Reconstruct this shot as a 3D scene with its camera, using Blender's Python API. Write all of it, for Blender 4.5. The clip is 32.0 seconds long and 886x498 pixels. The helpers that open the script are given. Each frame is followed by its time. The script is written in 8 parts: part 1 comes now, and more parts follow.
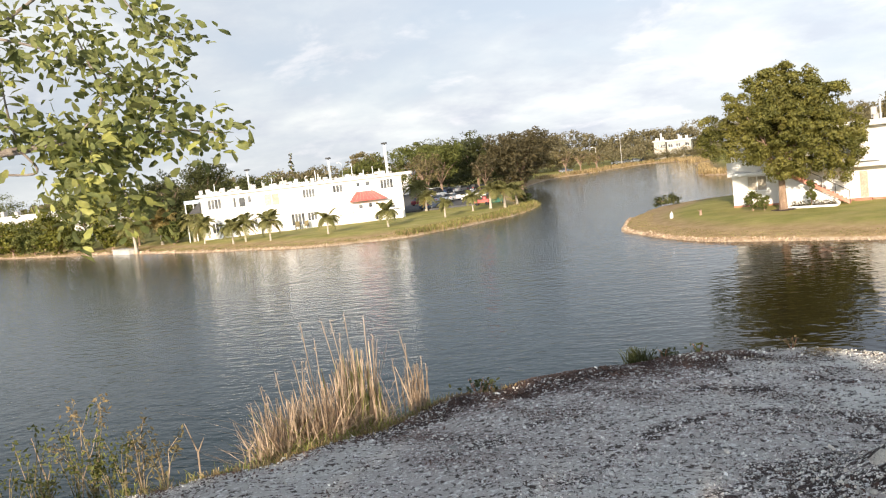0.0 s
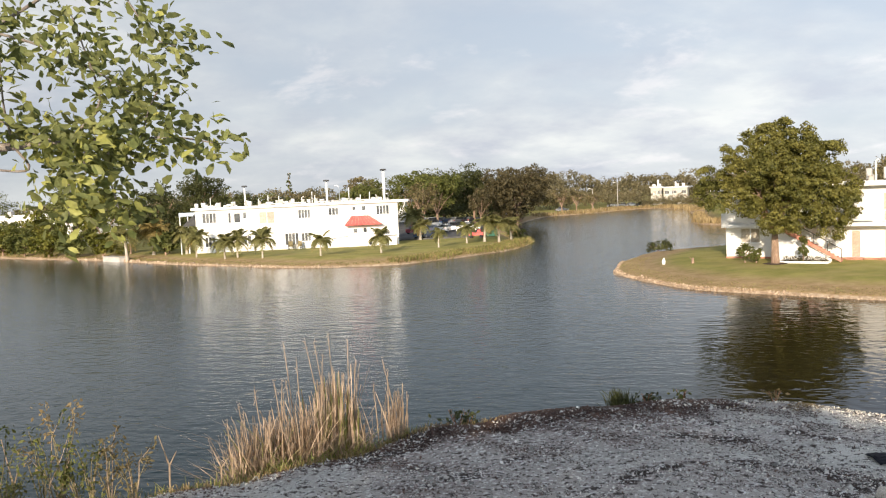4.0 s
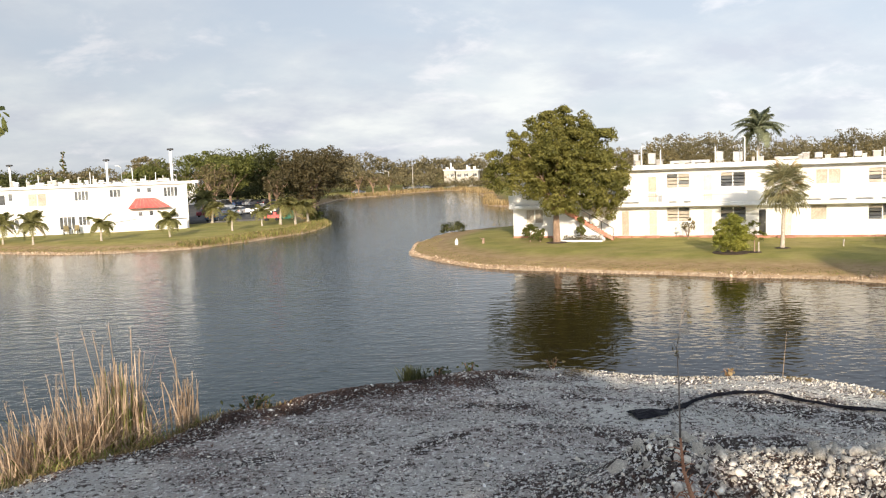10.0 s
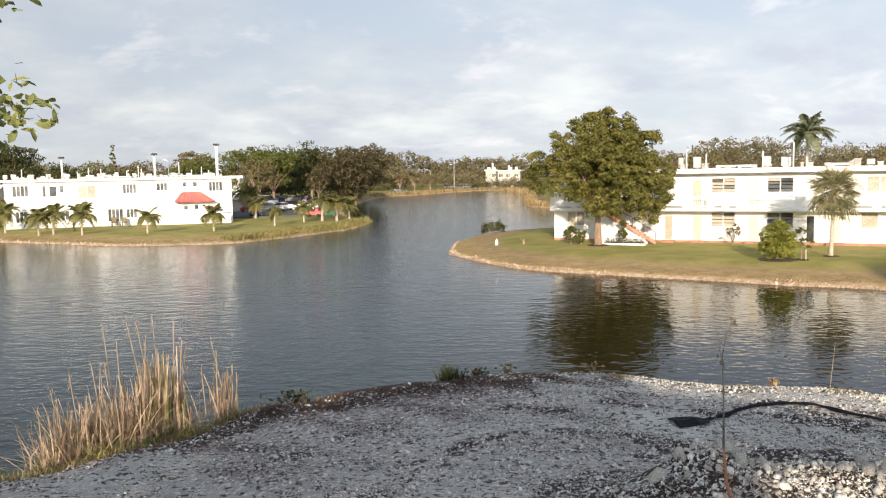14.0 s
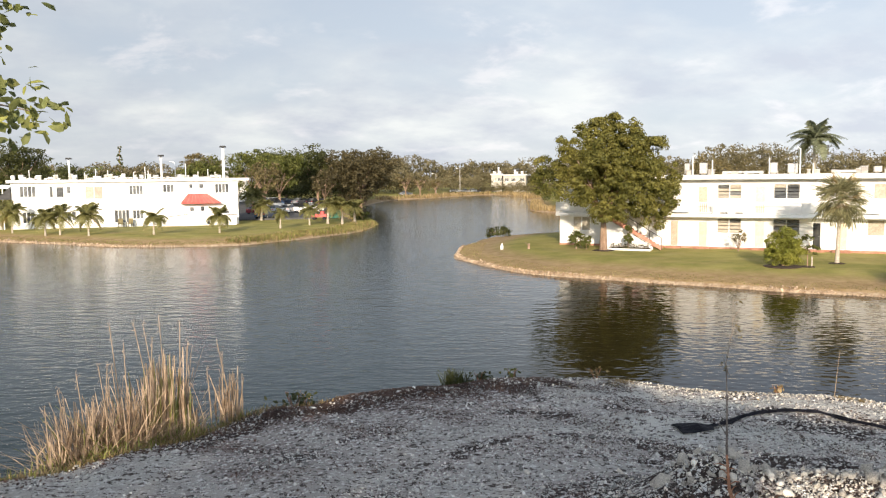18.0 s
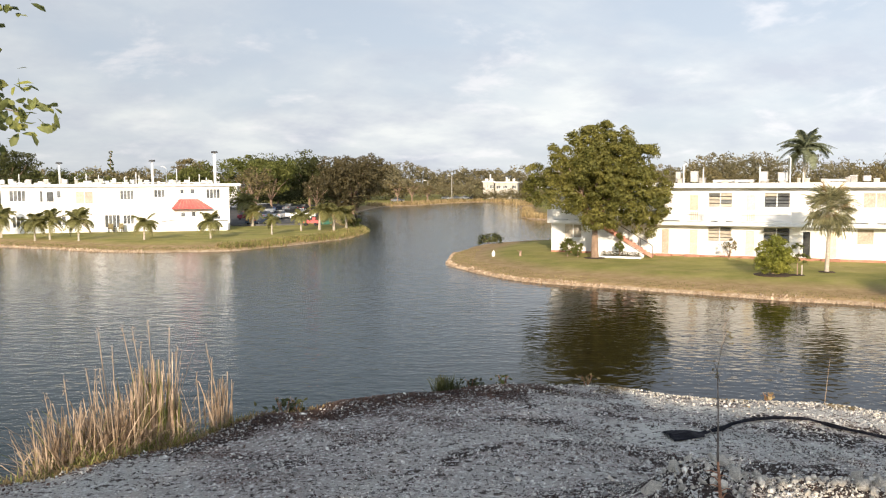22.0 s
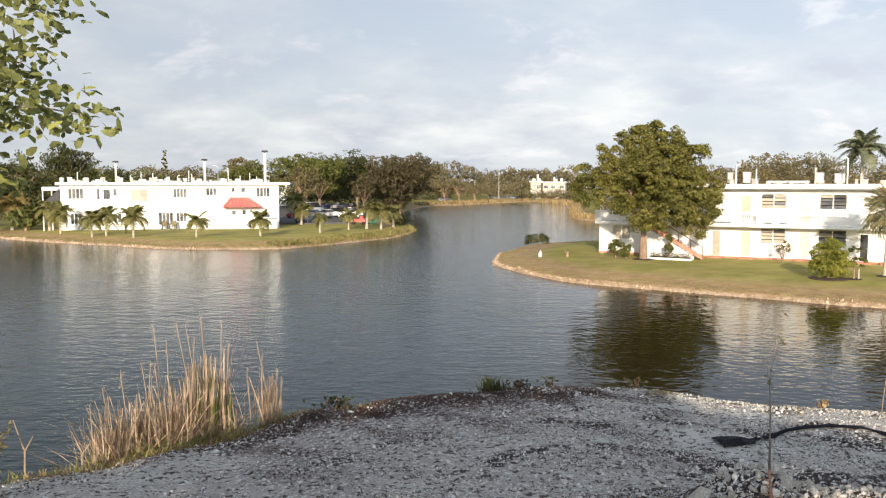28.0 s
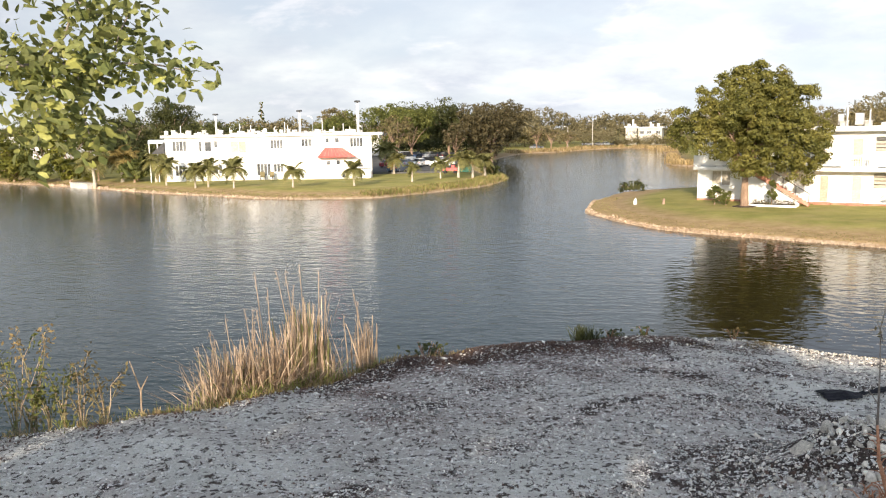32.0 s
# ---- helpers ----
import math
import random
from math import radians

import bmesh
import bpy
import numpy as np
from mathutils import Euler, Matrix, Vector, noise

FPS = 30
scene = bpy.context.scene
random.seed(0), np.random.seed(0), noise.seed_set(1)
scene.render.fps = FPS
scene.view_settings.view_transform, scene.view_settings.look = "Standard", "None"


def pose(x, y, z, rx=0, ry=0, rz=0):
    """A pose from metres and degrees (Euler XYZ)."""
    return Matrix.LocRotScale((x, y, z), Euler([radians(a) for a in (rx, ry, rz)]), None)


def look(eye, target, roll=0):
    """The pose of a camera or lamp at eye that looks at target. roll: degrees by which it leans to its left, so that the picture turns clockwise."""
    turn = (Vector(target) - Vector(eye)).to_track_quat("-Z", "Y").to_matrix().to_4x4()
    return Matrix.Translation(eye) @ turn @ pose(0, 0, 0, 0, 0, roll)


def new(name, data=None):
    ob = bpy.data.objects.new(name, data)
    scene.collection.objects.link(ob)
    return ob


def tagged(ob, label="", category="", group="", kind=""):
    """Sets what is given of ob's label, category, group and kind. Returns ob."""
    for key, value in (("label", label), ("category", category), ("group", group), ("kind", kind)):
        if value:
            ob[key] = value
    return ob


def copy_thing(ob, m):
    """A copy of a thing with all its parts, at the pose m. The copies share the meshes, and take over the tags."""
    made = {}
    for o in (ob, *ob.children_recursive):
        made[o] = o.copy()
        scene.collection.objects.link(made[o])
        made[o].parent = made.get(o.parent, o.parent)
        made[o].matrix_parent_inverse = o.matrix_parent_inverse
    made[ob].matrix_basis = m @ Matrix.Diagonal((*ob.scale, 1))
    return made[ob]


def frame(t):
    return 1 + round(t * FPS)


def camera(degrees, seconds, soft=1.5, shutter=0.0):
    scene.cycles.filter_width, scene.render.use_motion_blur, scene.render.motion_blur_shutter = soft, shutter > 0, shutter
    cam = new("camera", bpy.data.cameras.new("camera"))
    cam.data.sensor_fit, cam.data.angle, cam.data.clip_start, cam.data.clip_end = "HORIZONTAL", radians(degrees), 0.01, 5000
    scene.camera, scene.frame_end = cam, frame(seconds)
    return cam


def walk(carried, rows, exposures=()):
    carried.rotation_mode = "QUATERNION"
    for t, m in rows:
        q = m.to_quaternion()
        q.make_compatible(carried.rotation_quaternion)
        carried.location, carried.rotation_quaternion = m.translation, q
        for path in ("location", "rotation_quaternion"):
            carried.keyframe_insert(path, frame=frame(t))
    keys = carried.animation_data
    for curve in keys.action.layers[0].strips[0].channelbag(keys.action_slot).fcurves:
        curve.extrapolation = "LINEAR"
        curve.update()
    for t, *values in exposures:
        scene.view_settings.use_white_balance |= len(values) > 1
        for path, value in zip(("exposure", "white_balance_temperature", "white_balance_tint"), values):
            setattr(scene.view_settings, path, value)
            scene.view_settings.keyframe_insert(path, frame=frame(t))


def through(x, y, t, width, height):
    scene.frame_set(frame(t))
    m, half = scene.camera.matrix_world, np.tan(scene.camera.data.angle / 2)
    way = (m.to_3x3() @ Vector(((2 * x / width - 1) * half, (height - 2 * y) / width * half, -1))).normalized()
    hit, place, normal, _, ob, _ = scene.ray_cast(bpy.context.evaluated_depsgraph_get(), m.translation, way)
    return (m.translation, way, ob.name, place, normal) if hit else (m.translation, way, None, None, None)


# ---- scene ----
cam = camera(57.8, 32.0, soft=1.2)
# seconds, eye, target, roll
PATH = [
    (0.0, (-0.053, 0.019, 7.063), (-10.320, 48.694, 2.025), -6.67),
    (0.5, (-0.047, -0.002, 7.063), (-11.762, 48.309, 1.694), -7.25),
    (1.0, (-0.041, 0.013, 7.066), (-13.183, 48.032, 2.435), -6.89),
    (1.5, (-0.034, 0.010, 7.067), (-12.711, 48.319, 4.717), -5.82),
    (2.0, (-0.034, -0.006, 7.070), (-11.682, 48.613, 6.319), -4.54),
    (2.5, (-0.046, 0.042, 7.049), (-11.110, 48.802, 7.110), -3.80),
    (4.5, (-0.031, 0.014, 7.045), (-7.834, 49.232, 2.963), -0.57),
    (5.0, (-0.001, -0.016, 7.039), (-1.379, 49.795, 2.916), -0.17),
    (5.5, (-0.016, -0.028, 7.032), (3.195, 49.619, 2.040), -0.59),
    (6.0, (-0.009, -0.026, 7.040), (2.806, 49.745, 3.186), -0.86),
    (6.5, (-0.017, -0.008, 7.028), (3.759, 49.652, 2.601), -0.70),
    (7.0, (-0.018, 0.015, 7.018), (2.864, 49.761, 2.891), -0.19),
    (7.5, (-0.037, 0.016, 7.033), (3.381, 49.669, 2.246), -1.33),
    (8.0, (-0.021, -0.010, 7.029), (-1.582, 49.658, 1.499), -0.76),
    (8.5, (0.000, -0.010, 7.058), (-3.537, 49.321, -0.285), -1.33),
    (9.0, (0.016, -0.026, 7.042), (-2.136, 49.612, 1.441), -2.43),
    (9.5, (0.002, -0.021, 7.044), (-0.247, 49.760, 2.381), -2.31),
    (10.0, (0.006, -0.024, 7.042), (2.752, 49.667, 2.216), -2.20),
    (10.5, (-0.005, -0.027, 7.048), (1.382, 49.733, 2.348), -2.11),
    (11.0, (-0.004, -0.004, 7.046), (-1.269, 49.812, 2.953), -2.61),
    (11.5, (-0.010, -0.022, 7.036), (-1.228, 49.766, 2.602), -2.22),
    (12.0, (0.006, -0.007, 7.035), (-1.650, 49.756, 2.461), -2.10),
    (12.5, (0.005, -0.011, 7.035), (-0.507, 49.747, 2.146), -2.04),
    (13.0, (0.000, 0.000, 7.050), (-0.001, 49.799, 2.571), -1.35),
    (13.5, (0.003, -0.003, 7.037), (0.360, 49.818, 2.820), -0.70),
    (14.0, (-0.001, 0.009, 7.039), (0.271, 49.779, 2.259), -1.12),
    (14.5, (0.002, 0.009, 7.045), (0.288, 49.777, 2.243), -1.38),
    (16.5, (-0.005, -0.011, 7.044), (0.292, 49.717, 1.845), -0.91),
    (17.0, (-0.000, -0.014, 7.040), (0.062, 49.727, 1.958), -0.62),
    (17.5, (-0.005, -0.013, 7.045), (0.260, 49.759, 2.275), -0.60),
    (18.0, (-0.005, -0.017, 7.045), (-0.050, 49.776, 2.503), -0.65),
    (18.5, (-0.001, -0.004, 7.042), (0.396, 49.785, 2.462), -0.46),
    (19.0, (-0.004, -0.007, 7.046), (0.476, 49.804, 2.730), -0.42),
    (19.5, (-0.004, -0.005, 7.044), (0.293, 49.798, 2.630), -0.29),
    (20.0, (-0.002, -0.006, 7.042), (0.259, 49.805, 2.716), -0.11),
    (20.5, (-0.004, -0.008, 7.047), (-0.038, 49.824, 2.959), 0.31),
    (21.0, (-0.004, 0.001, 7.041), (0.150, 49.833, 2.947), 0.47),
    (21.5, (-0.002, -0.010, 7.042), (-0.011, 49.806, 2.752), 0.21),
    (22.0, (-0.005, -0.005, 7.036), (0.479, 49.822, 2.914), -0.31),
    (22.5, (-0.002, 0.003, 7.046), (-0.794, 49.810, 2.734), -0.77),
    (23.0, (-0.008, 0.006, 7.039), (-1.531, 49.796, 2.718), -0.59),
    (23.5, (-0.001, 0.008, 7.038), (-2.144, 49.754, 2.486), -0.83),
    (24.0, (-0.007, 0.007, 7.045), (-2.048, 49.747, 2.375), -0.80),
    (24.5, (-0.004, 0.003, 7.041), (-2.365, 49.775, 2.905), -0.37),
    (25.0, (-0.009, 0.004, 7.047), (-2.483, 49.774, 2.950), -0.40),
    (25.5, (-0.005, 0.007, 7.039), (-2.379, 49.795, 3.098), -0.42),
    (27.5, (-0.011, -0.012, 7.044), (-1.716, 49.770, 2.703), 0.17),
    (28.0, (-0.015, -0.024, 7.048), (-2.420, 49.746, 2.908), -0.05),
    (28.5, (-0.008, -0.029, 7.031), (-3.954, 49.537, 1.768), 0.06),
    (29.0, (0.016, -0.012, 7.048), (-0.605, 49.566, 0.598), -0.39),
    (29.5, (0.027, -0.039, 7.053), (5.697, 49.179, 0.315), -1.34),
    (30.0, (0.024, -0.054, 7.058), (9.422, 48.641, 0.700), -1.17),
    (30.5, (0.025, 0.010, 7.057), (11.711, 48.135, 0.171), -1.57),
    (31.0, (-0.015, -0.025, 7.046), (6.375, 49.099, 0.262), -1.62),
    (31.5, (-0.023, -0.014, 7.052), (-2.435, 49.443, 0.113), -1.32),
    (32.0, (-0.019, -0.022, 7.049), (-8.085, 48.784, -0.222), -1.00),
]
walk(cam, [(t, look(eye, target, roll)) for t, eye, target, roll in PATH], exposures=[(0, 0.70), (1.3, 0.69), (2.0, 0.44), (2.5, 0.41), (5.0, 0.48), (8.4, 0.48), (9.0, 0.7), (9.7, 0.48), (27.5, 0.48), (28.3, 0.49), (29.0, 0.7), (29.7, 0.52), (31.0, 0.54), (32, 0.76)])

# ---- daylight: low sun from behind the viewer, broken cloud ----
SUN_UP = radians(15.0)
SUN_FROM = Vector((-0.08, -1.0, 0)).normalized()
to_sun = Vector((SUN_FROM.x * math.cos(SUN_UP), SUN_FROM.y * math.cos(SUN_UP), math.sin(SUN_UP)))
lamp = bpy.data.lights.new("sun", "SUN")
lamp.energy, lamp.angle, lamp.color = 4.6, radians(0.6), (1.0, 0.84, 0.65)
sun_ob = new("sun", lamp)
sun_ob.matrix_world = look((0, 0, 60), Vector((0, 0, 60)) - to_sun)

world = bpy.data.worlds.new("sky")
scene.world = world
world.use_nodes = True
wn, wl = world.node_tree.nodes, world.node_tree.links
wn.clear()


def wnode(kind, **sets):
    n = wn.new(kind)
    for key, value in sets.items():
        n.inputs[key].default_value = value
    return n


sky = wn.new("ShaderNodeTexSky")
sky.sky_type, sky.sun_disc = "NISHITA", False
sky.sun_elevation, sky.sun_rotation = SUN_UP, math.atan2(SUN_FROM.x, SUN_FROM.y)
sky.air_density, sky.dust_density, sky.ozone_density = 1.0, 0.6, 1.5
coord = wn.new("ShaderNodeTexCoord")
sep = wn.new("ShaderNodeSeparateXYZ")
wl.new(coord.outputs["Generated"], sep.inputs[0])
# clouds lie on a flat sheet overhead, so that they flatten towards the horizon
up = wnode("ShaderNodeMath"); up.operation = "MAXIMUM"; up.inputs[1].default_value = 0.0
wl.new(sep.outputs["Z"], up.inputs[0])
lift = wnode("ShaderNodeMath"); lift.operation = "ADD"; lift.inputs[1].default_value = 0.30
wl.new(up.outputs[0], lift.inputs[0])
flat = wn.new("ShaderNodeCombineXYZ")
for axis in "XY":
    d = wn.new("ShaderNodeMath"); d.operation = "DIVIDE"
    wl.new(sep.outputs[axis], d.inputs[0]); wl.new(lift.outputs[0], d.inputs[1]); wl.new(d.outputs[0], flat.inputs[axis])
n1 = wnode("ShaderNodeTexNoise", Scale=1.25, Detail=10.0, Roughness=0.56, Distortion=0.3)
stretch = wn.new("ShaderNodeMapping"); stretch.inputs["Scale"].default_value = (0.95, 1.05, 1); stretch.inputs["Location"].default_value = (3.1, 1.7, 0); stretch.inputs["Rotation"].default_value = (0, 0, radians(-24))
wl.new(flat.outputs[0], stretch.inputs[0]); wl.new(stretch.outputs[0], n1.inputs["Vector"])
cover = wn.new("ShaderNodeValToRGB")
cover.color_ramp.elements[0].position, cover.color_ramp.elements[1].position = 0.38, 0.66
wl.new(n1.outputs["Fac"], cover.inputs[0])
n2 = wnode("ShaderNodeTexNoise", Scale=2.6, Detail=8.0, Roughness=0.6)
wl.new(stretch.outputs[0], n2.inputs["Vector"])
shade = wn.new("ShaderNodeValToRGB")
shade.color_ramp.elements[0].position, shade.color_ramp.elements[0].color = 0.36, (0.615, 0.65, 0.735, 1)
shade.color_ramp.elements[1].position, shade.color_ramp.elements[1].color = 0.62, (0.91, 0.935, 0.925, 1)
wl.new(n2.outputs["Fac"], shade.inputs[0])
gain = wnode("ShaderNodeMix"); gain.data_type, gain.blend_type = "RGBA", "MULTIPLY"
gain.inputs["Factor"].default_value = 1.0
gain.inputs["B"].default_value = (0.11, 0.11, 0.11, 1)
wl.new(sky.outputs[0], gain.inputs["A"])
def by_height(z0, z1, v0, v1):
    r = wn.new("ShaderNodeMapRange")
    r.interpolation_type = "SMOOTHSTEP"
    for key, value in (("From Min", z0), ("From Max", z1), ("To Min", v0), ("To Max", v1)):
        r.inputs[key].default_value = value
    wl.new(up.outputs[0], r.inputs["Value"])
    return r.outputs[0]


veil = wnode("ShaderNodeMix"); veil.data_type = "RGBA"
wl.new(by_height(0.02, 0.7, 0.85, 0.25), veil.inputs["Factor"])
veil.inputs["B"].default_value = (0.645, 0.695, 0.785, 1)
wl.new(gain.outputs["Result"], veil.inputs["A"])
mixc = wn.new("ShaderNodeMix"); mixc.data_type = "RGBA"
thin = wn.new("ShaderNodeMath"); thin.operation = "MULTIPLY"
wl.new(cover.outputs[0], thin.inputs[0]); wl.new(by_height(0.22, 0.6, 1.0, 0.35), thin.inputs[1])
wl.new(thin.outputs[0], mixc.inputs["Factor"]); wl.new(veil.outputs["Result"], mixc.inputs["A"]); wl.new(shade.outputs[0], mixc.inputs["B"])
back = wnode("ShaderNodeBackground", Strength=0.70)
# the sky is brighter towards the east
east = wn.new("ShaderNodeMapRange")
for key, value in (("From Min", -0.8), ("From Max", 0.8), ("To Min", 0.84), ("To Max", 1.27)):
    east.inputs[key].default_value = value
wl.new(sep.outputs["X"], east.inputs["Value"])
glow = wn.new("ShaderNodeVectorMath"); glow.operation = "SCALE"
# small bright puffs in the thin cloud
n3 = wnode("ShaderNodeTexNoise", Scale=3.4, Detail=9.0, Roughness=0.58, Distortion=0.25)
wl.new(stretch.outputs[0], n3.inputs["Vector"])
puff = wn.new("ShaderNodeMapRange")
puff.interpolation_type = "SMOOTHSTEP"
for key, value in (("From Min", 0.54), ("From Max", 0.70), ("To Min", 0.0), ("To Max", 0.5)):
    puff.inputs[key].default_value = value
wl.new(n3.outputs["Fac"], puff.inputs["Value"])
puffs = wn.new("ShaderNodeMix"); puffs.data_type = "RGBA"
puffs.inputs["B"].default_value = (1.02, 0.99, 1.0, 1)
wl.new(puff.outputs[0], puffs.inputs["Factor"]); wl.new(mixc.outputs["Result"], puffs.inputs["A"])
# unseen hazy brightness added round the low sun to fill shaded fronts
toward = wn.new("ShaderNodeVectorMath"); toward.operation = "DOT_PRODUCT"
toward.inputs[1].default_value = to_sun
wl.new(coord.outputs["Generated"], toward.inputs[0])
halo = wn.new("ShaderNodeMapRange")
halo.interpolation_type = "SMOOTHSTEP"
for key, value in (("From Min", 0.0), ("From Max", 1.0), ("To Min", 1.0), ("To Max", 2.7)):
    halo.inputs[key].default_value = value
wl.new(toward.outputs["Value"], halo.inputs["Value"])
both = wn.new("ShaderNodeMath"); both.operation = "MULTIPLY"
deep = wn.new("ShaderNodeMath"); deep.operation = "MULTIPLY"  # deeper blue overhead
wl.new(east.outputs[0], deep.inputs[0]); wl.new(by_height(0.24, 0.62, 1.0, 0.66), deep.inputs[1])
wl.new(deep.outputs[0], both.inputs[0]); wl.new(halo.outputs[0], both.inputs[1])
wl.new(puffs.outputs["Result"], glow.inputs[0]); wl.new(both.outputs[0], glow.inputs["Scale"])
wl.new(glow.outputs[0], back.inputs["Color"])
wout = wn.new("ShaderNodeOutputWorld")
wl.new(back.outputs[0], wout.inputs[0])

# ---- materials ----
def material(name, low, high, scale=4.0, rough=0.8, metal=0.0, bump=0.15, bump_scale=None, detail=6.0, spread=(0.35, 0.65), vary=0.0, stretch=(1, 1, 1), island=0.0, fine=0.25, specular=0.4, sheen=0.0):
    """A surface of two tones: broad patches, a fine grain, relief, and if wanted a tone of its own for each object or island."""
    m = bpy.data.materials.new(name)
    m.use_nodes = True
    nd, ln = m.node_tree.nodes, m.node_tree.links
    bsdf = nd["Principled BSDF"]
    tc = nd.new("ShaderNodeTexCoord")
    mp = nd.new("ShaderNodeMapping")
    mp.inputs["Scale"].default_value = stretch
    ln.new(tc.outputs["Object"], mp.inputs[0])
    broad = nd.new("ShaderNodeTexNoise")
    broad.inputs["Scale"].default_value, broad.inputs["Detail"].default_value, broad.inputs["Roughness"].default_value = scale, detail, 0.6
    ln.new(mp.outputs[0], broad.inputs["Vector"])
    ramp = nd.new("ShaderNodeValToRGB")
    a, b = ramp.color_ramp.elements
    a.position, b.position, a.color, b.color = spread[0], spread[1], (*low, 1), (*high, 1)
    ln.new(broad.outputs["Fac"], ramp.inputs[0])
    grain = nd.new("ShaderNodeTexNoise")
    grain.inputs["Scale"].default_value, grain.inputs["Detail"].default_value = (bump_scale or scale * 9), 4.0
    ln.new(mp.outputs[0], grain.inputs["Vector"])
    tone = nd.new("ShaderNodeHueSaturation")
    ln.new(ramp.outputs[0], tone.inputs["Color"])
    level = nd.new("ShaderNodeMapRange")
    level.inputs["From Min"].default_value, level.inputs["From Max"].default_value = 0.3, 0.7
    level.inputs["To Min"].default_value, level.inputs["To Max"].default_value = 1 - fine, 1 + fine
    ln.new(grain.outputs["Fac"], level.inputs["Value"])
    value = level.outputs[0]
    for amount, kind, out in ((vary, "ShaderNodeObjectInfo", "Random"), (island, "ShaderNodeNewGeometry", "Random Per Island")):
        if amount:
            src = nd.new(kind)
            own = nd.new("ShaderNodeMapRange")
            own.inputs["To Min"].default_value, own.inputs["To Max"].default_value = 1 - amount, 1 + amount
            ln.new(src.outputs[out], own.inputs["Value"])
            mul = nd.new("ShaderNodeMath")
            mul.operation = "MULTIPLY"
            ln.new(value, mul.inputs[0]), ln.new(own.outputs[0], mul.inputs[1])
            value = mul.outputs[0]
    ln.new(value, tone.inputs["Value"])
    ln.new(tone.outputs[0], bsdf.inputs["Base Color"])
    bsdf.inputs["Roughness"].default_value, bsdf.inputs["Metallic"].default_value = rough, metal
    bsdf.inputs["Specular IOR Level"].default_value = specular
    if bump:
        bp = nd.new("ShaderNodeBump")
        bp.inputs["Strength"].default_value, bp.inputs["Distance"].default_value = bump, 0.02
        ln.new(grain.outputs["Fac"], bp.inputs["Height"])
        ln.new(bp.outputs[0], bsdf.inputs["Normal"])
    return m


def leafy(name, dark, light, scale=0.5, through=0.35):
    """Foliage: patches of two greens, a tone for each leaf, and light that shines through."""
    m = material(name, dark, light, scale=scale, rough=0.55, bump=0, island=0.35, fine=0.2, specular=0.3)
    nd, ln = m.node_tree.nodes, m.node_tree.links
    bsdf, out = nd["Principled BSDF"], nd["Material Output"]
    tr = nd.new("ShaderNodeBsdfTranslucent")
    ln.new(bsdf.inputs["Base Color"].links[0].from_socket, tr.inputs["Color"])
    mix = nd.new("ShaderNodeMixShader")
    mix.inputs[0].default_value = through
    ln.new(bsdf.outputs[0], mix.inputs[1]), ln.new(tr.outputs[0], mix.inputs[2]), ln.new(mix.outputs[0], out.inputs["Surface"])
    return m


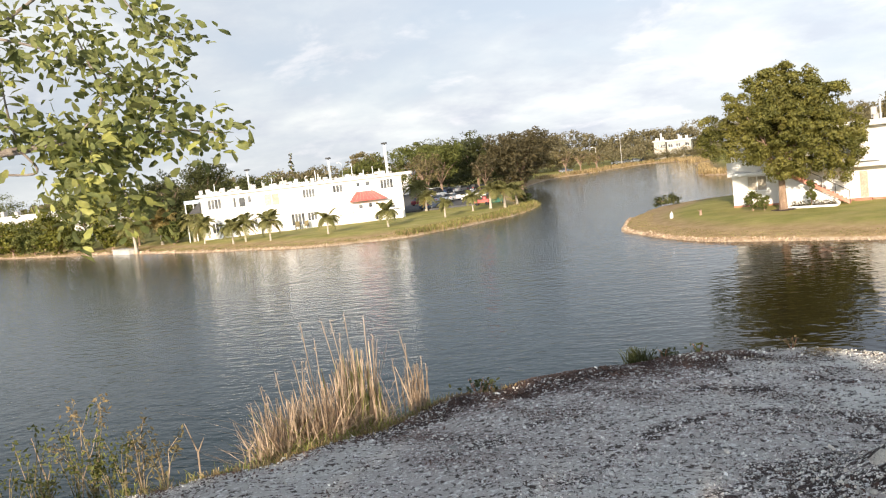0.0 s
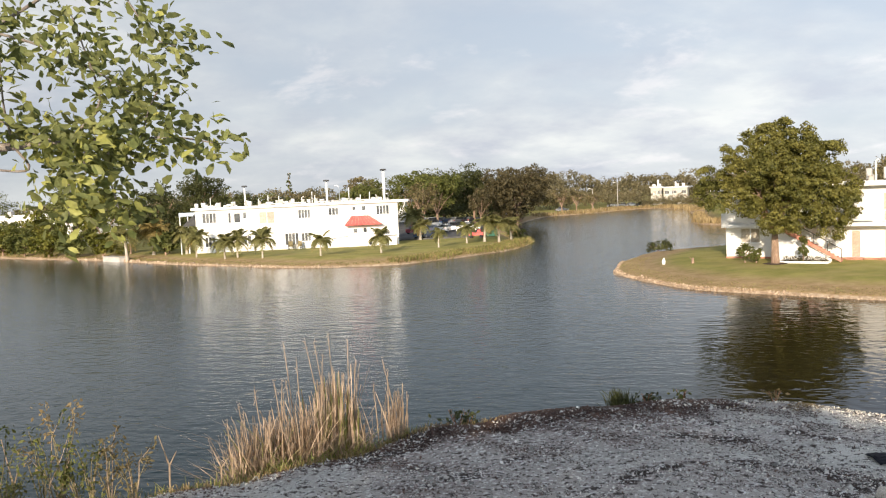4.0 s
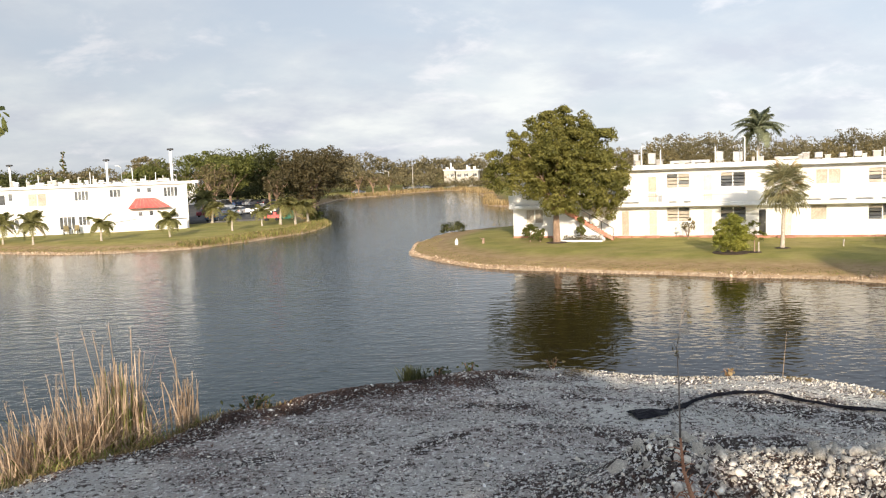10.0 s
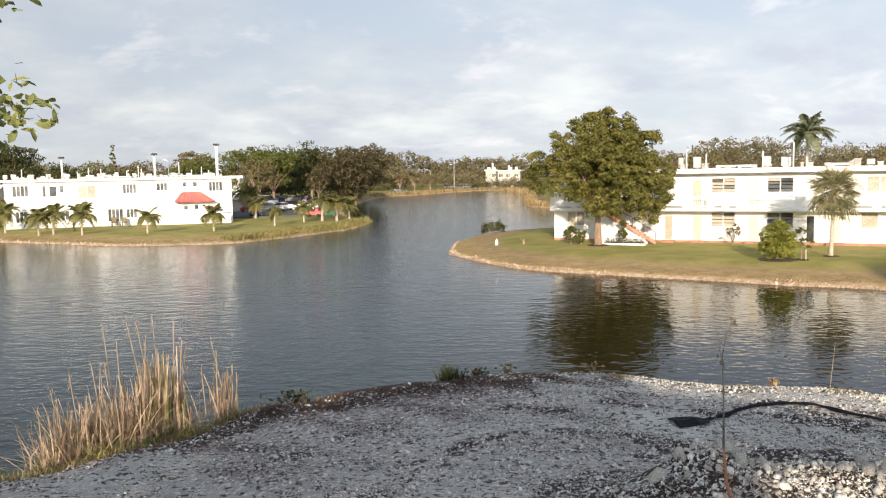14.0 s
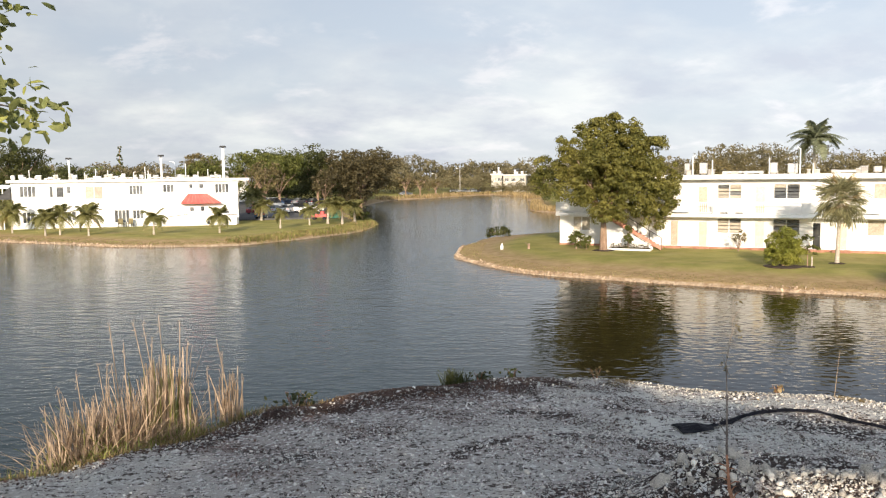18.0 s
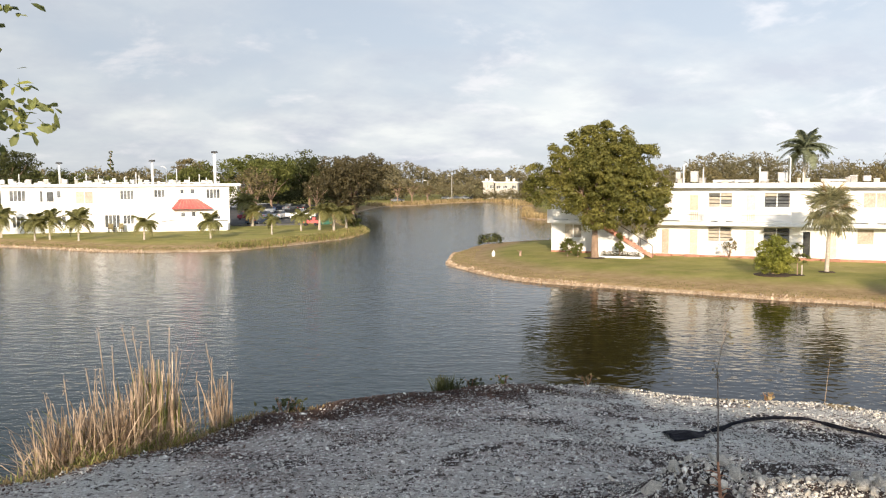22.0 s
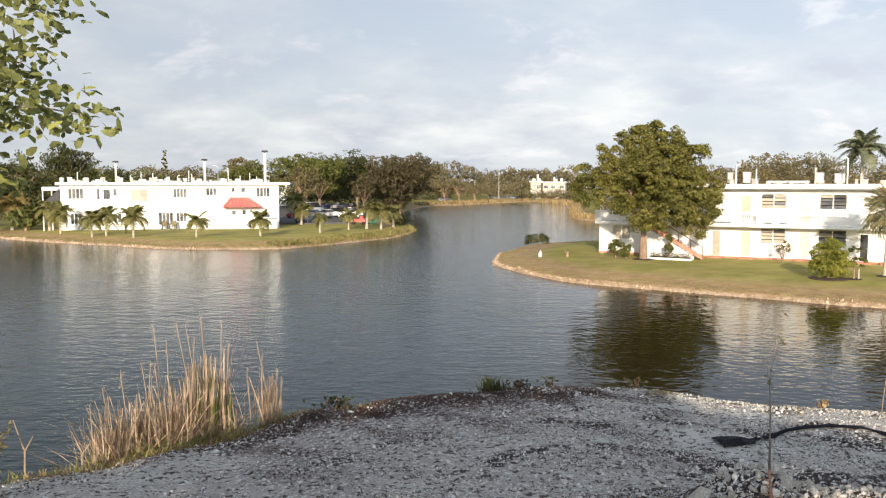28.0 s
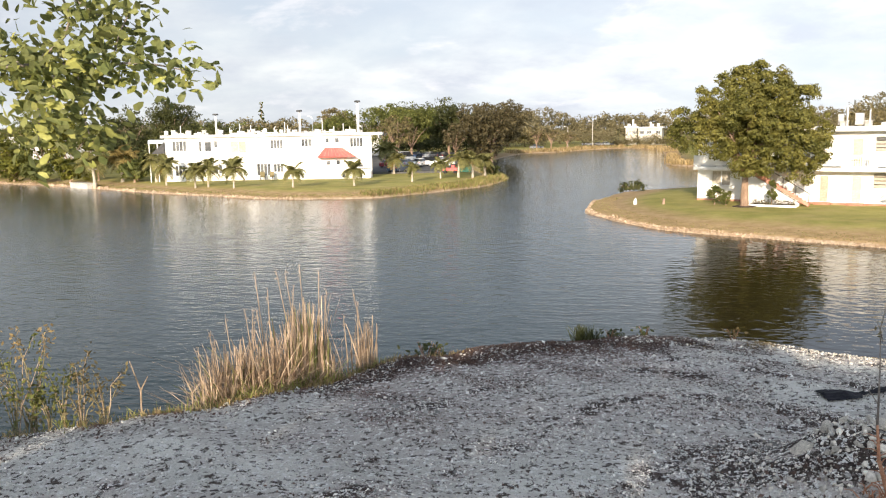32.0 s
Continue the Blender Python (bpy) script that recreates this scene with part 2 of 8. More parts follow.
M = dict(
    stucco=material("white_stucco", (0.74, 0.73, 0.70), (0.82, 0.81, 0.78), scale=0.5, rough=0.9, bump=0.2, bump_scale=20, fine=0.04),
    stucco_b=material("cream_stucco", (0.42, 0.39, 0.33), (0.55, 0.51, 0.44), scale=0.5, rough=0.9, bump=0.2, bump_scale=20, fine=0.05),
    trim=material("white_trim", (0.72, 0.72, 0.70), (0.84, 0.84, 0.82), scale=1.5, rough=0.6, bump=0.05, fine=0.05),
    roof=material("roof_gravel", (0.42, 0.38, 0.33), (0.62, 0.58, 0.52), scale=0.4, rough=0.95, bump=0.4, bump_scale=30),
    pale_blue=material("pale_blue_paint", (0.42, 0.52, 0.60), (0.55, 0.64, 0.70), scale=1.0, rough=0.7, bump=0.05),
    terracotta=material("terracotta", (0.30, 0.14, 0.09), (0.46, 0.24, 0.165), scale=1.2, rough=0.85, bump=0.3, vary=0.15),
    red=material("red_awning", (0.55, 0.095, 0.085), (0.67, 0.15, 0.135), scale=1.0, rough=0.7, bump=0.1, fine=0.1),
    stair=material("red_paint", (0.48, 0.19, 0.13), (0.60, 0.28, 0.20), scale=2, rough=0.7, bump=0.1, vary=0.1),
    shutter=material("beige_blind", (0.38, 0.335, 0.27), (0.48, 0.43, 0.355), scale=1.5, rough=0.7, bump=0.1, vary=0.15),
    door=material("cream_door", (0.66, 0.55, 0.38), (0.76, 0.67, 0.50), scale=1.5, rough=0.6, bump=0.1, vary=0.12),
    door_tan=material("tan_door", (0.42, 0.34, 0.26), (0.54, 0.45, 0.36), scale=1.5, rough=0.6, bump=0.1, vary=0.12),
    glass=material("window_glass", (0.05, 0.055, 0.06), (0.16, 0.16, 0.15), scale=0.8, rough=0.12, bump=0.02, vary=0.5, specular=0.6),
    metal=material("galvanised_metal", (0.45, 0.45, 0.44), (0.62, 0.62, 0.60), scale=3, rough=0.45, metal=0.6, bump=0.1),
    unit=material("appliance_enamel", (0.34, 0.32, 0.29), (0.52, 0.50, 0.46), scale=2, rough=0.6, bump=0.1, vary=0.15),
    dark=material("dark_metal", (0.02, 0.02, 0.022), (0.05, 0.05, 0.05), scale=3, rough=0.6, bump=0.1),
    bark=material("grey_bark", (0.22, 0.145, 0.10), (0.40, 0.28, 0.20), scale=3, rough=0.95, bump=0.6, stretch=(1, 1, 0.35)),
    bark_pale=material("pale_palm_bark", (0.36, 0.31, 0.25), (0.55, 0.49, 0.41), scale=4, rough=0.95, bump=0.6, stretch=(1, 1, 3)),
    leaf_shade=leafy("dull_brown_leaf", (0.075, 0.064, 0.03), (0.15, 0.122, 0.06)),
    # greyed and lightened: haze over the far trees is put into the leaf colour
    leaf_hazy=leafy("hazed_leaf", (0.14, 0.122, 0.064), (0.265, 0.225, 0.125), scale=0.12),
    leaf_big=leafy("olive_tree_leaf", (0.10, 0.103, 0.024), (0.24, 0.218, 0.056)),
    leaf_bright=leafy("yellow_green_leaf", (0.17, 0.185, 0.03), (0.36, 0.35, 0.07)),
    leaf=leafy("tree_leaf", (0.095, 0.105, 0.015), (0.24, 0.225, 0.042)),
    # dark and brown leaves, lightened a little as haze for far trees
    leaf_dark=leafy("dark_leaf", (0.05, 0.058, 0.02), (0.105, 0.11, 0.038)),
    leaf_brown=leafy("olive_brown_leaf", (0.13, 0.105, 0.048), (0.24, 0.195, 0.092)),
    leaf_mid=leafy("mid_green_leaf", (0.085, 0.10, 0.024), (0.19, 0.195, 0.055)),
    leaf_near=leafy("branch_leaf", (0.12, 0.145, 0.045), (0.27, 0.28, 0.10), scale=6, through=0.42),
    leaf_yellow=leafy("yellow_leaf", (0.29, 0.30, 0.075), (0.46, 0.45, 0.14), scale=6, through=0.45),
    frond=leafy("palm_frond", (0.15, 0.15, 0.05), (0.36, 0.33, 0.13), through=0.5),
    frond_lawn=leafy("lawn_palm_frond", (0.15, 0.15, 0.05), (0.31, 0.29, 0.115), through=0.45),
    fan=leafy("fan_leaf", (0.24, 0.235, 0.12), (0.45, 0.42, 0.24), through=0.4),
    shore_rock=material("shore_rock", (0.30, 0.21, 0.14), (0.58, 0.45, 0.32), scale=2, rough=0.95, bump=0.5, bump_scale=20, island=0.3),
    frond_dry=leafy("yellowed_frond", (0.22, 0.16, 0.05), (0.36, 0.28, 0.10)),
    # grey-green lightened as haze over the tall palm behind the block
    frond_hazy=leafy("hazy_palm_frond", (0.14, 0.16, 0.095), (0.27, 0.29, 0.18), through=0.4),
    reed=leafy("dry_reed", (0.27, 0.192, 0.125), (0.58, 0.445, 0.325), scale=5, through=0.25),
    reed_green=leafy("green_reed", (0.14, 0.16, 0.04), (0.28, 0.28, 0.08), scale=3, through=0.3),
    verge=leafy("dry_verge_grass", (0.24, 0.17, 0.075), (0.40, 0.30, 0.15), scale=0.4, through=0.2),
    grass=leafy("grass_blade", (0.14, 0.145, 0.035), (0.27, 0.25, 0.075), scale=0.4, through=0.2),
    # dead leaves; also puts shade into the gaps between stones
    litter=leafy("dead_leaf", (0.045, 0.028, 0.022), (0.17, 0.105, 0.08), scale=3, through=0.1),
    stone=material("limestone", (0.42, 0.38, 0.325), (0.86, 0.80, 0.70), scale=9, rough=0.95, bump=0.6, bump_scale=60, island=0.4),
    pebble=material("pebble", (0.24, 0.23, 0.215), (0.80, 0.78, 0.73), scale=7, rough=0.95, bump=0.4, bump_scale=60, island=0.6, spread=(0.3, 0.7)),
    chip=material("limestone_chip", (0.72, 0.68, 0.61), (0.90, 0.87, 0.81), scale=9, rough=0.95, bump=0.3, bump_scale=60, island=0.2),
    concrete=material("concrete", (0.42, 0.40, 0.36), (0.58, 0.55, 0.50), scale=0.8, rough=0.95, bump=0.3, bump_scale=18),
    asphalt=material("asphalt", (0.07, 0.07, 0.07), (0.13, 0.125, 0.12), scale=0.4, rough=0.95, bump=0.3, bump_scale=30),
    fabric=material("black_fabric", (0.005, 0.005, 0.008), (0.016, 0.016, 0.023), scale=6, rough=0.7, bump=0.5, bump_scale=40, specular=0.15),
    weed_stem=material("olive_stalk", (0.13, 0.105, 0.05), (0.30, 0.25, 0.13), scale=12, rough=0.9, bump=0.3),
    stalk=material("brown_stalk", (0.30, 0.13, 0.07), (0.46, 0.25, 0.15), scale=12, rough=0.9, bump=0.3),
    twig=material("twig_bark", (0.16, 0.13, 0.11), (0.30, 0.26, 0.22), scale=20, rough=0.9, bump=0.4),
    soil=material("dark_mulch", (0.03, 0.022, 0.016), (0.09, 0.06, 0.04), scale=3, rough=1.0, bump=0.6),
    tyre=material("tyre_rubber", (0.015, 0.015, 0.015), (0.03, 0.03, 0.03), scale=4, rough=0.85),
    lamp_glass=material("headlight", (0.6, 0.6, 0.6), (0.8, 0.8, 0.8), scale=4, rough=0.2, bump=0),
    bin_green=material("green_dumpster", (0.02, 0.09, 0.06), (0.04, 0.15, 0.10), scale=2, rough=0.6),
)


def paint(name, colour):
    lo = tuple(c * 0.85 for c in colour)
    m = material(name, lo, colour, scale=1.0, rough=0.3, bump=0, fine=0.03)
    m.node_tree.nodes["Principled BSDF"].inputs["Coat Weight"].default_value = 0.5
    return m


PAINTS = {k: paint(k + "_car_paint", c) for k, c in dict(white=(0.75, 0.75, 0.74), silver=(0.45, 0.46, 0.48), maroon=(0.16, 0.02, 0.03), blue=(0.05, 0.09, 0.18), black=(0.02, 0.02, 0.025), red=(0.5, 0.05, 0.03), grey=(0.2, 0.21, 0.22)).items()}


def water_material():
    """Lake water: ruffled by the breeze out in the open, calmer in the lee of the grassy point."""
    m = bpy.data.materials.new("lake_water")
    m.use_nodes = True
    nd, ln = m.node_tree.nodes, m.node_tree.links
    bsdf = nd["Principled BSDF"]
    bsdf.inputs["Base Color"].default_value = (0.008, 0.042, 0.047, 1)
    bsdf.inputs["Roughness"].default_value, bsdf.inputs["IOR"].default_value, bsdf.inputs["Specular IOR Level"].default_value = 0.02, 1.33, 0.28
    geo = nd.new("ShaderNodeNewGeometry")

    def calc(op, a, b, c=None):
        k = nd.new("ShaderNodeMath")
        k.operation = op
        for i, v in enumerate((a, b, c)):
            if v is None:
                continue
            if isinstance(v, (int, float)):
                k.inputs[i].default_value = v
            else:
                ln.new(v, k.inputs[i])
        return k.outputs[0]

    def ripples(scale, sx, sy, turn, detail=3.0):
        mp = nd.new("ShaderNodeMapping")
        mp.inputs["Scale"].default_value, mp.inputs["Rotation"].default_value = (sx, sy, 1), (0, 0, radians(turn))
        ln.new(geo.outputs["Position"], mp.inputs[0])
        n = nd.new("ShaderNodeTexNoise")
        n.inputs["Scale"].default_value, n.inputs["Detail"].default_value, n.inputs["Roughness"].default_value = scale, detail, 0.55
        ln.new(mp.outputs[0], n.inputs["Vector"])
        return n.outputs["Fac"]

    sep = nd.new("ShaderNodeSeparateXYZ")
    ln.new(geo.outputs["Position"], sep.inputs[0])
    east = calc("MULTIPLY_ADD", sep.outputs["Y"], -0.08, sep.outputs["X"])
    wobble = calc("MULTIPLY_ADD", ripples(0.12, 1, 1, 0), 6.0, east)
    lee = nd.new("ShaderNodeMapRange")
    lee.interpolation_type = "SMOOTHSTEP"
    lee.inputs["From Min"].default_value, lee.inputs["From Max"].default_value = 1.0, 6.0
    lee.inputs["To Min"].default_value, lee.inputs["To Max"].default_value = 1.0, 0.06
    ln.new(wobble, lee.inputs["Value"])
    # reflections in the lee are deepened by a darker body colour
    body = nd.new("ShaderNodeMix")
    body.data_type = "RGBA"
    body.inputs["A"].default_value, body.inputs["B"].default_value = (0.010, 0.006, 0.003, 1), (0.004, 0.019, 0.024, 1)
    ln.new(lee.outputs[0], body.inputs["Factor"]), ln.new(body.outputs["Result"], bsdf.inputs["Base Color"])
    h = calc("MULTIPLY", ripples(1.5, 0.45, 1.0, 14), 0.036)
    h = calc("MULTIPLY_ADD", ripples(4.6, 0.55, 1.0, -8), 0.020, h)
    h = calc("MULTIPLY", h, lee.outputs[0])
    h = calc("MULTIPLY_ADD", ripples(3.0, 0.75, 1.0, 14, 0.8), 0.021, h)
    h = calc("MULTIPLY_ADD", ripples(1.2, 0.6, 1.0, -8, 0.0), 0.016, h)
    h = calc("MULTIPLY_ADD", ripples(0.3, 0.8, 1.0, -26, 1.0), 0.012, h)
    dull = nd.new("ShaderNodeMapRange")
    for key, value in (("From Min", 0.06), ("From Max", 1.0), ("To Min", 0.0), ("To Max", 0.10)):
        dull.inputs[key].default_value = value
    ln.new(lee.outputs[0], dull.inputs["Value"]), ln.new(dull.outputs[0], bsdf.inputs["Roughness"])
    bp = nd.new("ShaderNodeBump")
    bp.inputs["Strength"].default_value, bp.inputs["Distance"].default_value = 1.0, 1.0
    ln.new(h, bp.inputs["Height"]), ln.new(bp.outputs[0], bsdf.inputs["Normal"])
    return m


def blend_material(name, layers, rough=0.95, bump=0.4, bump_scale=14.0):
    """Ground of several layers. Each layer: (low, high, noise scale, mask), where mask is None or a function that makes a 0 to 1 socket."""
    m = bpy.data.materials.new(name)
    m.use_nodes = True
    nd, ln = m.node_tree.nodes, m.node_tree.links
    bsdf = nd["Principled BSDF"]
    geo = nd.new("ShaderNodeNewGeometry")
    colour = None
    for low, high, scale, mask in layers:
        n = nd.new("ShaderNodeTexNoise")
        n.inputs["Scale"].default_value, n.inputs["Detail"].default_value, n.inputs["Roughness"].default_value = scale, 8.0, 0.65
        ln.new(geo.outputs["Position"], n.inputs["Vector"])
        r = nd.new("ShaderNodeValToRGB")
        a, b = r.color_ramp.elements
        a.position, b.position, a.color, b.color = 0.34, 0.66, (*low, 1), (*high, 1)
        ln.new(n.outputs["Fac"], r.inputs[0])
        if colour is None:
            colour = r.outputs[0]
        else:
            mx = nd.new("ShaderNodeMix")
            mx.data_type = "RGBA"
            ln.new(mask(nd, ln, geo), mx.inputs["Factor"]), ln.new(colour, mx.inputs["A"]), ln.new(r.outputs[0], mx.inputs["B"])
            colour = mx.outputs["Result"]
    ln.new(colour, bsdf.inputs["Base Color"])
    bsdf.inputs["Roughness"].default_value, bsdf.inputs["Specular IOR Level"].default_value = rough, 0.2
    g = nd.new("ShaderNodeTexNoise")
    g.inputs["Scale"].default_value, g.inputs["Detail"].default_value = bump_scale, 6.0
    ln.new(geo.outputs["Position"], g.inputs["Vector"])
    bp = nd.new("ShaderNodeBump")
    bp.inputs["Strength"].default_value, bp.inputs["Distance"].default_value = bump, 0.05
    ln.new(g.outputs["Fac"], bp.inputs["Height"]), ln.new(bp.outputs[0], bsdf.inputs["Normal"])
    return m


def noise_mask(scale, lo, hi, stretch=(1, 1, 1), turn=0.0, detail=5.0, warp=0.0):
    def make(nd, ln, geo):
        mp = nd.new("ShaderNodeMapping")
        mp.inputs["Scale"].default_value, mp.inputs["Rotation"].default_value = stretch, (0, 0, radians(turn))
        ln.new(geo.outputs["Position"], mp.inputs[0])
        n = nd.new("ShaderNodeTexNoise")
        n.inputs["Scale"].default_value, n.inputs["Detail"].default_value, n.inputs["Distortion"].default_value = scale, detail, warp
        n.inputs["Roughness"].default_value = 0.65
        ln.new(mp.outputs[0], n.inputs["Vector"])
        r = nd.new("ShaderNodeMapRange")
        r.inputs["From Min"].default_value, r.inputs["From Max"].default_value = lo, hi
        ln.new(n.outputs["Fac"], r.inputs["Value"])
        return r.outputs[0]
    return make


def height_mask(lo, hi, wobble=0.15, scale=1.5):
    """1 below lo, 0 above hi, with a ragged edge."""
    def make(nd, ln, geo):
        s = nd.new("ShaderNodeSeparateXYZ")
        ln.new(geo.outputs["Position"], s.inputs[0])
        n = nd.new("ShaderNodeTexNoise")
        n.inputs["Scale"].default_value, n.inputs["Detail"].default_value = scale, 5.0
        ln.new(geo.outputs["Position"], n.inputs["Vector"])
        k = nd.new("ShaderNodeMath")
        k.operation = "MULTIPLY_ADD"
        k.inputs[1].default_value = wobble * 2
        ln.new(n.outputs["Fac"], k.inputs[0]), ln.new(s.outputs["Z"], k.inputs[2])
        r = nd.new("ShaderNodeMapRange")
        r.inputs["From Min"].default_value, r.inputs["From Max"].default_value = lo + wobble, hi + wobble
        r.inputs["To Min"].default_value, r.inputs["To Max"].default_value = 1.0, 0.0
        ln.new(k.outputs[0], r.inputs["Value"])
        return r.outputs[0]
    return make


M["water"] = water_material()
M["lawn"] = blend_material("lawn", [
    ((0.22, 0.215, 0.052), (0.39, 0.345, 0.11), 0.35, None),
    ((0.29, 0.24, 0.085), (0.43, 0.345, 0.15), 0.8, noise_mask(0.22, 0.5, 0.72)),
    ((0.29, 0.20, 0.095), (0.46, 0.33, 0.18), 1.2, height_mask(0.44, 0.68, 0.12)),
    ((0.30, 0.20, 0.12), (0.58, 0.46, 0.33), 2.5, height_mask(0.13, 0.20, 0.08)),
], bump=0.6, bump_scale=9.0)
def spread_mask(name, scale, lo, hi, amount=1.0):
    """The mound's own spread of stones or litter, broken up by noise."""
    def make(nd, ln, geo):
        at = nd.new("ShaderNodeAttribute")
        at.attribute_name = name
        n = nd.new("ShaderNodeTexNoise")
        n.inputs["Scale"].default_value, n.inputs["Detail"].default_value, n.inputs["Roughness"].default_value = scale, 8.0, 0.7
        ln.new(geo.outputs["Position"], n.inputs["Vector"])
        k = nd.new("ShaderNodeMath")
        k.operation = "MULTIPLY_ADD"
        k.inputs[1].default_value = 0.8
        ln.new(n.outputs["Fac"], k.inputs[0]), ln.new(at.outputs["Fac"], k.inputs[2])
        r = nd.new("ShaderNodeMapRange")
        r.inputs["From Min"].default_value, r.inputs["From Max"].default_value, r.inputs["To Max"].default_value = lo, hi, amount
        ln.new(k.outputs[0], r.inputs["Value"])
        return r.outputs[0]
    return make


M["mound"] = blend_material("crushed_limestone", [
    ((0.58, 0.565, 0.515), (0.80, 0.78, 0.715), 3.0, None),
    ((0.46, 0.43, 0.395), (0.63, 0.60, 0.555), 6.0, noise_mask(0.9, 0.45, 0.62, (0.45, 1.6, 1), 24, 9.0, 0.6)),
    ((0.34, 0.295, 0.275), (0.64, 0.575, 0.53), 22.0, spread_mask("stony", 8.0, 0.6, 1.3, 0.85)),
    ((0.13, 0.088, 0.082), (0.38, 0.29, 0.268), 18.0, spread_mask("litter", 6.0, 0.42, 1.05, 0.9)),
    ((0.035, 0.024, 0.021), (0.15, 0.10, 0.088), 45.0, spread_mask("litter", 26.0, 0.90, 1.04, 0.75)),
    # dark specks: crumbs, and shade between stones put into the colour
    ((0.025, 0.02, 0.018), (0.12, 0.09, 0.08), 40.0, spread_mask("stony", 30.0, 1.27, 1.33)),
    ((0.035, 0.03, 0.026), (0.16, 0.13, 0.11), 60.0, noise_mask(20.0, 0.55, 0.58)),
    ((0.70, 0.69, 0.66), (0.90, 0.88, 0.84), 70.0, noise_mask(28.0, 0.56, 0.58)),
], bump=1.0, bump_scale=38.0)

# ---- mesh tools ----
class Shape:
    """Collects vertices and faces of one part."""

    def __init__(self):
        self.v, self.f = [], []

    def add(self, verts, faces):
        k = len(self.v)
        self.v += [tuple(p) for p in verts]
        self.f += [tuple(i + k for i in f) for f in faces]
        return self

    def box(self, x0, x1, y0, y1, z0, z1, cut=0.0, m=None):
        """A box; cut takes its upright and top edges off."""
        c = min(cut, (x1 - x0) * 0.4, (y1 - y0) * 0.4, (z1 - z0) * 0.4)
        if c <= 0:
            vs = [(x, y, z) for z in (z0, z1) for x, y in ((x0, y0), (x1, y0), (x1, y1), (x0, y1))]
            fs = [(3, 2, 1, 0), (4, 5, 6, 7)] + [(i, (i + 1) % 4, 4 + (i + 1) % 4, 4 + i) for i in range(4)]
        else:
            def ring(z, a, b):
                return [(x0 + a + b, y0 + a, z), (x1 - a - b, y0 + a, z), (x1 - a, y0 + a + b, z), (x1 - a, y1 - a - b, z), (x1 - a - b, y1 - a, z), (x0 + a + b, y1 - a, z), (x0 + a, y1 - a - b, z), (x0 + a, y0 + a + b, z)]
            rings = [ring(z0 + 0.0, 0, c), ring(z1 - c, 0, c), ring(z1, c, c * 0.5)]
            vs = [p for r in rings for p in r]
            fs = [tuple(range(7, -1, -1)), tuple(range(16, 24))]
            fs += [(8 * k + i, 8 * k + (i + 1) % 8, 8 * k + 8 + (i + 1) % 8, 8 * k + 8 + i) for k in range(2) for i in range(8)]
        if m is not None:
            vs = [m @ Vector(p) for p in vs]
        return self.add(vs, fs)

    def tube(self, pts, radii, n=8, cap=True):
        pts = [Vector(p) for p in pts]
        rings, side = [], None
        for i, p in enumerate(pts):
            way = (pts[min(i + 1, len(pts) - 1)] - pts[max(i - 1, 0)]).normalized()
            if side is None:
                side = way.orthogonal().normalized()
            side = (side - way * side.dot(way)).normalized()
            other = way.cross(side)
            r = radii[i] if hasattr(radii, "__len__") else radii
            rings.append([p + (side * math.cos(a) + other * math.sin(a)) * r for a in (2 * math.pi * k / n for k in range(n))])
        fs = [(n * i + k, n * i + (k + 1) % n, n * i + n + (k + 1) % n, n * i + n + k) for i in range(len(pts) - 1) for k in range(n)]
        if cap:
            fs += [tuple(range(n - 1, -1, -1)), tuple(n * (len(pts) - 1) + k for k in range(n))]
        return self.add([p for r in rings for p in r], fs)

    def poly(self, pts):
        return self.add(pts, [tuple(range(len(pts)))])

    def mesh(self, name, mat, smooth=False):
        me = bpy.data.meshes.new(name)
        me.from_pydata(self.v, [], self.f)
        me.materials.append(mat)
        if smooth:
            me.shade_smooth()
        return me


def part(name, shape, mat, parent=None, label="", smooth=False, at=None):
    """Links a shape, or mesh data, as one mesh object under a thing or part."""
    data = shape.mesh(name, mat, smooth) if isinstance(shape, Shape) else shape
    ob = new(name, data)
    if parent is not None:
        ob.parent = parent
    if at is not None:
        ob.matrix_basis = at
    if label:
        ob["label"] = label
    return ob


def thing(name, at, label, category, group="", kind=""):
    ob = new(name)
    ob.empty_display_size = 0.3
    ob.matrix_basis = at
    return tagged(ob, label, category, group, kind)


def np_mesh(name, verts, faces, mat, smooth=False):
    """A mesh out of arrays: faces all with the same count of corners."""
    me = bpy.data.meshes.new(name)
    n, k = faces.shape
    me.vertices.add(len(verts)), me.loops.add(n * k), me.polygons.add(n)
    me.vertices.foreach_set("co", np.ascontiguousarray(verts, dtype=np.float32).ravel())
    me.loops.foreach_set("vertex_index", np.ascontiguousarray(faces, dtype=np.int32).ravel())
    me.polygons.foreach_set("loop_start", np.arange(0, n * k, k, dtype=np.int32))
    me.polygons.foreach_set("loop_total", np.full(n, k, dtype=np.int32))
    if smooth:
        me.polygons.foreach_set("use_smooth", np.ones(n, dtype=bool))
    me.update(calc_edges=True)
    me.validate()
    me.materials.append(mat)
    return me


def turns(rng, n):
    """n random rotations."""
    q = rng.normal(size=(n, 4))
    w, x, y, z = (q / np.linalg.norm(q, axis=1, keepdims=True)).T
    return np.stack([1 - 2 * (y * y + z * z), 2 * (x * y - z * w), 2 * (x * z + y * w), 2 * (x * y + z * w), 1 - 2 * (x * x + z * z), 2 * (y * z - x * w), 2 * (x * z - y * w), 2 * (y * z + x * w), 1 - 2 * (x * x + y * y)], -1).reshape(n, 3, 3)


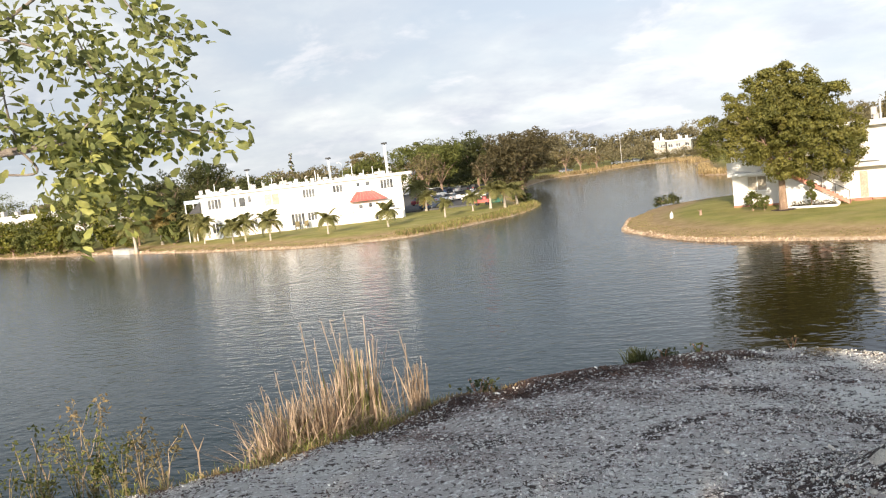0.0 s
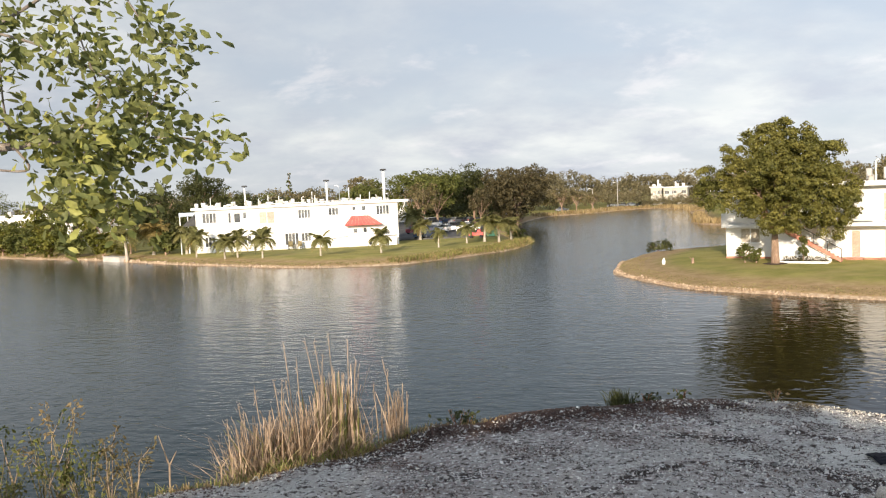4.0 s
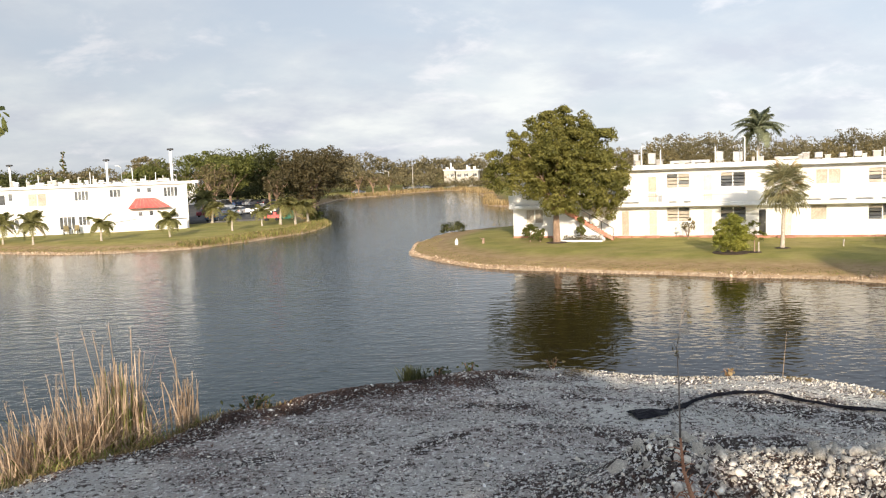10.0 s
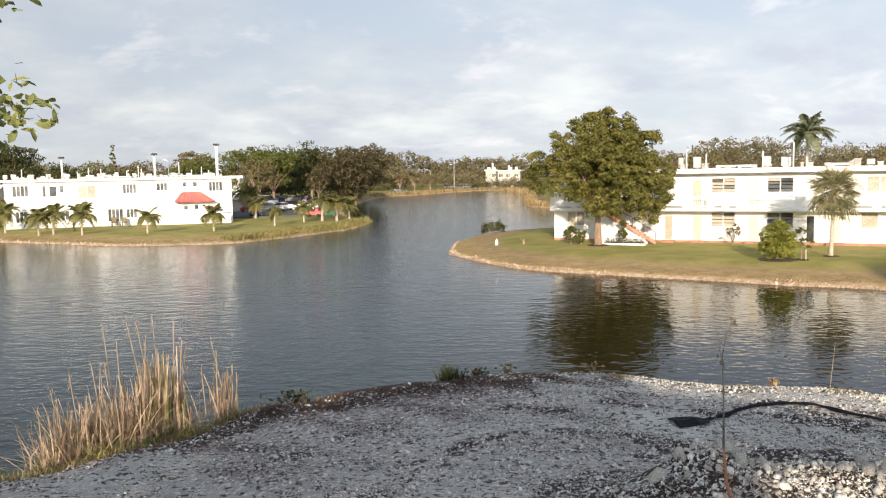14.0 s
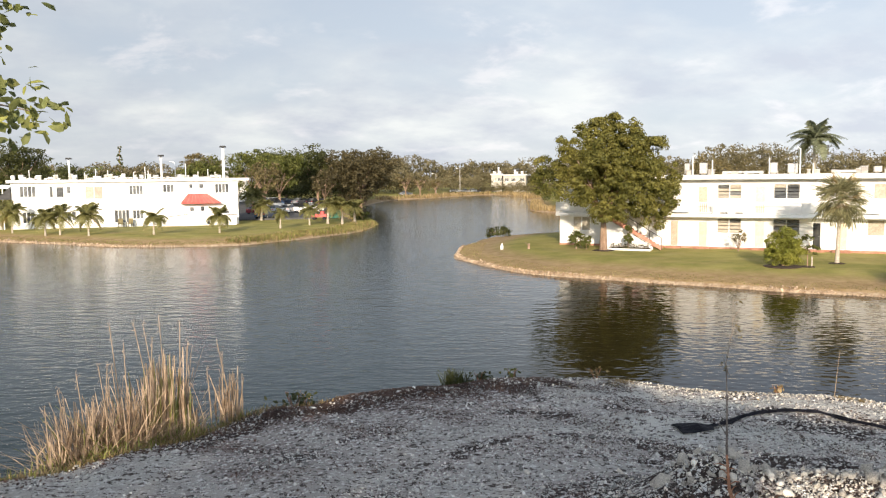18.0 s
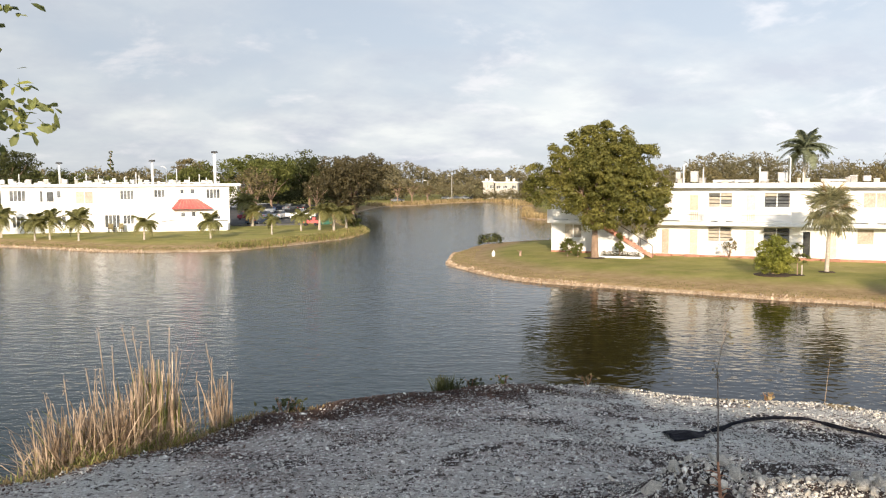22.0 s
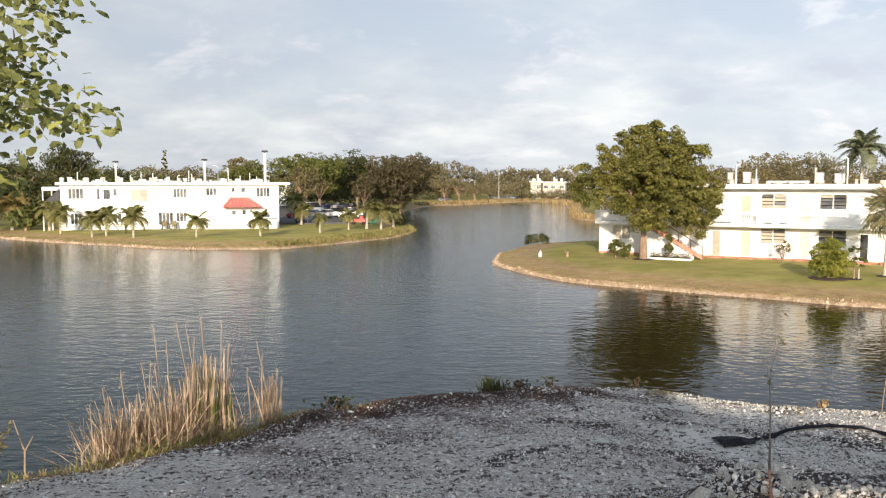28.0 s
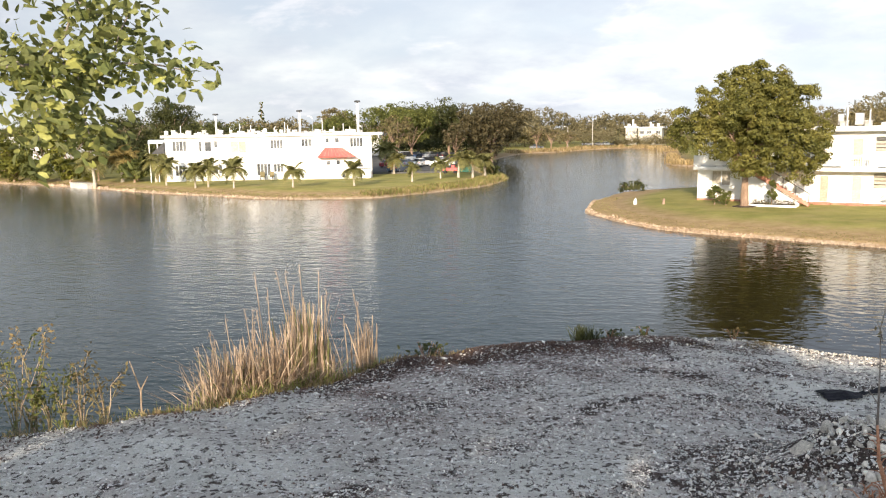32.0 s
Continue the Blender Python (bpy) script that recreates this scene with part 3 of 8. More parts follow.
def facing(rng, normals, spin=True):
    """Rotations whose z axis is the given normals, spun at random."""
    nz = normals / np.linalg.norm(normals, axis=1, keepdims=True)
    a = rng.normal(size=nz.shape)
    nx = a - nz * (a * nz).sum(1, keepdims=True)
    nx /= np.linalg.norm(nx, axis=1, keepdims=True)
    return np.stack([nx, np.cross(nz, nx), nz], -1)


def scatter(base_v, base_f, at, size, rot):
    """Arrays of one small mesh repeated: size is (n,) or (n, 3)."""
    base_v, base_f = np.asarray(base_v, float), np.asarray(base_f)
    size = np.asarray(size, float)
    if size.ndim == 1:
        size = np.repeat(size[:, None], 3, 1)
    v = np.einsum("nij,nkj->nki", rot, base_v[None] * size[:, None, :]) + at[:, None, :]
    f = base_f[None] + (np.arange(len(at)) * len(base_v))[:, None, None]
    return v.reshape(-1, 3), f.reshape(-1, base_f.shape[1])


LEAF_V = [(-0.5, 0, 0.0), (-0.1, 0.27, 0.05), (0.5, 0, -0.03), (-0.1, -0.27, 0.05)]
LEAF_F = [(0, 1, 2, 3)]
t_ = (1 + 5 ** 0.5) / 2
ICO_V = np.array([(-1, t_, 0), (1, t_, 0), (-1, -t_, 0), (1, -t_, 0), (0, -1, t_), (0, 1, t_), (0, -1, -t_), (0, 1, -t_), (t_, 0, -1), (t_, 0, 1), (-t_, 0, -1), (-t_, 0, 1)]) / 1.9
ICO_F = [(0, 11, 5), (0, 5, 1), (0, 1, 7), (0, 7, 10), (0, 10, 11), (1, 5, 9), (5, 11, 4), (11, 10, 2), (10, 7, 6), (7, 1, 8), (3, 9, 4), (3, 4, 2), (3, 2, 6), (3, 6, 8), (3, 8, 9), (4, 9, 5), (2, 4, 11), (6, 2, 10), (8, 6, 7), (9, 8, 1)]


OCT_V = np.array([(1, 0, 0), (-1, 0, 0), (0, 1, 0), (0, -1, 0), (0, 0, 1), (0, 0, -1)]) * 1.15
OCT_F = [(0, 2, 4), (2, 1, 4), (1, 3, 4), (3, 0, 4), (2, 0, 5), (1, 2, 5), (3, 1, 5), (0, 3, 5)]


def stones(name, at, size, mat, seed, kinds=6, tiny=False):
    """Many angular stones as one mesh: a few rough forms, turned and stretched."""
    rng = np.random.default_rng(seed)
    at, size = np.asarray(at, float), np.asarray(size, float)
    vs, fs, k = [], [], 0
    pick = rng.integers(0, kinds, len(at))
    for i in range(kinds):
        sel = pick == i
        if not sel.any():
            continue
        base_v, base_f = (OCT_V, OCT_F) if tiny else (ICO_V, ICO_F)
        form = base_v * (1 + rng.uniform(-0.5, 0.45, (len(base_v), 1)))
        n = sel.sum()
        v, f = scatter(form, base_f, at[sel], size[sel][:, None] * rng.uniform(0.4, 1.3, (n, 3)), turns(rng, n))
        vs.append(v), fs.append(f + k)
        k += len(v)
    return np_mesh(name, np.concatenate(vs), np.concatenate(fs), mat)


def smooth_line(pts, closed=False, rounds=2):
    p = np.array(pts, float)
    for _ in range(rounds):
        q = np.roll(p, -1, 0) if closed else p[1:]
        a = p if closed else p[:-1]
        new_p = np.stack([a * 0.75 + q * 0.25, a * 0.25 + q * 0.75], 1).reshape(-1, p.shape[1])
        p = new_p if closed else np.concatenate([p[:1], new_p, p[-1:]])
    return p


def signed(points, poly):
    """Distance to a closed outline, positive inside."""
    out = np.empty(len(points))
    a, b = poly, np.roll(poly, -1, 0)
    d = b - a
    for i in range(0, len(points), 20000):
        p = points[i:i + 20000, None, :]
        s = np.clip(((p - a) * d).sum(-1) / (d * d).sum(-1), 0, 1)
        dist = np.sqrt((((a + s[..., None] * d) - p) ** 2).sum(-1)).min(1)
        cross = ((a[:, 1] > p[..., 1]) != (b[:, 1] > p[..., 1])) & (p[..., 0] < d[:, 0] * (p[..., 1] - a[:, 1]) / np.where(d[:, 1] == 0, 1e-9, d[:, 1]) + a[:, 0])
        out[i:i + 20000] = np.where(cross.sum(1) % 2 == 1, dist, -dist)
    return out


def wave(x, y, s, seed=0.0):
    """A cheap smooth unevenness of about -1 to 1, s metres wide."""
    x, y = x / s, y / s
    return (np.sin(x * 1.7 + 1.3 * np.sin(y * 1.1 + seed)) + np.sin(y * 1.9 + 1.7 * np.sin(x * 0.8 + seed * 2)) + np.sin((x + y) * 2.9 + seed * 3) * 0.5) / 2.5


def step(x):
    x = np.clip(x, 0, 1)
    return x * x * (3 - 2 * x)


# ---- the lake, the land round it and the mound underfoot ----
LAKE = smooth_line([
    (-600, -200), (-60, -20), (-14, 2), (-9, 10), (-4, 13.5), (2, 14.5), (10, 14.5), (20, 13), (45, 8), (120, -30), (600, -250),
    (600, -120), (130, -5), (70, 18), (45, 31), (34.4, 37.2), (30.6, 39), (27.8, 41.3), (24.5, 44.4), (19.7, 47.2), (14.8, 50), (10, 53.8), (6.5, 56.2), (4.8, 58.6), (2.1, 65), (0.9, 69), (1.2, 75), (3, 83), (6, 90), (11.3, 94), (30, 104), (60, 116),
    (60, 130), (40, 141), (21, 149), (16.8, 156), (20, 180), (26, 249), (23, 276), (16, 291), (3.4, 271), (-4, 250), (-15.7, 242), (-19, 200), (-19, 155), (-15, 138),
    (-10.6, 124), (-9.4, 115), (-11.0, 100.5), (-14.6, 95), (-18.6, 87), (-22.5, 83), (-29.5, 82.6), (-34.4, 83.5), (-42.6, 88.2), (-50.7, 91.9), (-64, 100.6), (-72, 106), (-96, 117), (-138, 142), (-250, 200), (-600, 300)], closed=True, rounds=1)


def land_height(p):
    """Height of the land at plan points, by the distance from the shore."""
    d = -signed(p, LAKE)
    d = d + 0.35 * wave(p[:, 0], p[:, 1], 2.3, 1.0) * np.exp(-np.abs(d) / 3)
    h = np.where(d < 0, np.maximum(-2.0, 0.45 * d), 0.55 * np.minimum(d, 0.5))
    h = h + np.where(d > 0.5, 0.47 * step((d - 0.5) / 6.5), 0)
    h = h + np.where(d > 1, 0.03 * wave(p[:, 0], p[:, 1], 5, 2.0), 0)
    return h, d


def ground_sheet():
    fine = np.radians(np.arange(-52, 52.01, 0.2))
    rough = np.radians(np.arange(56, 304.1, 4))
    ang = np.concatenate([fine, rough])
    rad = np.concatenate([[0.01, 2.0, 8.0, 14.0, 20.0, 28.0], 34 * np.exp(np.arange(0, np.log(320 / 34), 0.0075)), 330 * np.exp(np.arange(0, np.log(4500 / 330), 0.12))])
    a, r = np.meshgrid(ang, rad, indexing="ij")
    p = np.stack([np.sin(a) * r, np.cos(a) * r], -1).reshape(-1, 2)
    h, _ = land_height(p)
    n, k = len(ang), len(rad)
    v = np.column_stack([p, h])
    i, j = np.meshgrid(np.arange(n), np.arange(k - 1), indexing="ij")
    i2 = (i + 1) % n
    f = np.stack([i * k + j, i * k + j + 1, i2 * k + j + 1, i2 * k + j], -1).reshape(-1, 4)
    me = np_mesh("ground", v, f, M["lawn"], True)
    return tagged(new("ground", me), "lawn with dry patches and pale limestone shores", "ground", kind="structure")


ground_sheet()
lake = Shape().poly([(-2500, -2500, 0), (2500, -2500, 0), (2500, 2500, 0), (-2500, 2500, 0)])
tagged(part("water", lake, M["water"]), "rippled blue-grey lake water", "water", kind="structure")

# outline of the mound's top, and its height
BRINK = smooth_line([
    (-9, -12), (-7.6, -4), (-6.2, 1.5), (-5.0, 3.9), (-3.9, 4.55), (-2.96, 4.85), (-2.6, 5.2), (-2.3, 5.6), (-1.95, 6.05), (-1.6, 6.6), (-1.2, 6.9), (-0.75, 7.2), (-0.1, 7.45), (0.45, 7.66), (1.1, 7.7), (1.85, 7.6),
    (2.45, 7.3), (3.0, 7.08), (3.5, 6.95), (3.9, 6.6), (4.25, 6.2), (4.7, 5.95), (5.3, 5.6), (7.5, 4.6), (12, 3.0), (20, -2), (20, -14), (0, -20)], closed=True, rounds=1)
PILE = np.array([(1.45, 4.2), (1.95, 4.2), (2.35, 4.15), (2.62, 3.95), (2.9, 3.75), (3.2, 3.5), (3.6, 3.3), (4.4, 3.1)])


def pile_near(p):
    a, b = PILE[:-1], PILE[1:]
    d = b - a
    q = p[:, None, :]
    s = np.clip(((q - a) * d).sum(-1) / (d * d).sum(-1), 0, 1)
    return np.sqrt((((a + s[..., None] * d) - q) ** 2).sum(-1)).min(1)


def mound_height(p):
    d = signed(p, BRINK)
    x, y = p[:, 0], p[:, 1]
    top = 5.28 - 0.17 * step((np.hypot(x, y) - 2.5) / 5.0) - 0.02 * np.abs(x) * 0.3
    top = top + 0.028 * wave(x, y, 0.9, 0.4) + 0.016 * wave(x, y, 0.37, 1.4) + 0.03 * wave(x * 0.55 - y * 0.2, y + x * 0.45, 0.42, 2.2)
    top = top + 0.25 * np.exp(-(pile_near(p) / 0.42) ** 2) * (0.8 + 0.35 * wave(x, y, 0.3, 3.0))
    lip = np.clip(d, -0.6, 0.5)
    drop = np.where(d < 0, 0.62 * -d + 0.18 * np.minimum(-d, 1.0), 0)
    h = top - drop - 0.05 * np.exp(-np.abs(lip) / 0.15) + np.where(d < 0, 0.12 * wave(x, y, 0.8, 5.0) * np.clip(-d, 0, 1), 0)
    return np.maximum(h, -0.6), d


def coarse(p, d=None):
    """How stony the mound is, 0 to 1: smooth pale dust in the wheel tracks along the brink, stones and litter between them."""
    if d is None:
        d = signed(p, BRINK)
    x, y = p[:, 0], p[:, 1]
    u = d + 0.13 * wave(x, y, 1.4, 0.7) + 0.05 * wave(x, y, 0.34, 2.0)
    v = 0.34 * np.sin(u * 6.1 + 0.9) + 0.20 * np.sin(u * 14.5 + 2.0 + wave(x, y, 0.8, 4.0)) + 0.32 * wave(x, y, 0.7, 3.3) + 0.26 * wave(x, y, 0.17, 1.9) + 0.2 * wave(x, y, 0.07, 2.9)
    v = v + 0.75 * np.exp(-(np.maximum(d, 0) / 0.55) ** 2) * step((1.4 - x) / 0.8) * step((x + 2.5) / 1.4) + 0.9 * np.exp(-(pile_near(p) / 0.75) ** 2) + 0.22 * step((x - 0.2) / 1.5)
    v = v - 0.45 * step((-0.9 - x) / 1.2) * step((d - 0.35) / 0.4)
    return step((v + 0.42) / 1.15)


def mound():
    ang = np.radians(np.concatenate([np.arange(-62, 62.01, 0.35), np.arange(66, 294.1, 4)]))
    rad = np.concatenate([[0.002], np.linspace(0.3, 2.0, 12), 2.0 * np.exp(np.arange(0.011, np.log(9.0 / 2.0), 0.011)), np.linspace(9.2, 36, 60)])
    a, r = np.meshgrid(ang, rad, indexing="ij")
    p = np.stack([np.sin(a) * r + 0.4, np.cos(a) * r - 0.3], -1).reshape(-1, 2)
    h, d = mound_height(p)
    n, k = len(ang), len(rad)
    i, j = np.meshgrid(np.arange(n), np.arange(k - 1), indexing="ij")
    i2 = (i + 1) % n
    f = np.stack([i * k + j, i * k + j + 1, i2 * k + j + 1, i2 * k + j], -1).reshape(-1, 4)
    me = np_mesh("mound", np.column_stack([p, h]), f, M["mound"], True)
    stony = coarse(p, d)
    stony = np.clip(stony + 0.18 * wave(p[:, 0], p[:, 1], 0.11, 2.6), 0, 1)
    me.attributes.new("stony", "FLOAT", "POINT").data.foreach_set("value", stony.astype(np.float32))
    near = np.exp(-(np.maximum(d, 0) / 1.45) ** 2) * (0.68 + 0.3 * wave(p[:, 0], p[:, 1], 0.5, 7.7) + 0.25 * wave(p[:, 0] * 0.5 - p[:, 1] * 0.2, p[:, 1] + p[:, 0] * 0.45, 0.2, 15.0)) * step((1.5 - p[:, 0]) / 1.2) * (0.12 + 0.88 * step((p[:, 0] + 2.1) / 1.1))
    # also darker between the stones of the rubble
    near = np.maximum(near, 0.4 * np.exp(-(pile_near(p) / 0.8) ** 2) * step((4.15 - p[:, 1]) / 0.5))
    me.attributes.new("litter", "FLOAT", "POINT").data.foreach_set("value", np.clip(near, 0, 1).astype(np.float32))
    return tagged(new("ground", me), "mound of grey crushed limestone with dark tracks", "ground", kind="structure")


mound()


def on_mound(x, y):
    return float(mound_height(np.array([(x, y)], float))[0][0])


def on_land(x, y):
    return float(land_height(np.array([(x, y)], float))[0][0])


# ---- buildings ----
def facade(width, z0, z1, holes, depth, t=0.2):
    """A wall along +x, outer face at y = 0, thick towards +y, with openings (x0, x1, z0, z1) right through."""
    s = Shape()
    xs = sorted({0, width, *[h[0] for h in holes], *[h[1] for h in holes]})
    zs = sorted({z0, z1, *[h[2] for h in holes], *[h[3] for h in holes]})
    for xa, xb in zip(xs, xs[1:]):
        for za, zb in zip(zs, zs[1:]):
            cx, cz = (xa + xb) / 2, (za + zb) / 2
            if not any(h[0] < cx < h[1] and h[2] < cz < h[3] for h in holes):
                s.poly([(xa, 0, za), (xb, 0, za), (xb, 0, zb), (xa, 0, zb)])
                s.poly([(xb, t, za), (xa, t, za), (xa, t, zb), (xb, t, zb)])
    for a, b, c, d in holes:
        s.poly([(a, 0, c), (a, t, c), (b, t, c), (b, 0, c)])
        s.poly([(a, 0, d), (b, 0, d), (b, t, d), (a, t, d)])
        s.poly([(a, 0, c), (a, 0, d), (a, t, d), (a, t, c)])
        s.poly([(b, 0, c), (b, t, c), (b, t, d), (b, 0, d)])
    return s


def add_window(house, x0, x1, z0, z1, look_="louvre", y=0.06, pale=0.0):
    """A window in an opening: frame, sill and panes; louvre, sash or blind."""
    w = thing("window", Matrix.Translation((x0, y, z0)), "", "")
    w.parent = house
    W, H = x1 - x0, z1 - z0
    t = 0.05
    fr = Shape().box(0, W, 0, 0.07, 0, t).box(0, W, 0, 0.07, H - t, H).box(0, t, 0, 0.07, t, H - t).box(W - t, W, 0, 0.07, t, H - t)
    cols = (4 if W > 1.6 else 3) if look_ == "sash" and W > 1.2 else 2 if W > 1.2 else 1
    for c in range(1, cols):
        fr.box(W * c / cols - 0.04, W * c / cols + 0.04, 0, 0.07, t, H - t)
    part("frame", fr, M["trim"], w)
    part("sill", Shape().box(-0.06, W + 0.06, -0.14, 0.02, -0.07, -0.004, 0.015), M["trim"], w)
    rows = {"louvre": 4, "sash": 1, "blind": 1, "small": 1}[look_]
    mat = M["shutter"] if look_ == "blind" else M["glass"]
    for c in range(cols):
        a = W * c / cols + (0.042 if c else t)
        b = W * (c + 1) / cols - (0.042 if c < cols - 1 else t)
        for r in range(rows):
            lo, hi = t + (H - 2 * t) * r / rows, t + (H - 2 * t) * (r + 1) / rows
            tilt = 0.05 if look_ == "louvre" else 0.0
            gap = 0.032 if rows > 1 else 0
            p = Shape().add([(a, 0.02 - tilt, lo + gap), (b, 0.02 - tilt, lo + gap), (b, 0.045, hi - gap), (a, 0.045, hi - gap), (a, 0.03 - tilt, lo + gap), (b, 0.03 - tilt, lo + gap), (b, 0.055, hi - gap), (a, 0.055, hi - gap)],
                            [(0, 1, 2, 3), (7, 6, 5, 4), (0, 4, 5, 1), (3, 2, 6, 7), (0, 3, 7, 4), (1, 5, 6, 2)])
            part("pane", p, M["shutter"] if rng_b.random() < pale else mat, w)
    return w


def add_door(house, x0, x1, z0, z1, mat, y=0.05):
    d = thing("door", Matrix.Translation((x0, y, z0)), "", "")
    d.parent = house
    W, H = x1 - x0, z1 - z0
    part("frame", Shape().box(0, 0.06, 0, 0.1, 0, H).box(W - 0.06, W, 0, 0.1, 0, H).box(0.06, W - 0.06, 0, 0.1, H - 0.06, H), M["trim"], d)
    leaf = Shape().box(0.062, W - 0.062, 0.03, 0.075, 0.01, H - 0.062)
    for a, b in ((0.12, 0.45), (0.52, 0.9)):
        leaf.box(0.18, W - 0.18, 0.018, 0.03, H * a, H * b, 0.008)
    part("leaf", leaf, mat, d)
    part("handle", Shape().tube([(W - 0.14, 0.03, 0.98), (W - 0.14, -0.02, 0.98)], 0.03, 8), M["metal"], d)
    return d


rng_b = random.Random(5)


def shell(house, width, depth, z0, z1, holes, wall="stucco", out=0.5, roof_t=0.3, right_out=None):
    """Walls on four sides, floor between, a flat roof with a pale fascia."""
    part("wall", facade(width, z0, z1, holes, depth), M[wall], house)
    part("wall", Shape().box(0, width, depth - 0.2, depth, z0, z1), M[wall], house)
    part("wall", Shape().box(0, 0.2, 0.203, depth - 0.203, z0, z1), M[wall], house)
    part("wall", Shape().box(width - 0.2, width, 0.203, depth - 0.203, z0, z1), M[wall], house)
    part("inner_floor", Shape().box(0.21, width - 0.21, 0.21, depth - 0.21, (z0 + z1) / 2 - 0.1, (z0 + z1) / 2 + 0.1), M["concrete"], house)
    ro = out if right_out is None else right_out
    roof = part("roof", Shape().box(-out, width + ro, -out, depth + out, z1 + 0.003, z1 + roof_t, 0.02), M["roof"], house)
    f = Shape()
    for a in ((-out - 0.04, width + ro + 0.04, -out - 0.04, -out - 0.003), (-out - 0.04, width + ro + 0.04, depth + out + 0.003, depth + out + 0.04), (-out - 0.04, -out - 0.003, -out, depth + out), (width + ro + 0.003, width + ro + 0.04, -out, depth + out)):
        f.box(*a, z1 - 0.02, z1 + roof_t + 0.05)
    part("fascia", f, M["trim"], roof)
    return roof


def ac_unit(at, w=0.8, h=0.8, grey=False):
    u = thing("air_conditioner", at, "weathered pale air conditioner on a flat roof", "air conditioner", "roof units")
    part("body", Shape().box(-w / 2, w / 2, -w / 2, w / 2, 0.16, 0.16 + h, 0.03), M["metal" if grey else "unit"], u)
    part("fan_ring", Shape().tube([(0, 0, 0.16 + h), (0, 0, 0.21 + h)], w * 0.36, 14), M["dark"], u)
    for x, y in ((-1, -1), (1, -1), (1, 1), (-1, 1)):
        part("leg", Shape().box(x * w * 0.4 - 0.03, x * w * 0.4 + 0.03, y * w * 0.4 - 0.03, y * w * 0.4 + 0.03, 0, 0.16), M["dark"], u)
    part("grille", Shape().box(-w * 0.38, w * 0.38, -w / 2 - 0.012, -w / 2 - 0.002, 0.24, 0.08 + h), M["metal"], u)
    return u


def chimney(at, h, r=0.25, cap=True, name="chimney", label="tall white flue with a dark cap on a flat roof"):
    c = thing(name, at, label, "chimney", "flues")
    part("shaft", Shape().box(-r, r, -r, r, 0, h, 0.03), M["trim"], c)
    if cap:
        part("neck", Shape().tube([(0, 0, h), (0, 0, h + 0.14)], r * 0.6, 8), M["dark"], c)
        part("cap", Shape().box(-r - 0.26, r + 0.26, -r - 0.26, r + 0.26, h + 0.14, h + 0.36, 0.08), M["dark"], c)
    return c


def pipe(at, h, r=0.06, bend=0.0):
    c = thing("vent_pipe", at, "thin pale vent pipe on a flat roof", "vent pipe", "vent pipes")
    part("tube", Shape().tube([(0, 0, 0), (0, 0, h), (bend * 0.5, 0, h + abs(bend) * 0.4), (bend, 0, h + abs(bend) * 0.35)] if bend else [(0, 0, 0), (0, 0, h)], r, 8), M["trim"], c)
    part("collar", Shape().tube([(0, 0, 0), (0, 0, 0.1)], r * 1.8, 8), M["metal"], c)
    return c


def duct(at, length, h=0.3):
    c = thing("roof_duct", at, "low pale duct lying on blocks on a flat roof", "duct", "roof ducts")
    part("body", Shape().box(0, length, -0.2, 0.2, 0.14, 0.14 + h * 0.7, 0.03), M["metal"], c)
    for k in range(max(2, int(length / 1.5))):
        x = 0.2 + k * (length - 0.4) / max(1, int(length / 1.5) - 1)
        part("block", Shape().box(x - 0.12, x + 0.12, -0.22, 0.22, 0, 0.14), M["concrete"], c)
    return c


def roof_vent(at, w, h, rust=False):
    c = thing("roof_vent", at, "small weathered vent box on a flat roof", "roof vent", "roof vents")
    part("body", Shape().box(-w / 2, w / 2, -w * 0.4, w * 0.4, 0, h, 0.02), M["unit" if not rust else "roof"], c)
    part("cap", Shape().box(-w * 0.6, w * 0.6, -w * 0.5, w * 0.5, h + 0.002, h + 0.06, 0.015), M["metal"], c)
    return c


# the two-storey block on the grassy point
RA, RU = Vector((10.5, 72.3, 0)), Vector((0.902, -0.432, 0))
R_AT = Matrix.Translation(RA) @ Matrix.Rotation(math.atan2(RU.y, RU.x), 4, "Z")
R_LEN, R_DEPTH = 62.0, 9.5
G0, SLAB, TOP = 0.70, 3.42, 6.52
block = thing("apartment_building", R_AT, "long two-storey white stucco apartment block with a gallery", "building")
up_win = [(13.5, 15.4, "louvre"), (17.8, 19.75, "louvre"), (24.9, 26.7, "blind"), (28.6, 30.5, "louvre"), (35.3, 37.2, "louvre"), (39.9, 41.6, "louvre"), (46.2, 48.1, "louvre"), (51.0, 52.9, "blind"), (56.0, 57.9, "louvre"), (2.0, 3.6, "blind"), (6.0, 7.6, "louvre")]
up_small = [(37.6, 38.3)]
up_door = [(11.95, 12.75, "door_tan"), (16.4, 17.2, "door"), (22.4, 23.2, "door"), (31.35, 32.15, "door_tan"), (43.0, 43.85, "door"), (54.0, 54.8, "door"), (9.2, 10.0, "door")]
low_win = [(1.2, 2.8, "blind"), (4.4, 5.4, "blind"), (13.5, 15.4, "louvre"), (17.8, 19.8, "louvre"), (24.55, 25.75, "blind"), (28.6, 30.6, "louvre"), (36.5, 38.4, "louvre"), (46.2, 48.1, "louvre"), (51.0, 52.9, "blind")]
low_door = [(9.7, 10.4, "door_tan"), (12.0, 12.75, "door"), (16.4, 17.2, "door"), (20.7, 21.35, "glass"), (22.4, 23.2, "door"), (31.4, 32.3, "door_tan"), (33.6, 34.3, "glass"), (40.5, 41.4, "door"), (43.0, 43.9, "door_tan"), (54.0, 54.8, "door")]
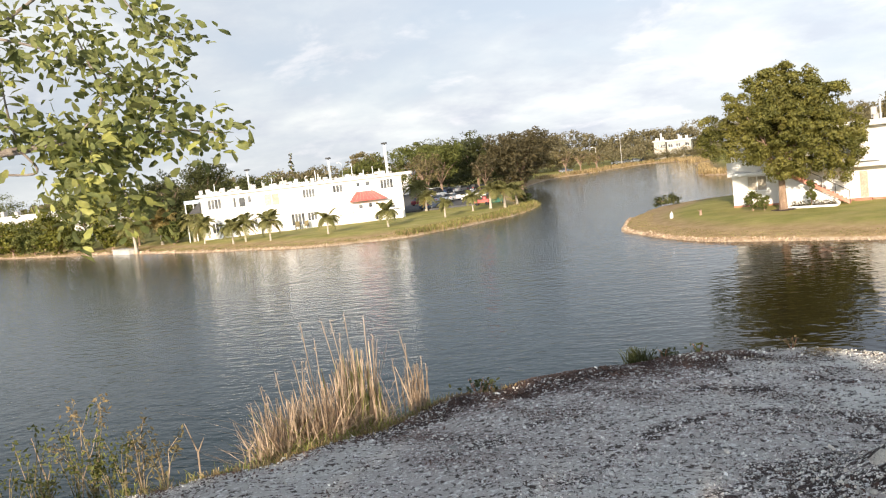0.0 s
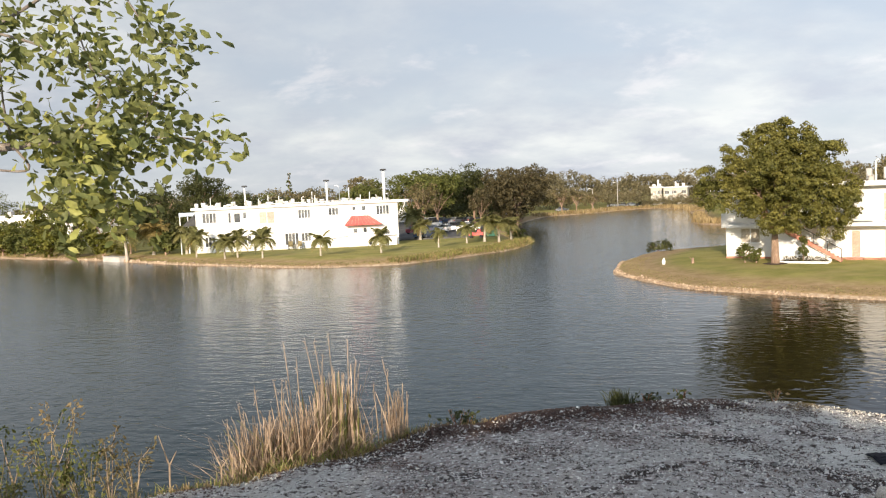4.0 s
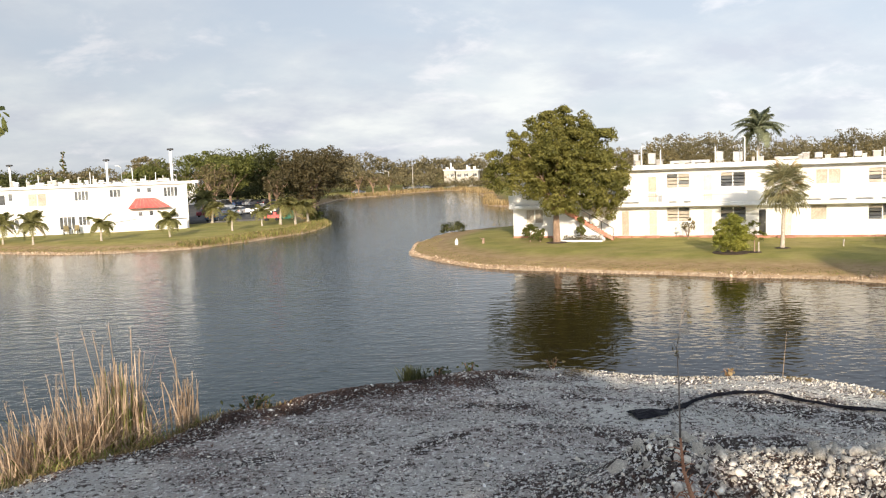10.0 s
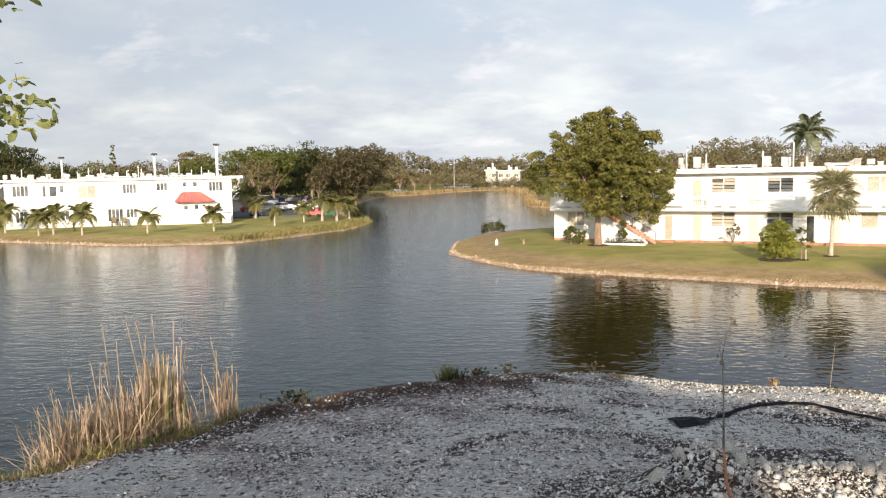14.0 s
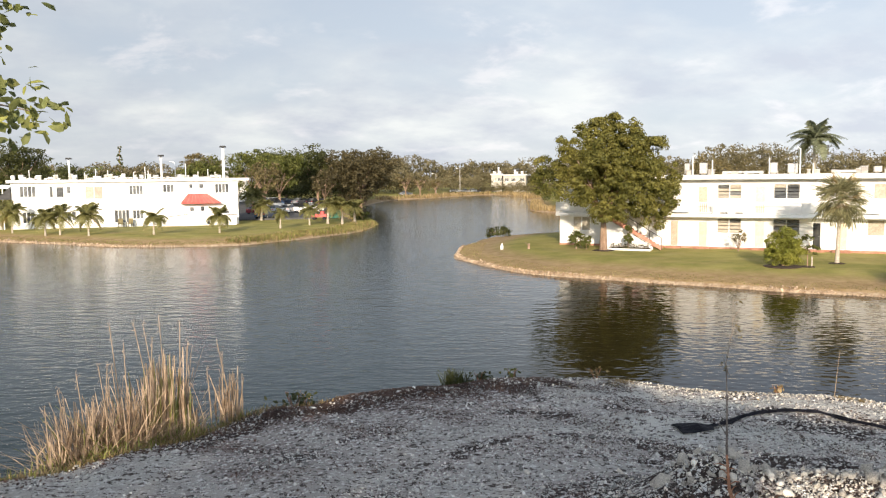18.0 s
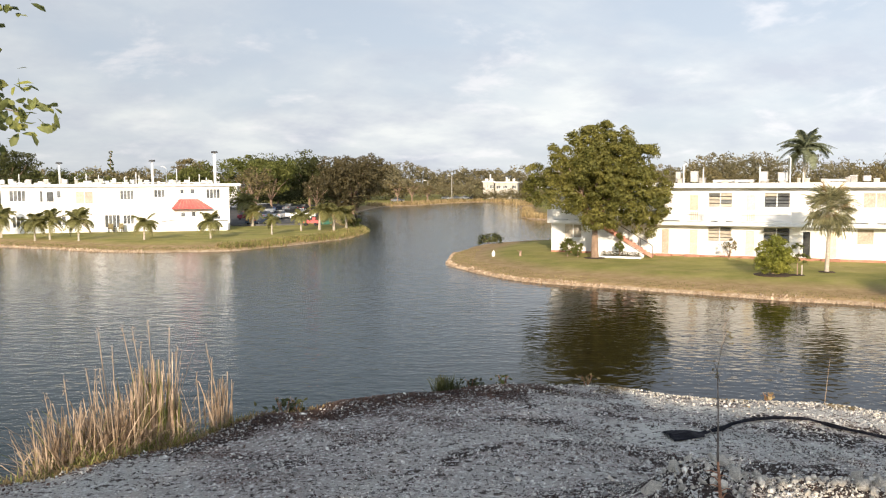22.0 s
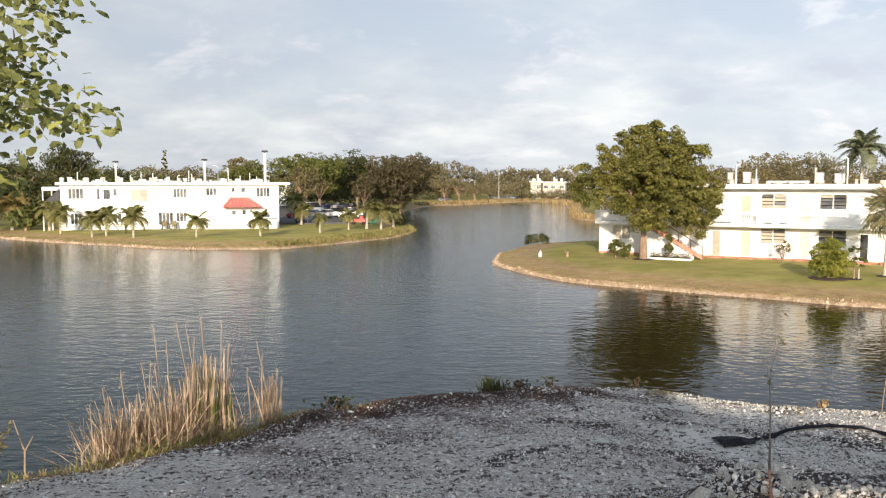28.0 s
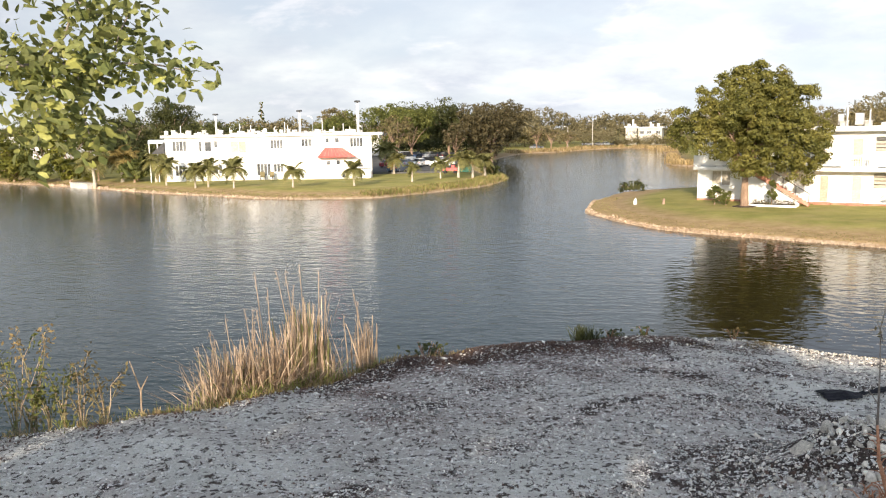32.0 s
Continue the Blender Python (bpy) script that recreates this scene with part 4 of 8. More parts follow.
holes = [(a, b, 4.88, 6.10) for a, b, _ in up_win] + [(a, b, 5.0, 5.9) for a, b in up_small] + [(a, b, 3.73, 5.95) for a, b, _ in up_door]
holes += [(a, b, 2.05, 3.30) for a, b, _ in low_win] + [(a, b, 0.95, 3.05) for a, b, _ in low_door]
shell(block, R_LEN, R_DEPTH, G0, TOP, holes, out=0.95, roof_t=0.30)
for a, b, k in up_win:
    add_window(block, a, b, 4.88, 6.10, k, pale=0.85 if a != 17.8 else 0.2)
for a, b in up_small:
    add_window(block, a, b, 5.0, 5.9, "blind")
for a, b, k in low_win:
    add_window(block, a, b, 2.05, 3.30, k, pale=0.8 if a < 16 else 0.15)
for a, b, k in up_door:
    add_door(block, a, b, 3.73, 5.95, M[k])
for a, b, k in low_door:
    add_door(block, a, b, 0.95, 3.05, M[k])
part("gallery_floor", Shape().box(0, R_LEN, -1.25, -0.004, SLAB, SLAB + 0.28, 0.01), M["trim"], block)
# gallery parapet: solid lengths, with open stretches of pickets
open_at = [(12.0, 13.3), (16.2, 19.9), (31.2, 32.6), (33.2, 34.0), (42.4, 44.4), (53.6, 55.2)]
edge = 0.0
gaps = open_at + [(R_LEN, R_LEN)]
for a, b in gaps:
    if a - edge > 0.05:
        wall_ = part("parapet", Shape().box(edge, a, -1.25, -1.13, SLAB + 0.42, 4.62, 0.01), M["stucco"], block)
        count_ = max(2, round((a - edge) / 1.9) + 1)
        for k in range(count_):
            x = edge + 0.3 + (a - edge - 0.6) * k / (count_ - 1)
            part("pier", Shape().box(x - 0.28, x + 0.28, -1.24, -1.14, SLAB + 0.283, SLAB + 0.417), M["stucco"], wall_)
    if b > a:
        rail = part("railing", Shape().box(a, b, -1.22, -1.16, 4.56, 4.64), M["trim"], block)
        part("bottom_rail", Shape().box(a, b, -1.21, -1.17, SLAB + 0.34, SLAB + 0.40), M["trim"], rail)
        bar = None
        for k in range(int((b - a) / 0.16)):
            if bar is None:
                bar = Shape().box(-0.018, 0.018, -0.018, 0.018, 0, 4.555 - SLAB - 0.40).mesh("baluster", M["trim"])
            part("baluster", bar, None, rail, at=Matrix.Translation((a + 0.08 + k * 0.16, -1.19, SLAB + 0.402)))
    edge = b
part("base_course", Shape().box(0.0, R_LEN, -0.16, -0.004, 0.50, 0.90, 0.02), M["terracotta"], block)
for a, b, k in low_door:
    part("door_step", Shape().box(a - 0.25, b + 0.25, -0.75, -0.165, 0.60, 0.93, 0.02), M["terracotta"], block)

# outside stair, rising towards the end of the block
stair = thing("outside_stair", R_AT, "red-painted outside stair with a pale sloping side", "stair")
n_step = 16
x_low, x_high = 9.35, 4.6
for k in range(n_step):
    xa = x_low - (x_low - x_high) * k / n_step
    z = 0.75 + (SLAB + 0.28 - 0.75) * (k + 1) / n_step
    part("tread", Shape().box(xa - 0.33, xa, -2.45, -1.3, z - 0.05, z, 0.008), M["stair"], stair)
    part("riser", Shape().box(xa - 0.03, xa - 0.004, -2.44, -1.31, z - 0.19, z - 0.052), M["stair"], stair)
zt = SLAB + 0.28
for y, mat in ((-2.5, M["stair"]),):
    part("stringer", Shape().add([(x_low + 0.1, y, 0.72), (x_low + 0.1, y, 1.0), (x_high, y, zt + 0.12), (x_high, y, zt - 0.22)] + [(x_low + 0.1, y + 0.045, 0.72), (x_low + 0.1, y + 0.045, 1.0), (x_high, y + 0.045, zt + 0.12), (x_high, y + 0.045, zt - 0.22)],
                                 [(0, 3, 2, 1), (4, 5, 6, 7), (0, 1, 5, 4), (1, 2, 6, 5), (2, 3, 7, 6), (3, 0, 4, 7)]), mat, stair)
part("side_wall", Shape().add([(x_low - 0.6, -2.40, 0.7), (x_low - 0.6, -2.40, 0.95), (x_high, -2.40, zt - 0.3), (x_high, -2.40, 0.7), (x_low - 0.6, -2.3, 0.7), (x_low - 0.6, -2.3, 0.95), (x_high, -2.3, zt - 0.3), (x_high, -2.3, 0.7)],
                              [(0, 3, 2, 1), (4, 5, 6, 7), (0, 1, 5, 4), (1, 2, 6, 5), (2, 3, 7, 6), (3, 0, 4, 7)]), M["stucco"], stair, "pale sloping side wall")
part("handrail", Shape().tube([(x_low + 0.1, -2.47, 1.75), (x_high, -2.47, zt + 0.95)], 0.03, 8), M["dark"], stair)
for k in range(6):
    x = x_low + 0.1 - (x_low + 0.1 - x_high) * k / 5
    z = 0.85 + (zt - 0.85) * k / 5
    part("newel", Shape().tube([(x, -2.47, z - 0.1), (x, -2.47, z + 0.92)], 0.028, 8), M["dark"], stair)
bed = thing("planter_bed", R_AT @ Matrix.Translation((5.2, -3.9, 0.70)), "white-edged planting bed with dark mulch", "planter")
part("edging", Shape().box(0, 3.6, 0, 0.14, 0, 0.2, 0.02).box(0, 0.14, 0.145, 1.0, 0, 0.2, 0.02).box(3.46, 3.6, 0.145, 1.0, 0, 0.2, 0.02), M["trim"], bed)
part("mulch", Shape().box(0.145, 3.455, 0.145, 1.3, 0, 0.19, 0.05), M["soil"], bed)
rng = np.random.default_rng(51)
q = np.column_stack([rng.uniform(0.2, 3.4, 700), rng.uniform(0.25, 1.2, 700), 0.17 + 0.38 * rng.random(700) ** 1.3])
v, f = scatter(LEAF_V, LEAF_F, q, rng.uniform(0.07, 0.15, 700), facing(rng, rng.normal(size=(700, 3)) * 0.6 + (0, -0.3, 0.8)))
low_leaves = part("low_plants", np_mesh("low_plants", v, f, M["leaf_shade"]), None, bed, "low dark leafy plants")
low_leaves["kind"] = "stuff"


def on_roof(at, z, x, y):
    return at @ Matrix.Translation((x, y, z))


ZR = TOP + 0.30
for x, y, w, h in ((10.6, 3.0, 0.55, 1.15), (11.9, 3.4, 0.8, 1.2), (17.6, 3.0, 0.75, 1.1), (19.0, 4.5, 1.0, 1.0), (24.2, 5, 0.6, 0.55), (25.4, 6, 0.8, 0.6), (27.2, 5, 0.7, 0.45), (28.2, 4, 0.8, 0.55), (30.8, 4, 0.7, 0.75), (33.2, 3, 0.7, 0.75), (38.6, 5, 0.8, 0.5), (42.4, 5, 0.8, 0.75), (44.0, 6, 0.9, 0.7), (46.0, 5, 0.9, 0.7), (51.5, 4, 0.7, 0.7), (56.0, 4, 0.7, 0.7)):
    ac_unit(on_roof(R_AT, ZR, x, y), w * 0.78, h * 0.78)
for x, y, h, b in ((11.2, 2.0, 1.6, 0.25), (12.75, 2.5, 1.3, 0), (17.3, 2.2, 1.4, 0), (19.6, 3.0, 2.1, -0.25), (20.6, 2.5, 0.9, 0), (30.0, 3, 0.8, 0), (36.5, 4, 0.9, 0), (39, 3, 1.2, 0.2), (48, 3, 1.1, 0)):
    pipe(on_roof(R_AT, ZR, x, y), h, 0.055, b)
for x, y, l in ((13.4, 4.0, 2.2), (15.2, 3.5, 1.6), (22.3, 4, 2.0), (30.2, 5, 1.6), (35.2, 5, 4.5), (46.5, 5, 3.0)):
    duct(on_roof(R_AT, ZR, x, y), l)
rv = random.Random(88)
for k in range(30):
    roof_vent(on_roof(R_AT, ZR, 11.0 + 1.25 * k + rv.uniform(-0.5, 0.5), rv.uniform(1.5, 7.5)), rv.uniform(0.25, 0.6), rv.uniform(0.18, 0.6), k % 3 == 0)
hatch = thing("roof_hatch", on_roof(R_AT, ZR, 35.6, 3.2), "low rust-red roof curb", "roof hatch")
part("curb", Shape().box(0, 3.6, 0, 1.4, 0, 0.22, 0.04), M["terracotta"], hatch)
part("lid", Shape().box(-0.06, 3.66, -0.06, 1.46, 0.224, 0.28, 0.02), M["stair"], hatch)

# the block across the lake, with a red awning
LA, LB = Vector((-59.5, 102.5, 0)), Vector((-27.6, 111.0, 0))
LU = (LB - LA).normalized()
L_LEN = (LB - LA).length
L_AT = Matrix.Translation(LA) @ Matrix.Rotation(math.atan2(LU.y, LU.x), 4, "Z")
lake_block = thing("apartment_building", L_AT, "two-storey white apartment block by the water, with a red awning", "building")
L_X0 = 4.0
lw = [(5.0, 6.9, 4.88, 6.3, "sash"), (8.55, 8.95, 4.8, 6.25, "small"), (9.35, 10.25, 4.8, 6.15, "sash"), (10.6, 11.1, 5.3, 6.25, "small"), (12.85, 15.0, 4.5, 6.15, "blind"), (18.3, 20.0, 5.0, 6.25, "sash"), (22.55, 23.95, 5.25, 6.3, "sash"), (25.9, 26.4, 5.73, 6.35, "small"), (27.2, 27.8, 5.7, 6.38, "small"), (29.3, 31.1, 5.05, 6.34, "sash"),
      (16.3, 18.2, 1.3, 3.0, "sash"), (18.6, 19.95, 1.75, 2.95, "sash"), (25.9, 26.5, 2.58, 3.22, "small"), (27.3, 27.85, 2.6, 3.3, "small"), (29.95, 31.1, 2.2, 2.65, "small"), (10.0, 11.6, 1.7, 2.95, "sash"), (12.8, 14.0, 1.7, 2.95, "blind"), (5.2, 6.6, 1.5, 2.95, "sash")]
lholes = [(a - L_X0, b - L_X0, c, d) for a, b, c, d, _ in lw]
L_SET = Matrix.Translation((L_X0, 0, 0))
lake_block.matrix_basis = L_AT @ L_SET
shell(lake_block, L_LEN - L_X0 - 0.7, 10.0, 0.4, 6.75, lholes, out=0.4, roof_t=0.28, right_out=1.5)
for (a, b, c, d), (_, _, _, _, k) in zip(lholes, lw):
    add_window(lake_block, a, b, c, d, k, pale=0.06)
q = lambda x: x - L_X0
aw = part("awning", Shape().add([(q(24.75), -1.4, 3.7), (q(30.1), -1.4, 3.7), (q(30.1), -0.003, 3.7), (q(24.75), -0.003, 3.7), (q(25.75), -0.25, 5.0), (q(28.2), -0.25, 5.0), (q(28.2), -0.003, 5.0), (q(25.75), -0.003, 5.0)],
                                [(3, 2, 1, 0), (4, 5, 6, 7), (0, 1, 5, 4), (1, 2, 6, 5), (3, 0, 4, 7)]), M["red"], lake_block, "red hipped awning")
for k in range(9):
    part("rib", Shape().tube([(q(24.75) + 0.3 + k * 0.59, -1.37, 3.75), (q(25.75) + 0.1 + k * 0.28, -0.27, 4.98)], 0.03, 5), M["stair"], aw)
part("low_wall", Shape().add([(q(22.2), -1.8, 0.3), (q(32), -1.8, 0.3), (q(32), -1.8, 2.05), (q(26), -1.8, 2.1), (q(22.2), -1.8, 1.75), (q(22.2), -1.6, 0.3), (q(32), -1.6, 0.3), (q(32), -1.6, 2.05), (q(26), -1.6, 2.1), (q(22.2), -1.6, 1.75)],
                             [(0, 1, 2, 3, 4), (9, 8, 7, 6, 5), (4, 3, 8, 9), (3, 2, 7, 8), (1, 6, 7, 2), (0, 4, 9, 5)]), M["stucco"], lake_block, "low white terrace wall")
part("handrail", Shape().tube([(q(22.6), -1.85, 1.95), (q(25.7), -1.85, 2.3)], 0.035, 6), M["dark"], lake_block)
part("wall_cap", Shape().box(q(29.5), q(32.1), -1.9, -1.5, 2.06, 2.14), M["dark"], lake_block)
part("wall_lamp", Shape().box(q(28.2), q(28.5), -1.95, -1.805, 0.9, 1.35, 0.03), M["dark"], lake_block)
part("side_awning", Shape().add([(-1.7, -0.2, 4.7), (-0.003, -0.2, 6.25), (-0.003, 3, 6.25), (-1.7, 3, 4.7), (-1.7, -0.2, 4.6), (-0.003, -0.2, 4.6), (-0.003, 3, 4.6), (-1.7, 3, 4.6)], [(0, 1, 2, 3), (0, 4, 5, 1), (3, 2, 6, 7), (0, 3, 7, 4), (4, 7, 6, 5)]), M["dark"], lake_block, "dark sloping side awning")
part("side_roof", Shape().box(-2.3, -0.004, 0.3, 4.0, 6.0, 6.5, 0.03), M["pale_blue"], lake_block, "pale blue flat porch roof")
for x in (-2.2, -1.1):
    part("porch_post", Shape().box(x - 0.06, x + 0.06, 0.4, 0.52, 0.4, 5.997), M["trim"], lake_block)
LZ = 7.03
LR = L_AT
for x, h, r in ((30.5, 4.1, 0.17), (22.4, 2.9, 0.13), (10.0, 2.7, 0.11)):
    chimney(on_roof(LR, LZ, x, 0.8 if x > 12 else 6.0), h, r)
for x, y, h, b in ((20.0, 4, 1.7, 0), (13.5, 5, 1.5, 0), (25.4, 3, 2.1, 0), (23.9, 5, 2.2, -0.7), (15.2, 4, 1.3, 0), (5.6, 3, 1.4, 0), (28.3, 6, 1.4, 0), (12.4, 3, 1.0, 0), (20.4, 4, 1.2, 0), (18.6, 3, 0.9, 0.3), (27.0, 4, 1.0, 0), (29.3, 4, 0.9, 0)):
    pipe(on_roof(LR, LZ, x, y), h, 0.06, b)
for x, y, w, h in ((17.2, 4, 0.7, 1.1), (11.0, 4, 0.9, 0.9), (6.2, 5, 0.9, 0.7), (4.2, 5, 0.9, 1.0), (21.3, 5, 1.1, 0.7), (26.6, 5, 0.9, 0.7), (13.7, 5, 1.4, 0.6), (8.0, 4, 0.8, 0.5), (28.9, 4, 0.9, 0.6), (24.4, 6, 1.0, 0.8), (15.9, 6, 1.2, 0.6), (19.4, 5, 0.8, 0.8), (10.2, 6, 0.7, 1.2), (3.4, 4, 0.7, 0.9), (29.8, 5, 0.9, 0.6)):
    ac_unit(on_roof(LR, LZ, x, y), w * 0.7, h * 0.6, True)
for x, y, l in ((12.8, 2.5, 3.0), (20.6, 2.2, 3.4), (24.2, 2.6, 4.0), (7.4, 3, 2.0), (16.2, 3, 3), (27.6, 2.4, 2.6), (4.6, 2.5, 1.8)):
    duct(on_roof(LR, LZ, x, y), l, 0.2)

for k in range(24):
    roof_vent(on_roof(LR, LZ, 4.6 + 1.12 * k + rv.uniform(-0.4, 0.4), rv.uniform(1.2, 8.0)), rv.uniform(0.25, 0.6), rv.uniform(0.2, 0.8), k % 2 == 0)


def patio_chair(x, turn):
    c = thing("patio_chair", L_AT @ Matrix.Translation((x, -1.1, on_land(*(L_AT @ Vector((x, -1.1, 0))).xy))) @ Matrix.Rotation(turn, 4, "Z"), "brown wooden patio chair beside the white block", "chair", "patio chairs")
    part("seat", Shape().box(-0.3, 0.3, -0.3, 0.3, 0.42, 0.47, 0.01), M["weed_stem"], c)
    part("backrest", Shape().box(-0.3, 0.3, 0.26, 0.31, 0.475, 1.15, 0.01), M["weed_stem"], c)
    for sx in (-1, 1):
        part("armrest", Shape().box(sx * 0.33 - 0.04, sx * 0.33 + 0.04, -0.3, 0.28, 0.66, 0.70, 0.01), M["weed_stem"], c)
        for sy in (-1, 1):
            part("leg", Shape().box(sx * 0.33 - 0.03, sx * 0.33 + 0.03, sy * 0.27 - 0.03, sy * 0.27 + 0.03, -0.05, 0.655), M["dark"], c)


patio_chair(17.2, 0.3)
patio_chair(18.3, -0.4)


def plain_block(x0, y0, x1, y1, depth, z0, z1, label, windows=4, storeys=2, seed=0, flues=2, wall="stucco"):
    """A white block far off, with its windows, roof and flues."""
    r = random.Random(seed)
    a, b = Vector((x0, y0, 0)), Vector((x1, y1, 0))
    u = (b - a).normalized()
    n = (b - a).length
    at = Matrix.Translation(a) @ Matrix.Rotation(math.atan2(u.y, u.x), 4, "Z")
    h = thing("apartment_building", at, label, "building")
    hs = []
    for s in range(storeys):
        base = z0 + (z1 - z0) * s / storeys
        for k in range(windows):
            c = n * (k + 0.5) / windows + r.uniform(-0.4, 0.4)
            hs.append((c - 0.8, c + 0.8, base + 1.0, base + 2.2))
    shell(h, n, depth, z0, z1, hs, wall, out=0.4, roof_t=0.3)
    for q in hs:
        add_window(h, *q, r.choice(("sash", "louvre", "blind")))
    for k in range(flues):
        chimney(on_roof(at, z1 + 0.3, n * (k + 0.5) / max(flues, 1) + r.uniform(-1, 1), 2), r.uniform(1.6, 2.8), 0.28)
    for k in range(3):
        ac_unit(on_roof(at, z1 + 0.3, n * r.uniform(0.1, 0.9), depth * 0.6), 1.0, r.uniform(0.7, 1.1))
    return h


plain_block(-137, 152, -117, 150, 9, 0.4, 7.0, "white block beyond the bank trees with a pale flat roof", 5, 2, 3, 0)
plain_block(-109, 141, -95, 135, 9, 0.4, 7.0, "white block half hidden behind bank trees", 3, 2, 4, 1)
plain_block(18.4, 306, 22.2, 305.5, 8, 0.4, 7.2, "small cream two-storey house at the end of the lake", 2, 2, 5, 1, "stucco_b")
plain_block(22.8, 303.5, 31.0, 302, 8, 0.4, 6.9, "cream two-storey house at the end of the lake", 3, 2, 6, 1, "stucco_b")
plain_block(40, 226, 54, 222, 8, 0.4, 6.0, "low white house behind the inlet", 3, 2, 7, 1)
plain_block(-75, 215, -52, 212, 9, 0.4, 6.6, "white block behind the car park", 5, 2, 8, 2)
# ---- trees, palms and shrubs ----
def crown_mesh(name, lobes, count, leaf, mat, seed, hollow=0.55, sag=0.25, cluster=34, jitter=0.6):
    """Leaves in clumps on and inside uneven lobes (x, y, z, rx, rz)."""
    rng = np.random.default_rng(seed)
    L = np.array(lobes, float)
    weight = L[:, 3] * L[:, 3] + L[:, 3] * L[:, 4]
    k = max(4, count // cluster)
    which = rng.choice(len(L), k, p=weight / weight.sum())
    d = rng.normal(size=(k, 3))
    d[:, 2] += 0.25
    d /= np.linalg.norm(d, axis=1, keepdims=True)
    r = hollow + (1.03 - hollow) * rng.random(k) ** 0.55
    r *= 1 + 0.10 * np.sin(d[:, 0] * 9 + which) * np.cos(d[:, 2] * 8 + 2 * which)
    c = L[which, :3] + d * r[:, None] * L[which][:, [3, 3, 4]]
    own = rng.integers(0, k, count)
    spread = np.minimum(L[which[own], 3] * 0.16, leaf * 2.2)[:, None]
    p = c[own] + rng.normal(size=(count, 3)) * spread * (1, 1, 0.7)
    p[:, 2] -= sag * leaf * rng.random(count)
    nrm = d[own] * 0.9 + rng.normal(size=(count, 3)) * jitter + (0, 0, 0.35)
    s = leaf * rng.uniform(0.6, 1.3, count)
    v, f = scatter(LEAF_V, LEAF_F, p, s, facing(rng, nrm))
    return np_mesh(name, v, f, mat)


def clump_crown(name, lobes, clump, per, leaf, mat, seed, dense=1.0):
    """Leaves as shells round many small clumps that sit on uneven lobes (x, y, z, rx, rz), so that each clump has a lit and a shaded side."""
    rng = np.random.default_rng(seed)
    at, size = [], []
    for x, y, z, rx, rz in lobes:
        n = max(3, int(dense * 2.6 * (rx * rx + rx * rz) / (clump * clump)))
        d = rng.normal(size=(n, 3))
        d /= np.linalg.norm(d, axis=1, keepdims=True)
        r = np.where(rng.random(n) < 0.25, rng.uniform(0.3, 0.8, n), rng.uniform(0.78, 1.04, n))
        at.append(np.array((x, y, z)) + d * r[:, None] * (rx, rx, rz))
        size.append(clump * rng.uniform(0.55, 1.25, n))
    at, size = np.concatenate(at), np.concatenate(size)
    own = np.repeat(np.arange(len(at)), per)
    d = rng.normal(size=(len(own), 3)) + (0, 0, 0.25)
    d /= np.linalg.norm(d, axis=1, keepdims=True)
    p = at[own] + d * (size[own] * rng.uniform(0.55, 1.08, len(own)))[:, None] * (1, 1, 0.72)
    nrm = d + rng.normal(size=d.shape) * 0.42
    v, f = scatter(LEAF_V, LEAF_F, p, leaf * rng.uniform(0.6, 1.3, len(own)), facing(rng, nrm))
    return np_mesh(name, v, f, mat)


def limbs(top, spread, r0, seed, n=6, fork=0.4, lean=(0, 0)):
    """A tapered trunk that forks into limbs; top is the height of the limb ends."""
    r = random.Random(seed)
    trunk = Shape()
    zf = top * fork
    pts = [(0, 0, -0.25), (lean[0] * 0.2, lean[1] * 0.2, zf * 0.35), (lean[0] * 0.6, lean[1] * 0.6, zf * 0.75), (lean[0], lean[1], zf)]
    trunk.tube([(0, 0, -0.3), (0, 0, 0.12)], [r0 * 1.7, r0 * 1.15], 10)
    trunk.tube(pts, [r0 * 1.2, r0, r0 * 0.85, r0 * 0.75], 10)
    for k in range(n):
        a = 2 * math.pi * (k + r.uniform(-0.3, 0.3)) / n
        q = spread * r.uniform(0.55, 0.95)
        e = (lean[0] + math.cos(a) * q, lean[1] + math.sin(a) * q, top * r.uniform(0.72, 1.0))
        m = (lean[0] + math.cos(a) * q * 0.45, lean[1] + math.sin(a) * q * 0.45, zf + (e[2] - zf) * 0.55)
        trunk.tube([(lean[0], lean[1], zf * 0.93), m, e], [r0 * 0.5, r0 * 0.3, r0 * 0.08], 7)
        for j in range(2):
            b = a + r.uniform(-0.9, 0.9)
            trunk.tube([m, (m[0] + math.cos(b) * q * 0.4, m[1] + math.sin(b) * q * 0.4, m[2] + top * r.uniform(0.08, 0.2))], [r0 * 0.22, r0 * 0.05], 5)
    return trunk


def tree(x, y, lobes, count, leaf, mat, label, r0=0.25, seed=0, top=None, spread=None, fork=0.4, name="tree", group="", z=None, n=6, hollow=0.55, clump=None):
    t = thing(name, Matrix.Translation((x, y, on_land(x, y) if z is None else z)), label, "tree" if name == "tree" else name.replace("_", " "), group)
    L = np.array(lobes)
    top = top or float((L[:, 2]).max())
    spread = spread or float(np.abs(L[:, 0]).max() + L[:, 3].mean() * 0.5)
    part("trunk", limbs(top, spread, r0, seed, n, fork), M["bark"], t, smooth=True)
    crown = crown_mesh("crown", lobes, count, leaf, M[mat], seed, hollow) if clump is None else clump_crown("crown", lobes, clump[0], clump[1], leaf, M[mat], seed, clump[2])
    part("crown", crown, None, t)
    return t


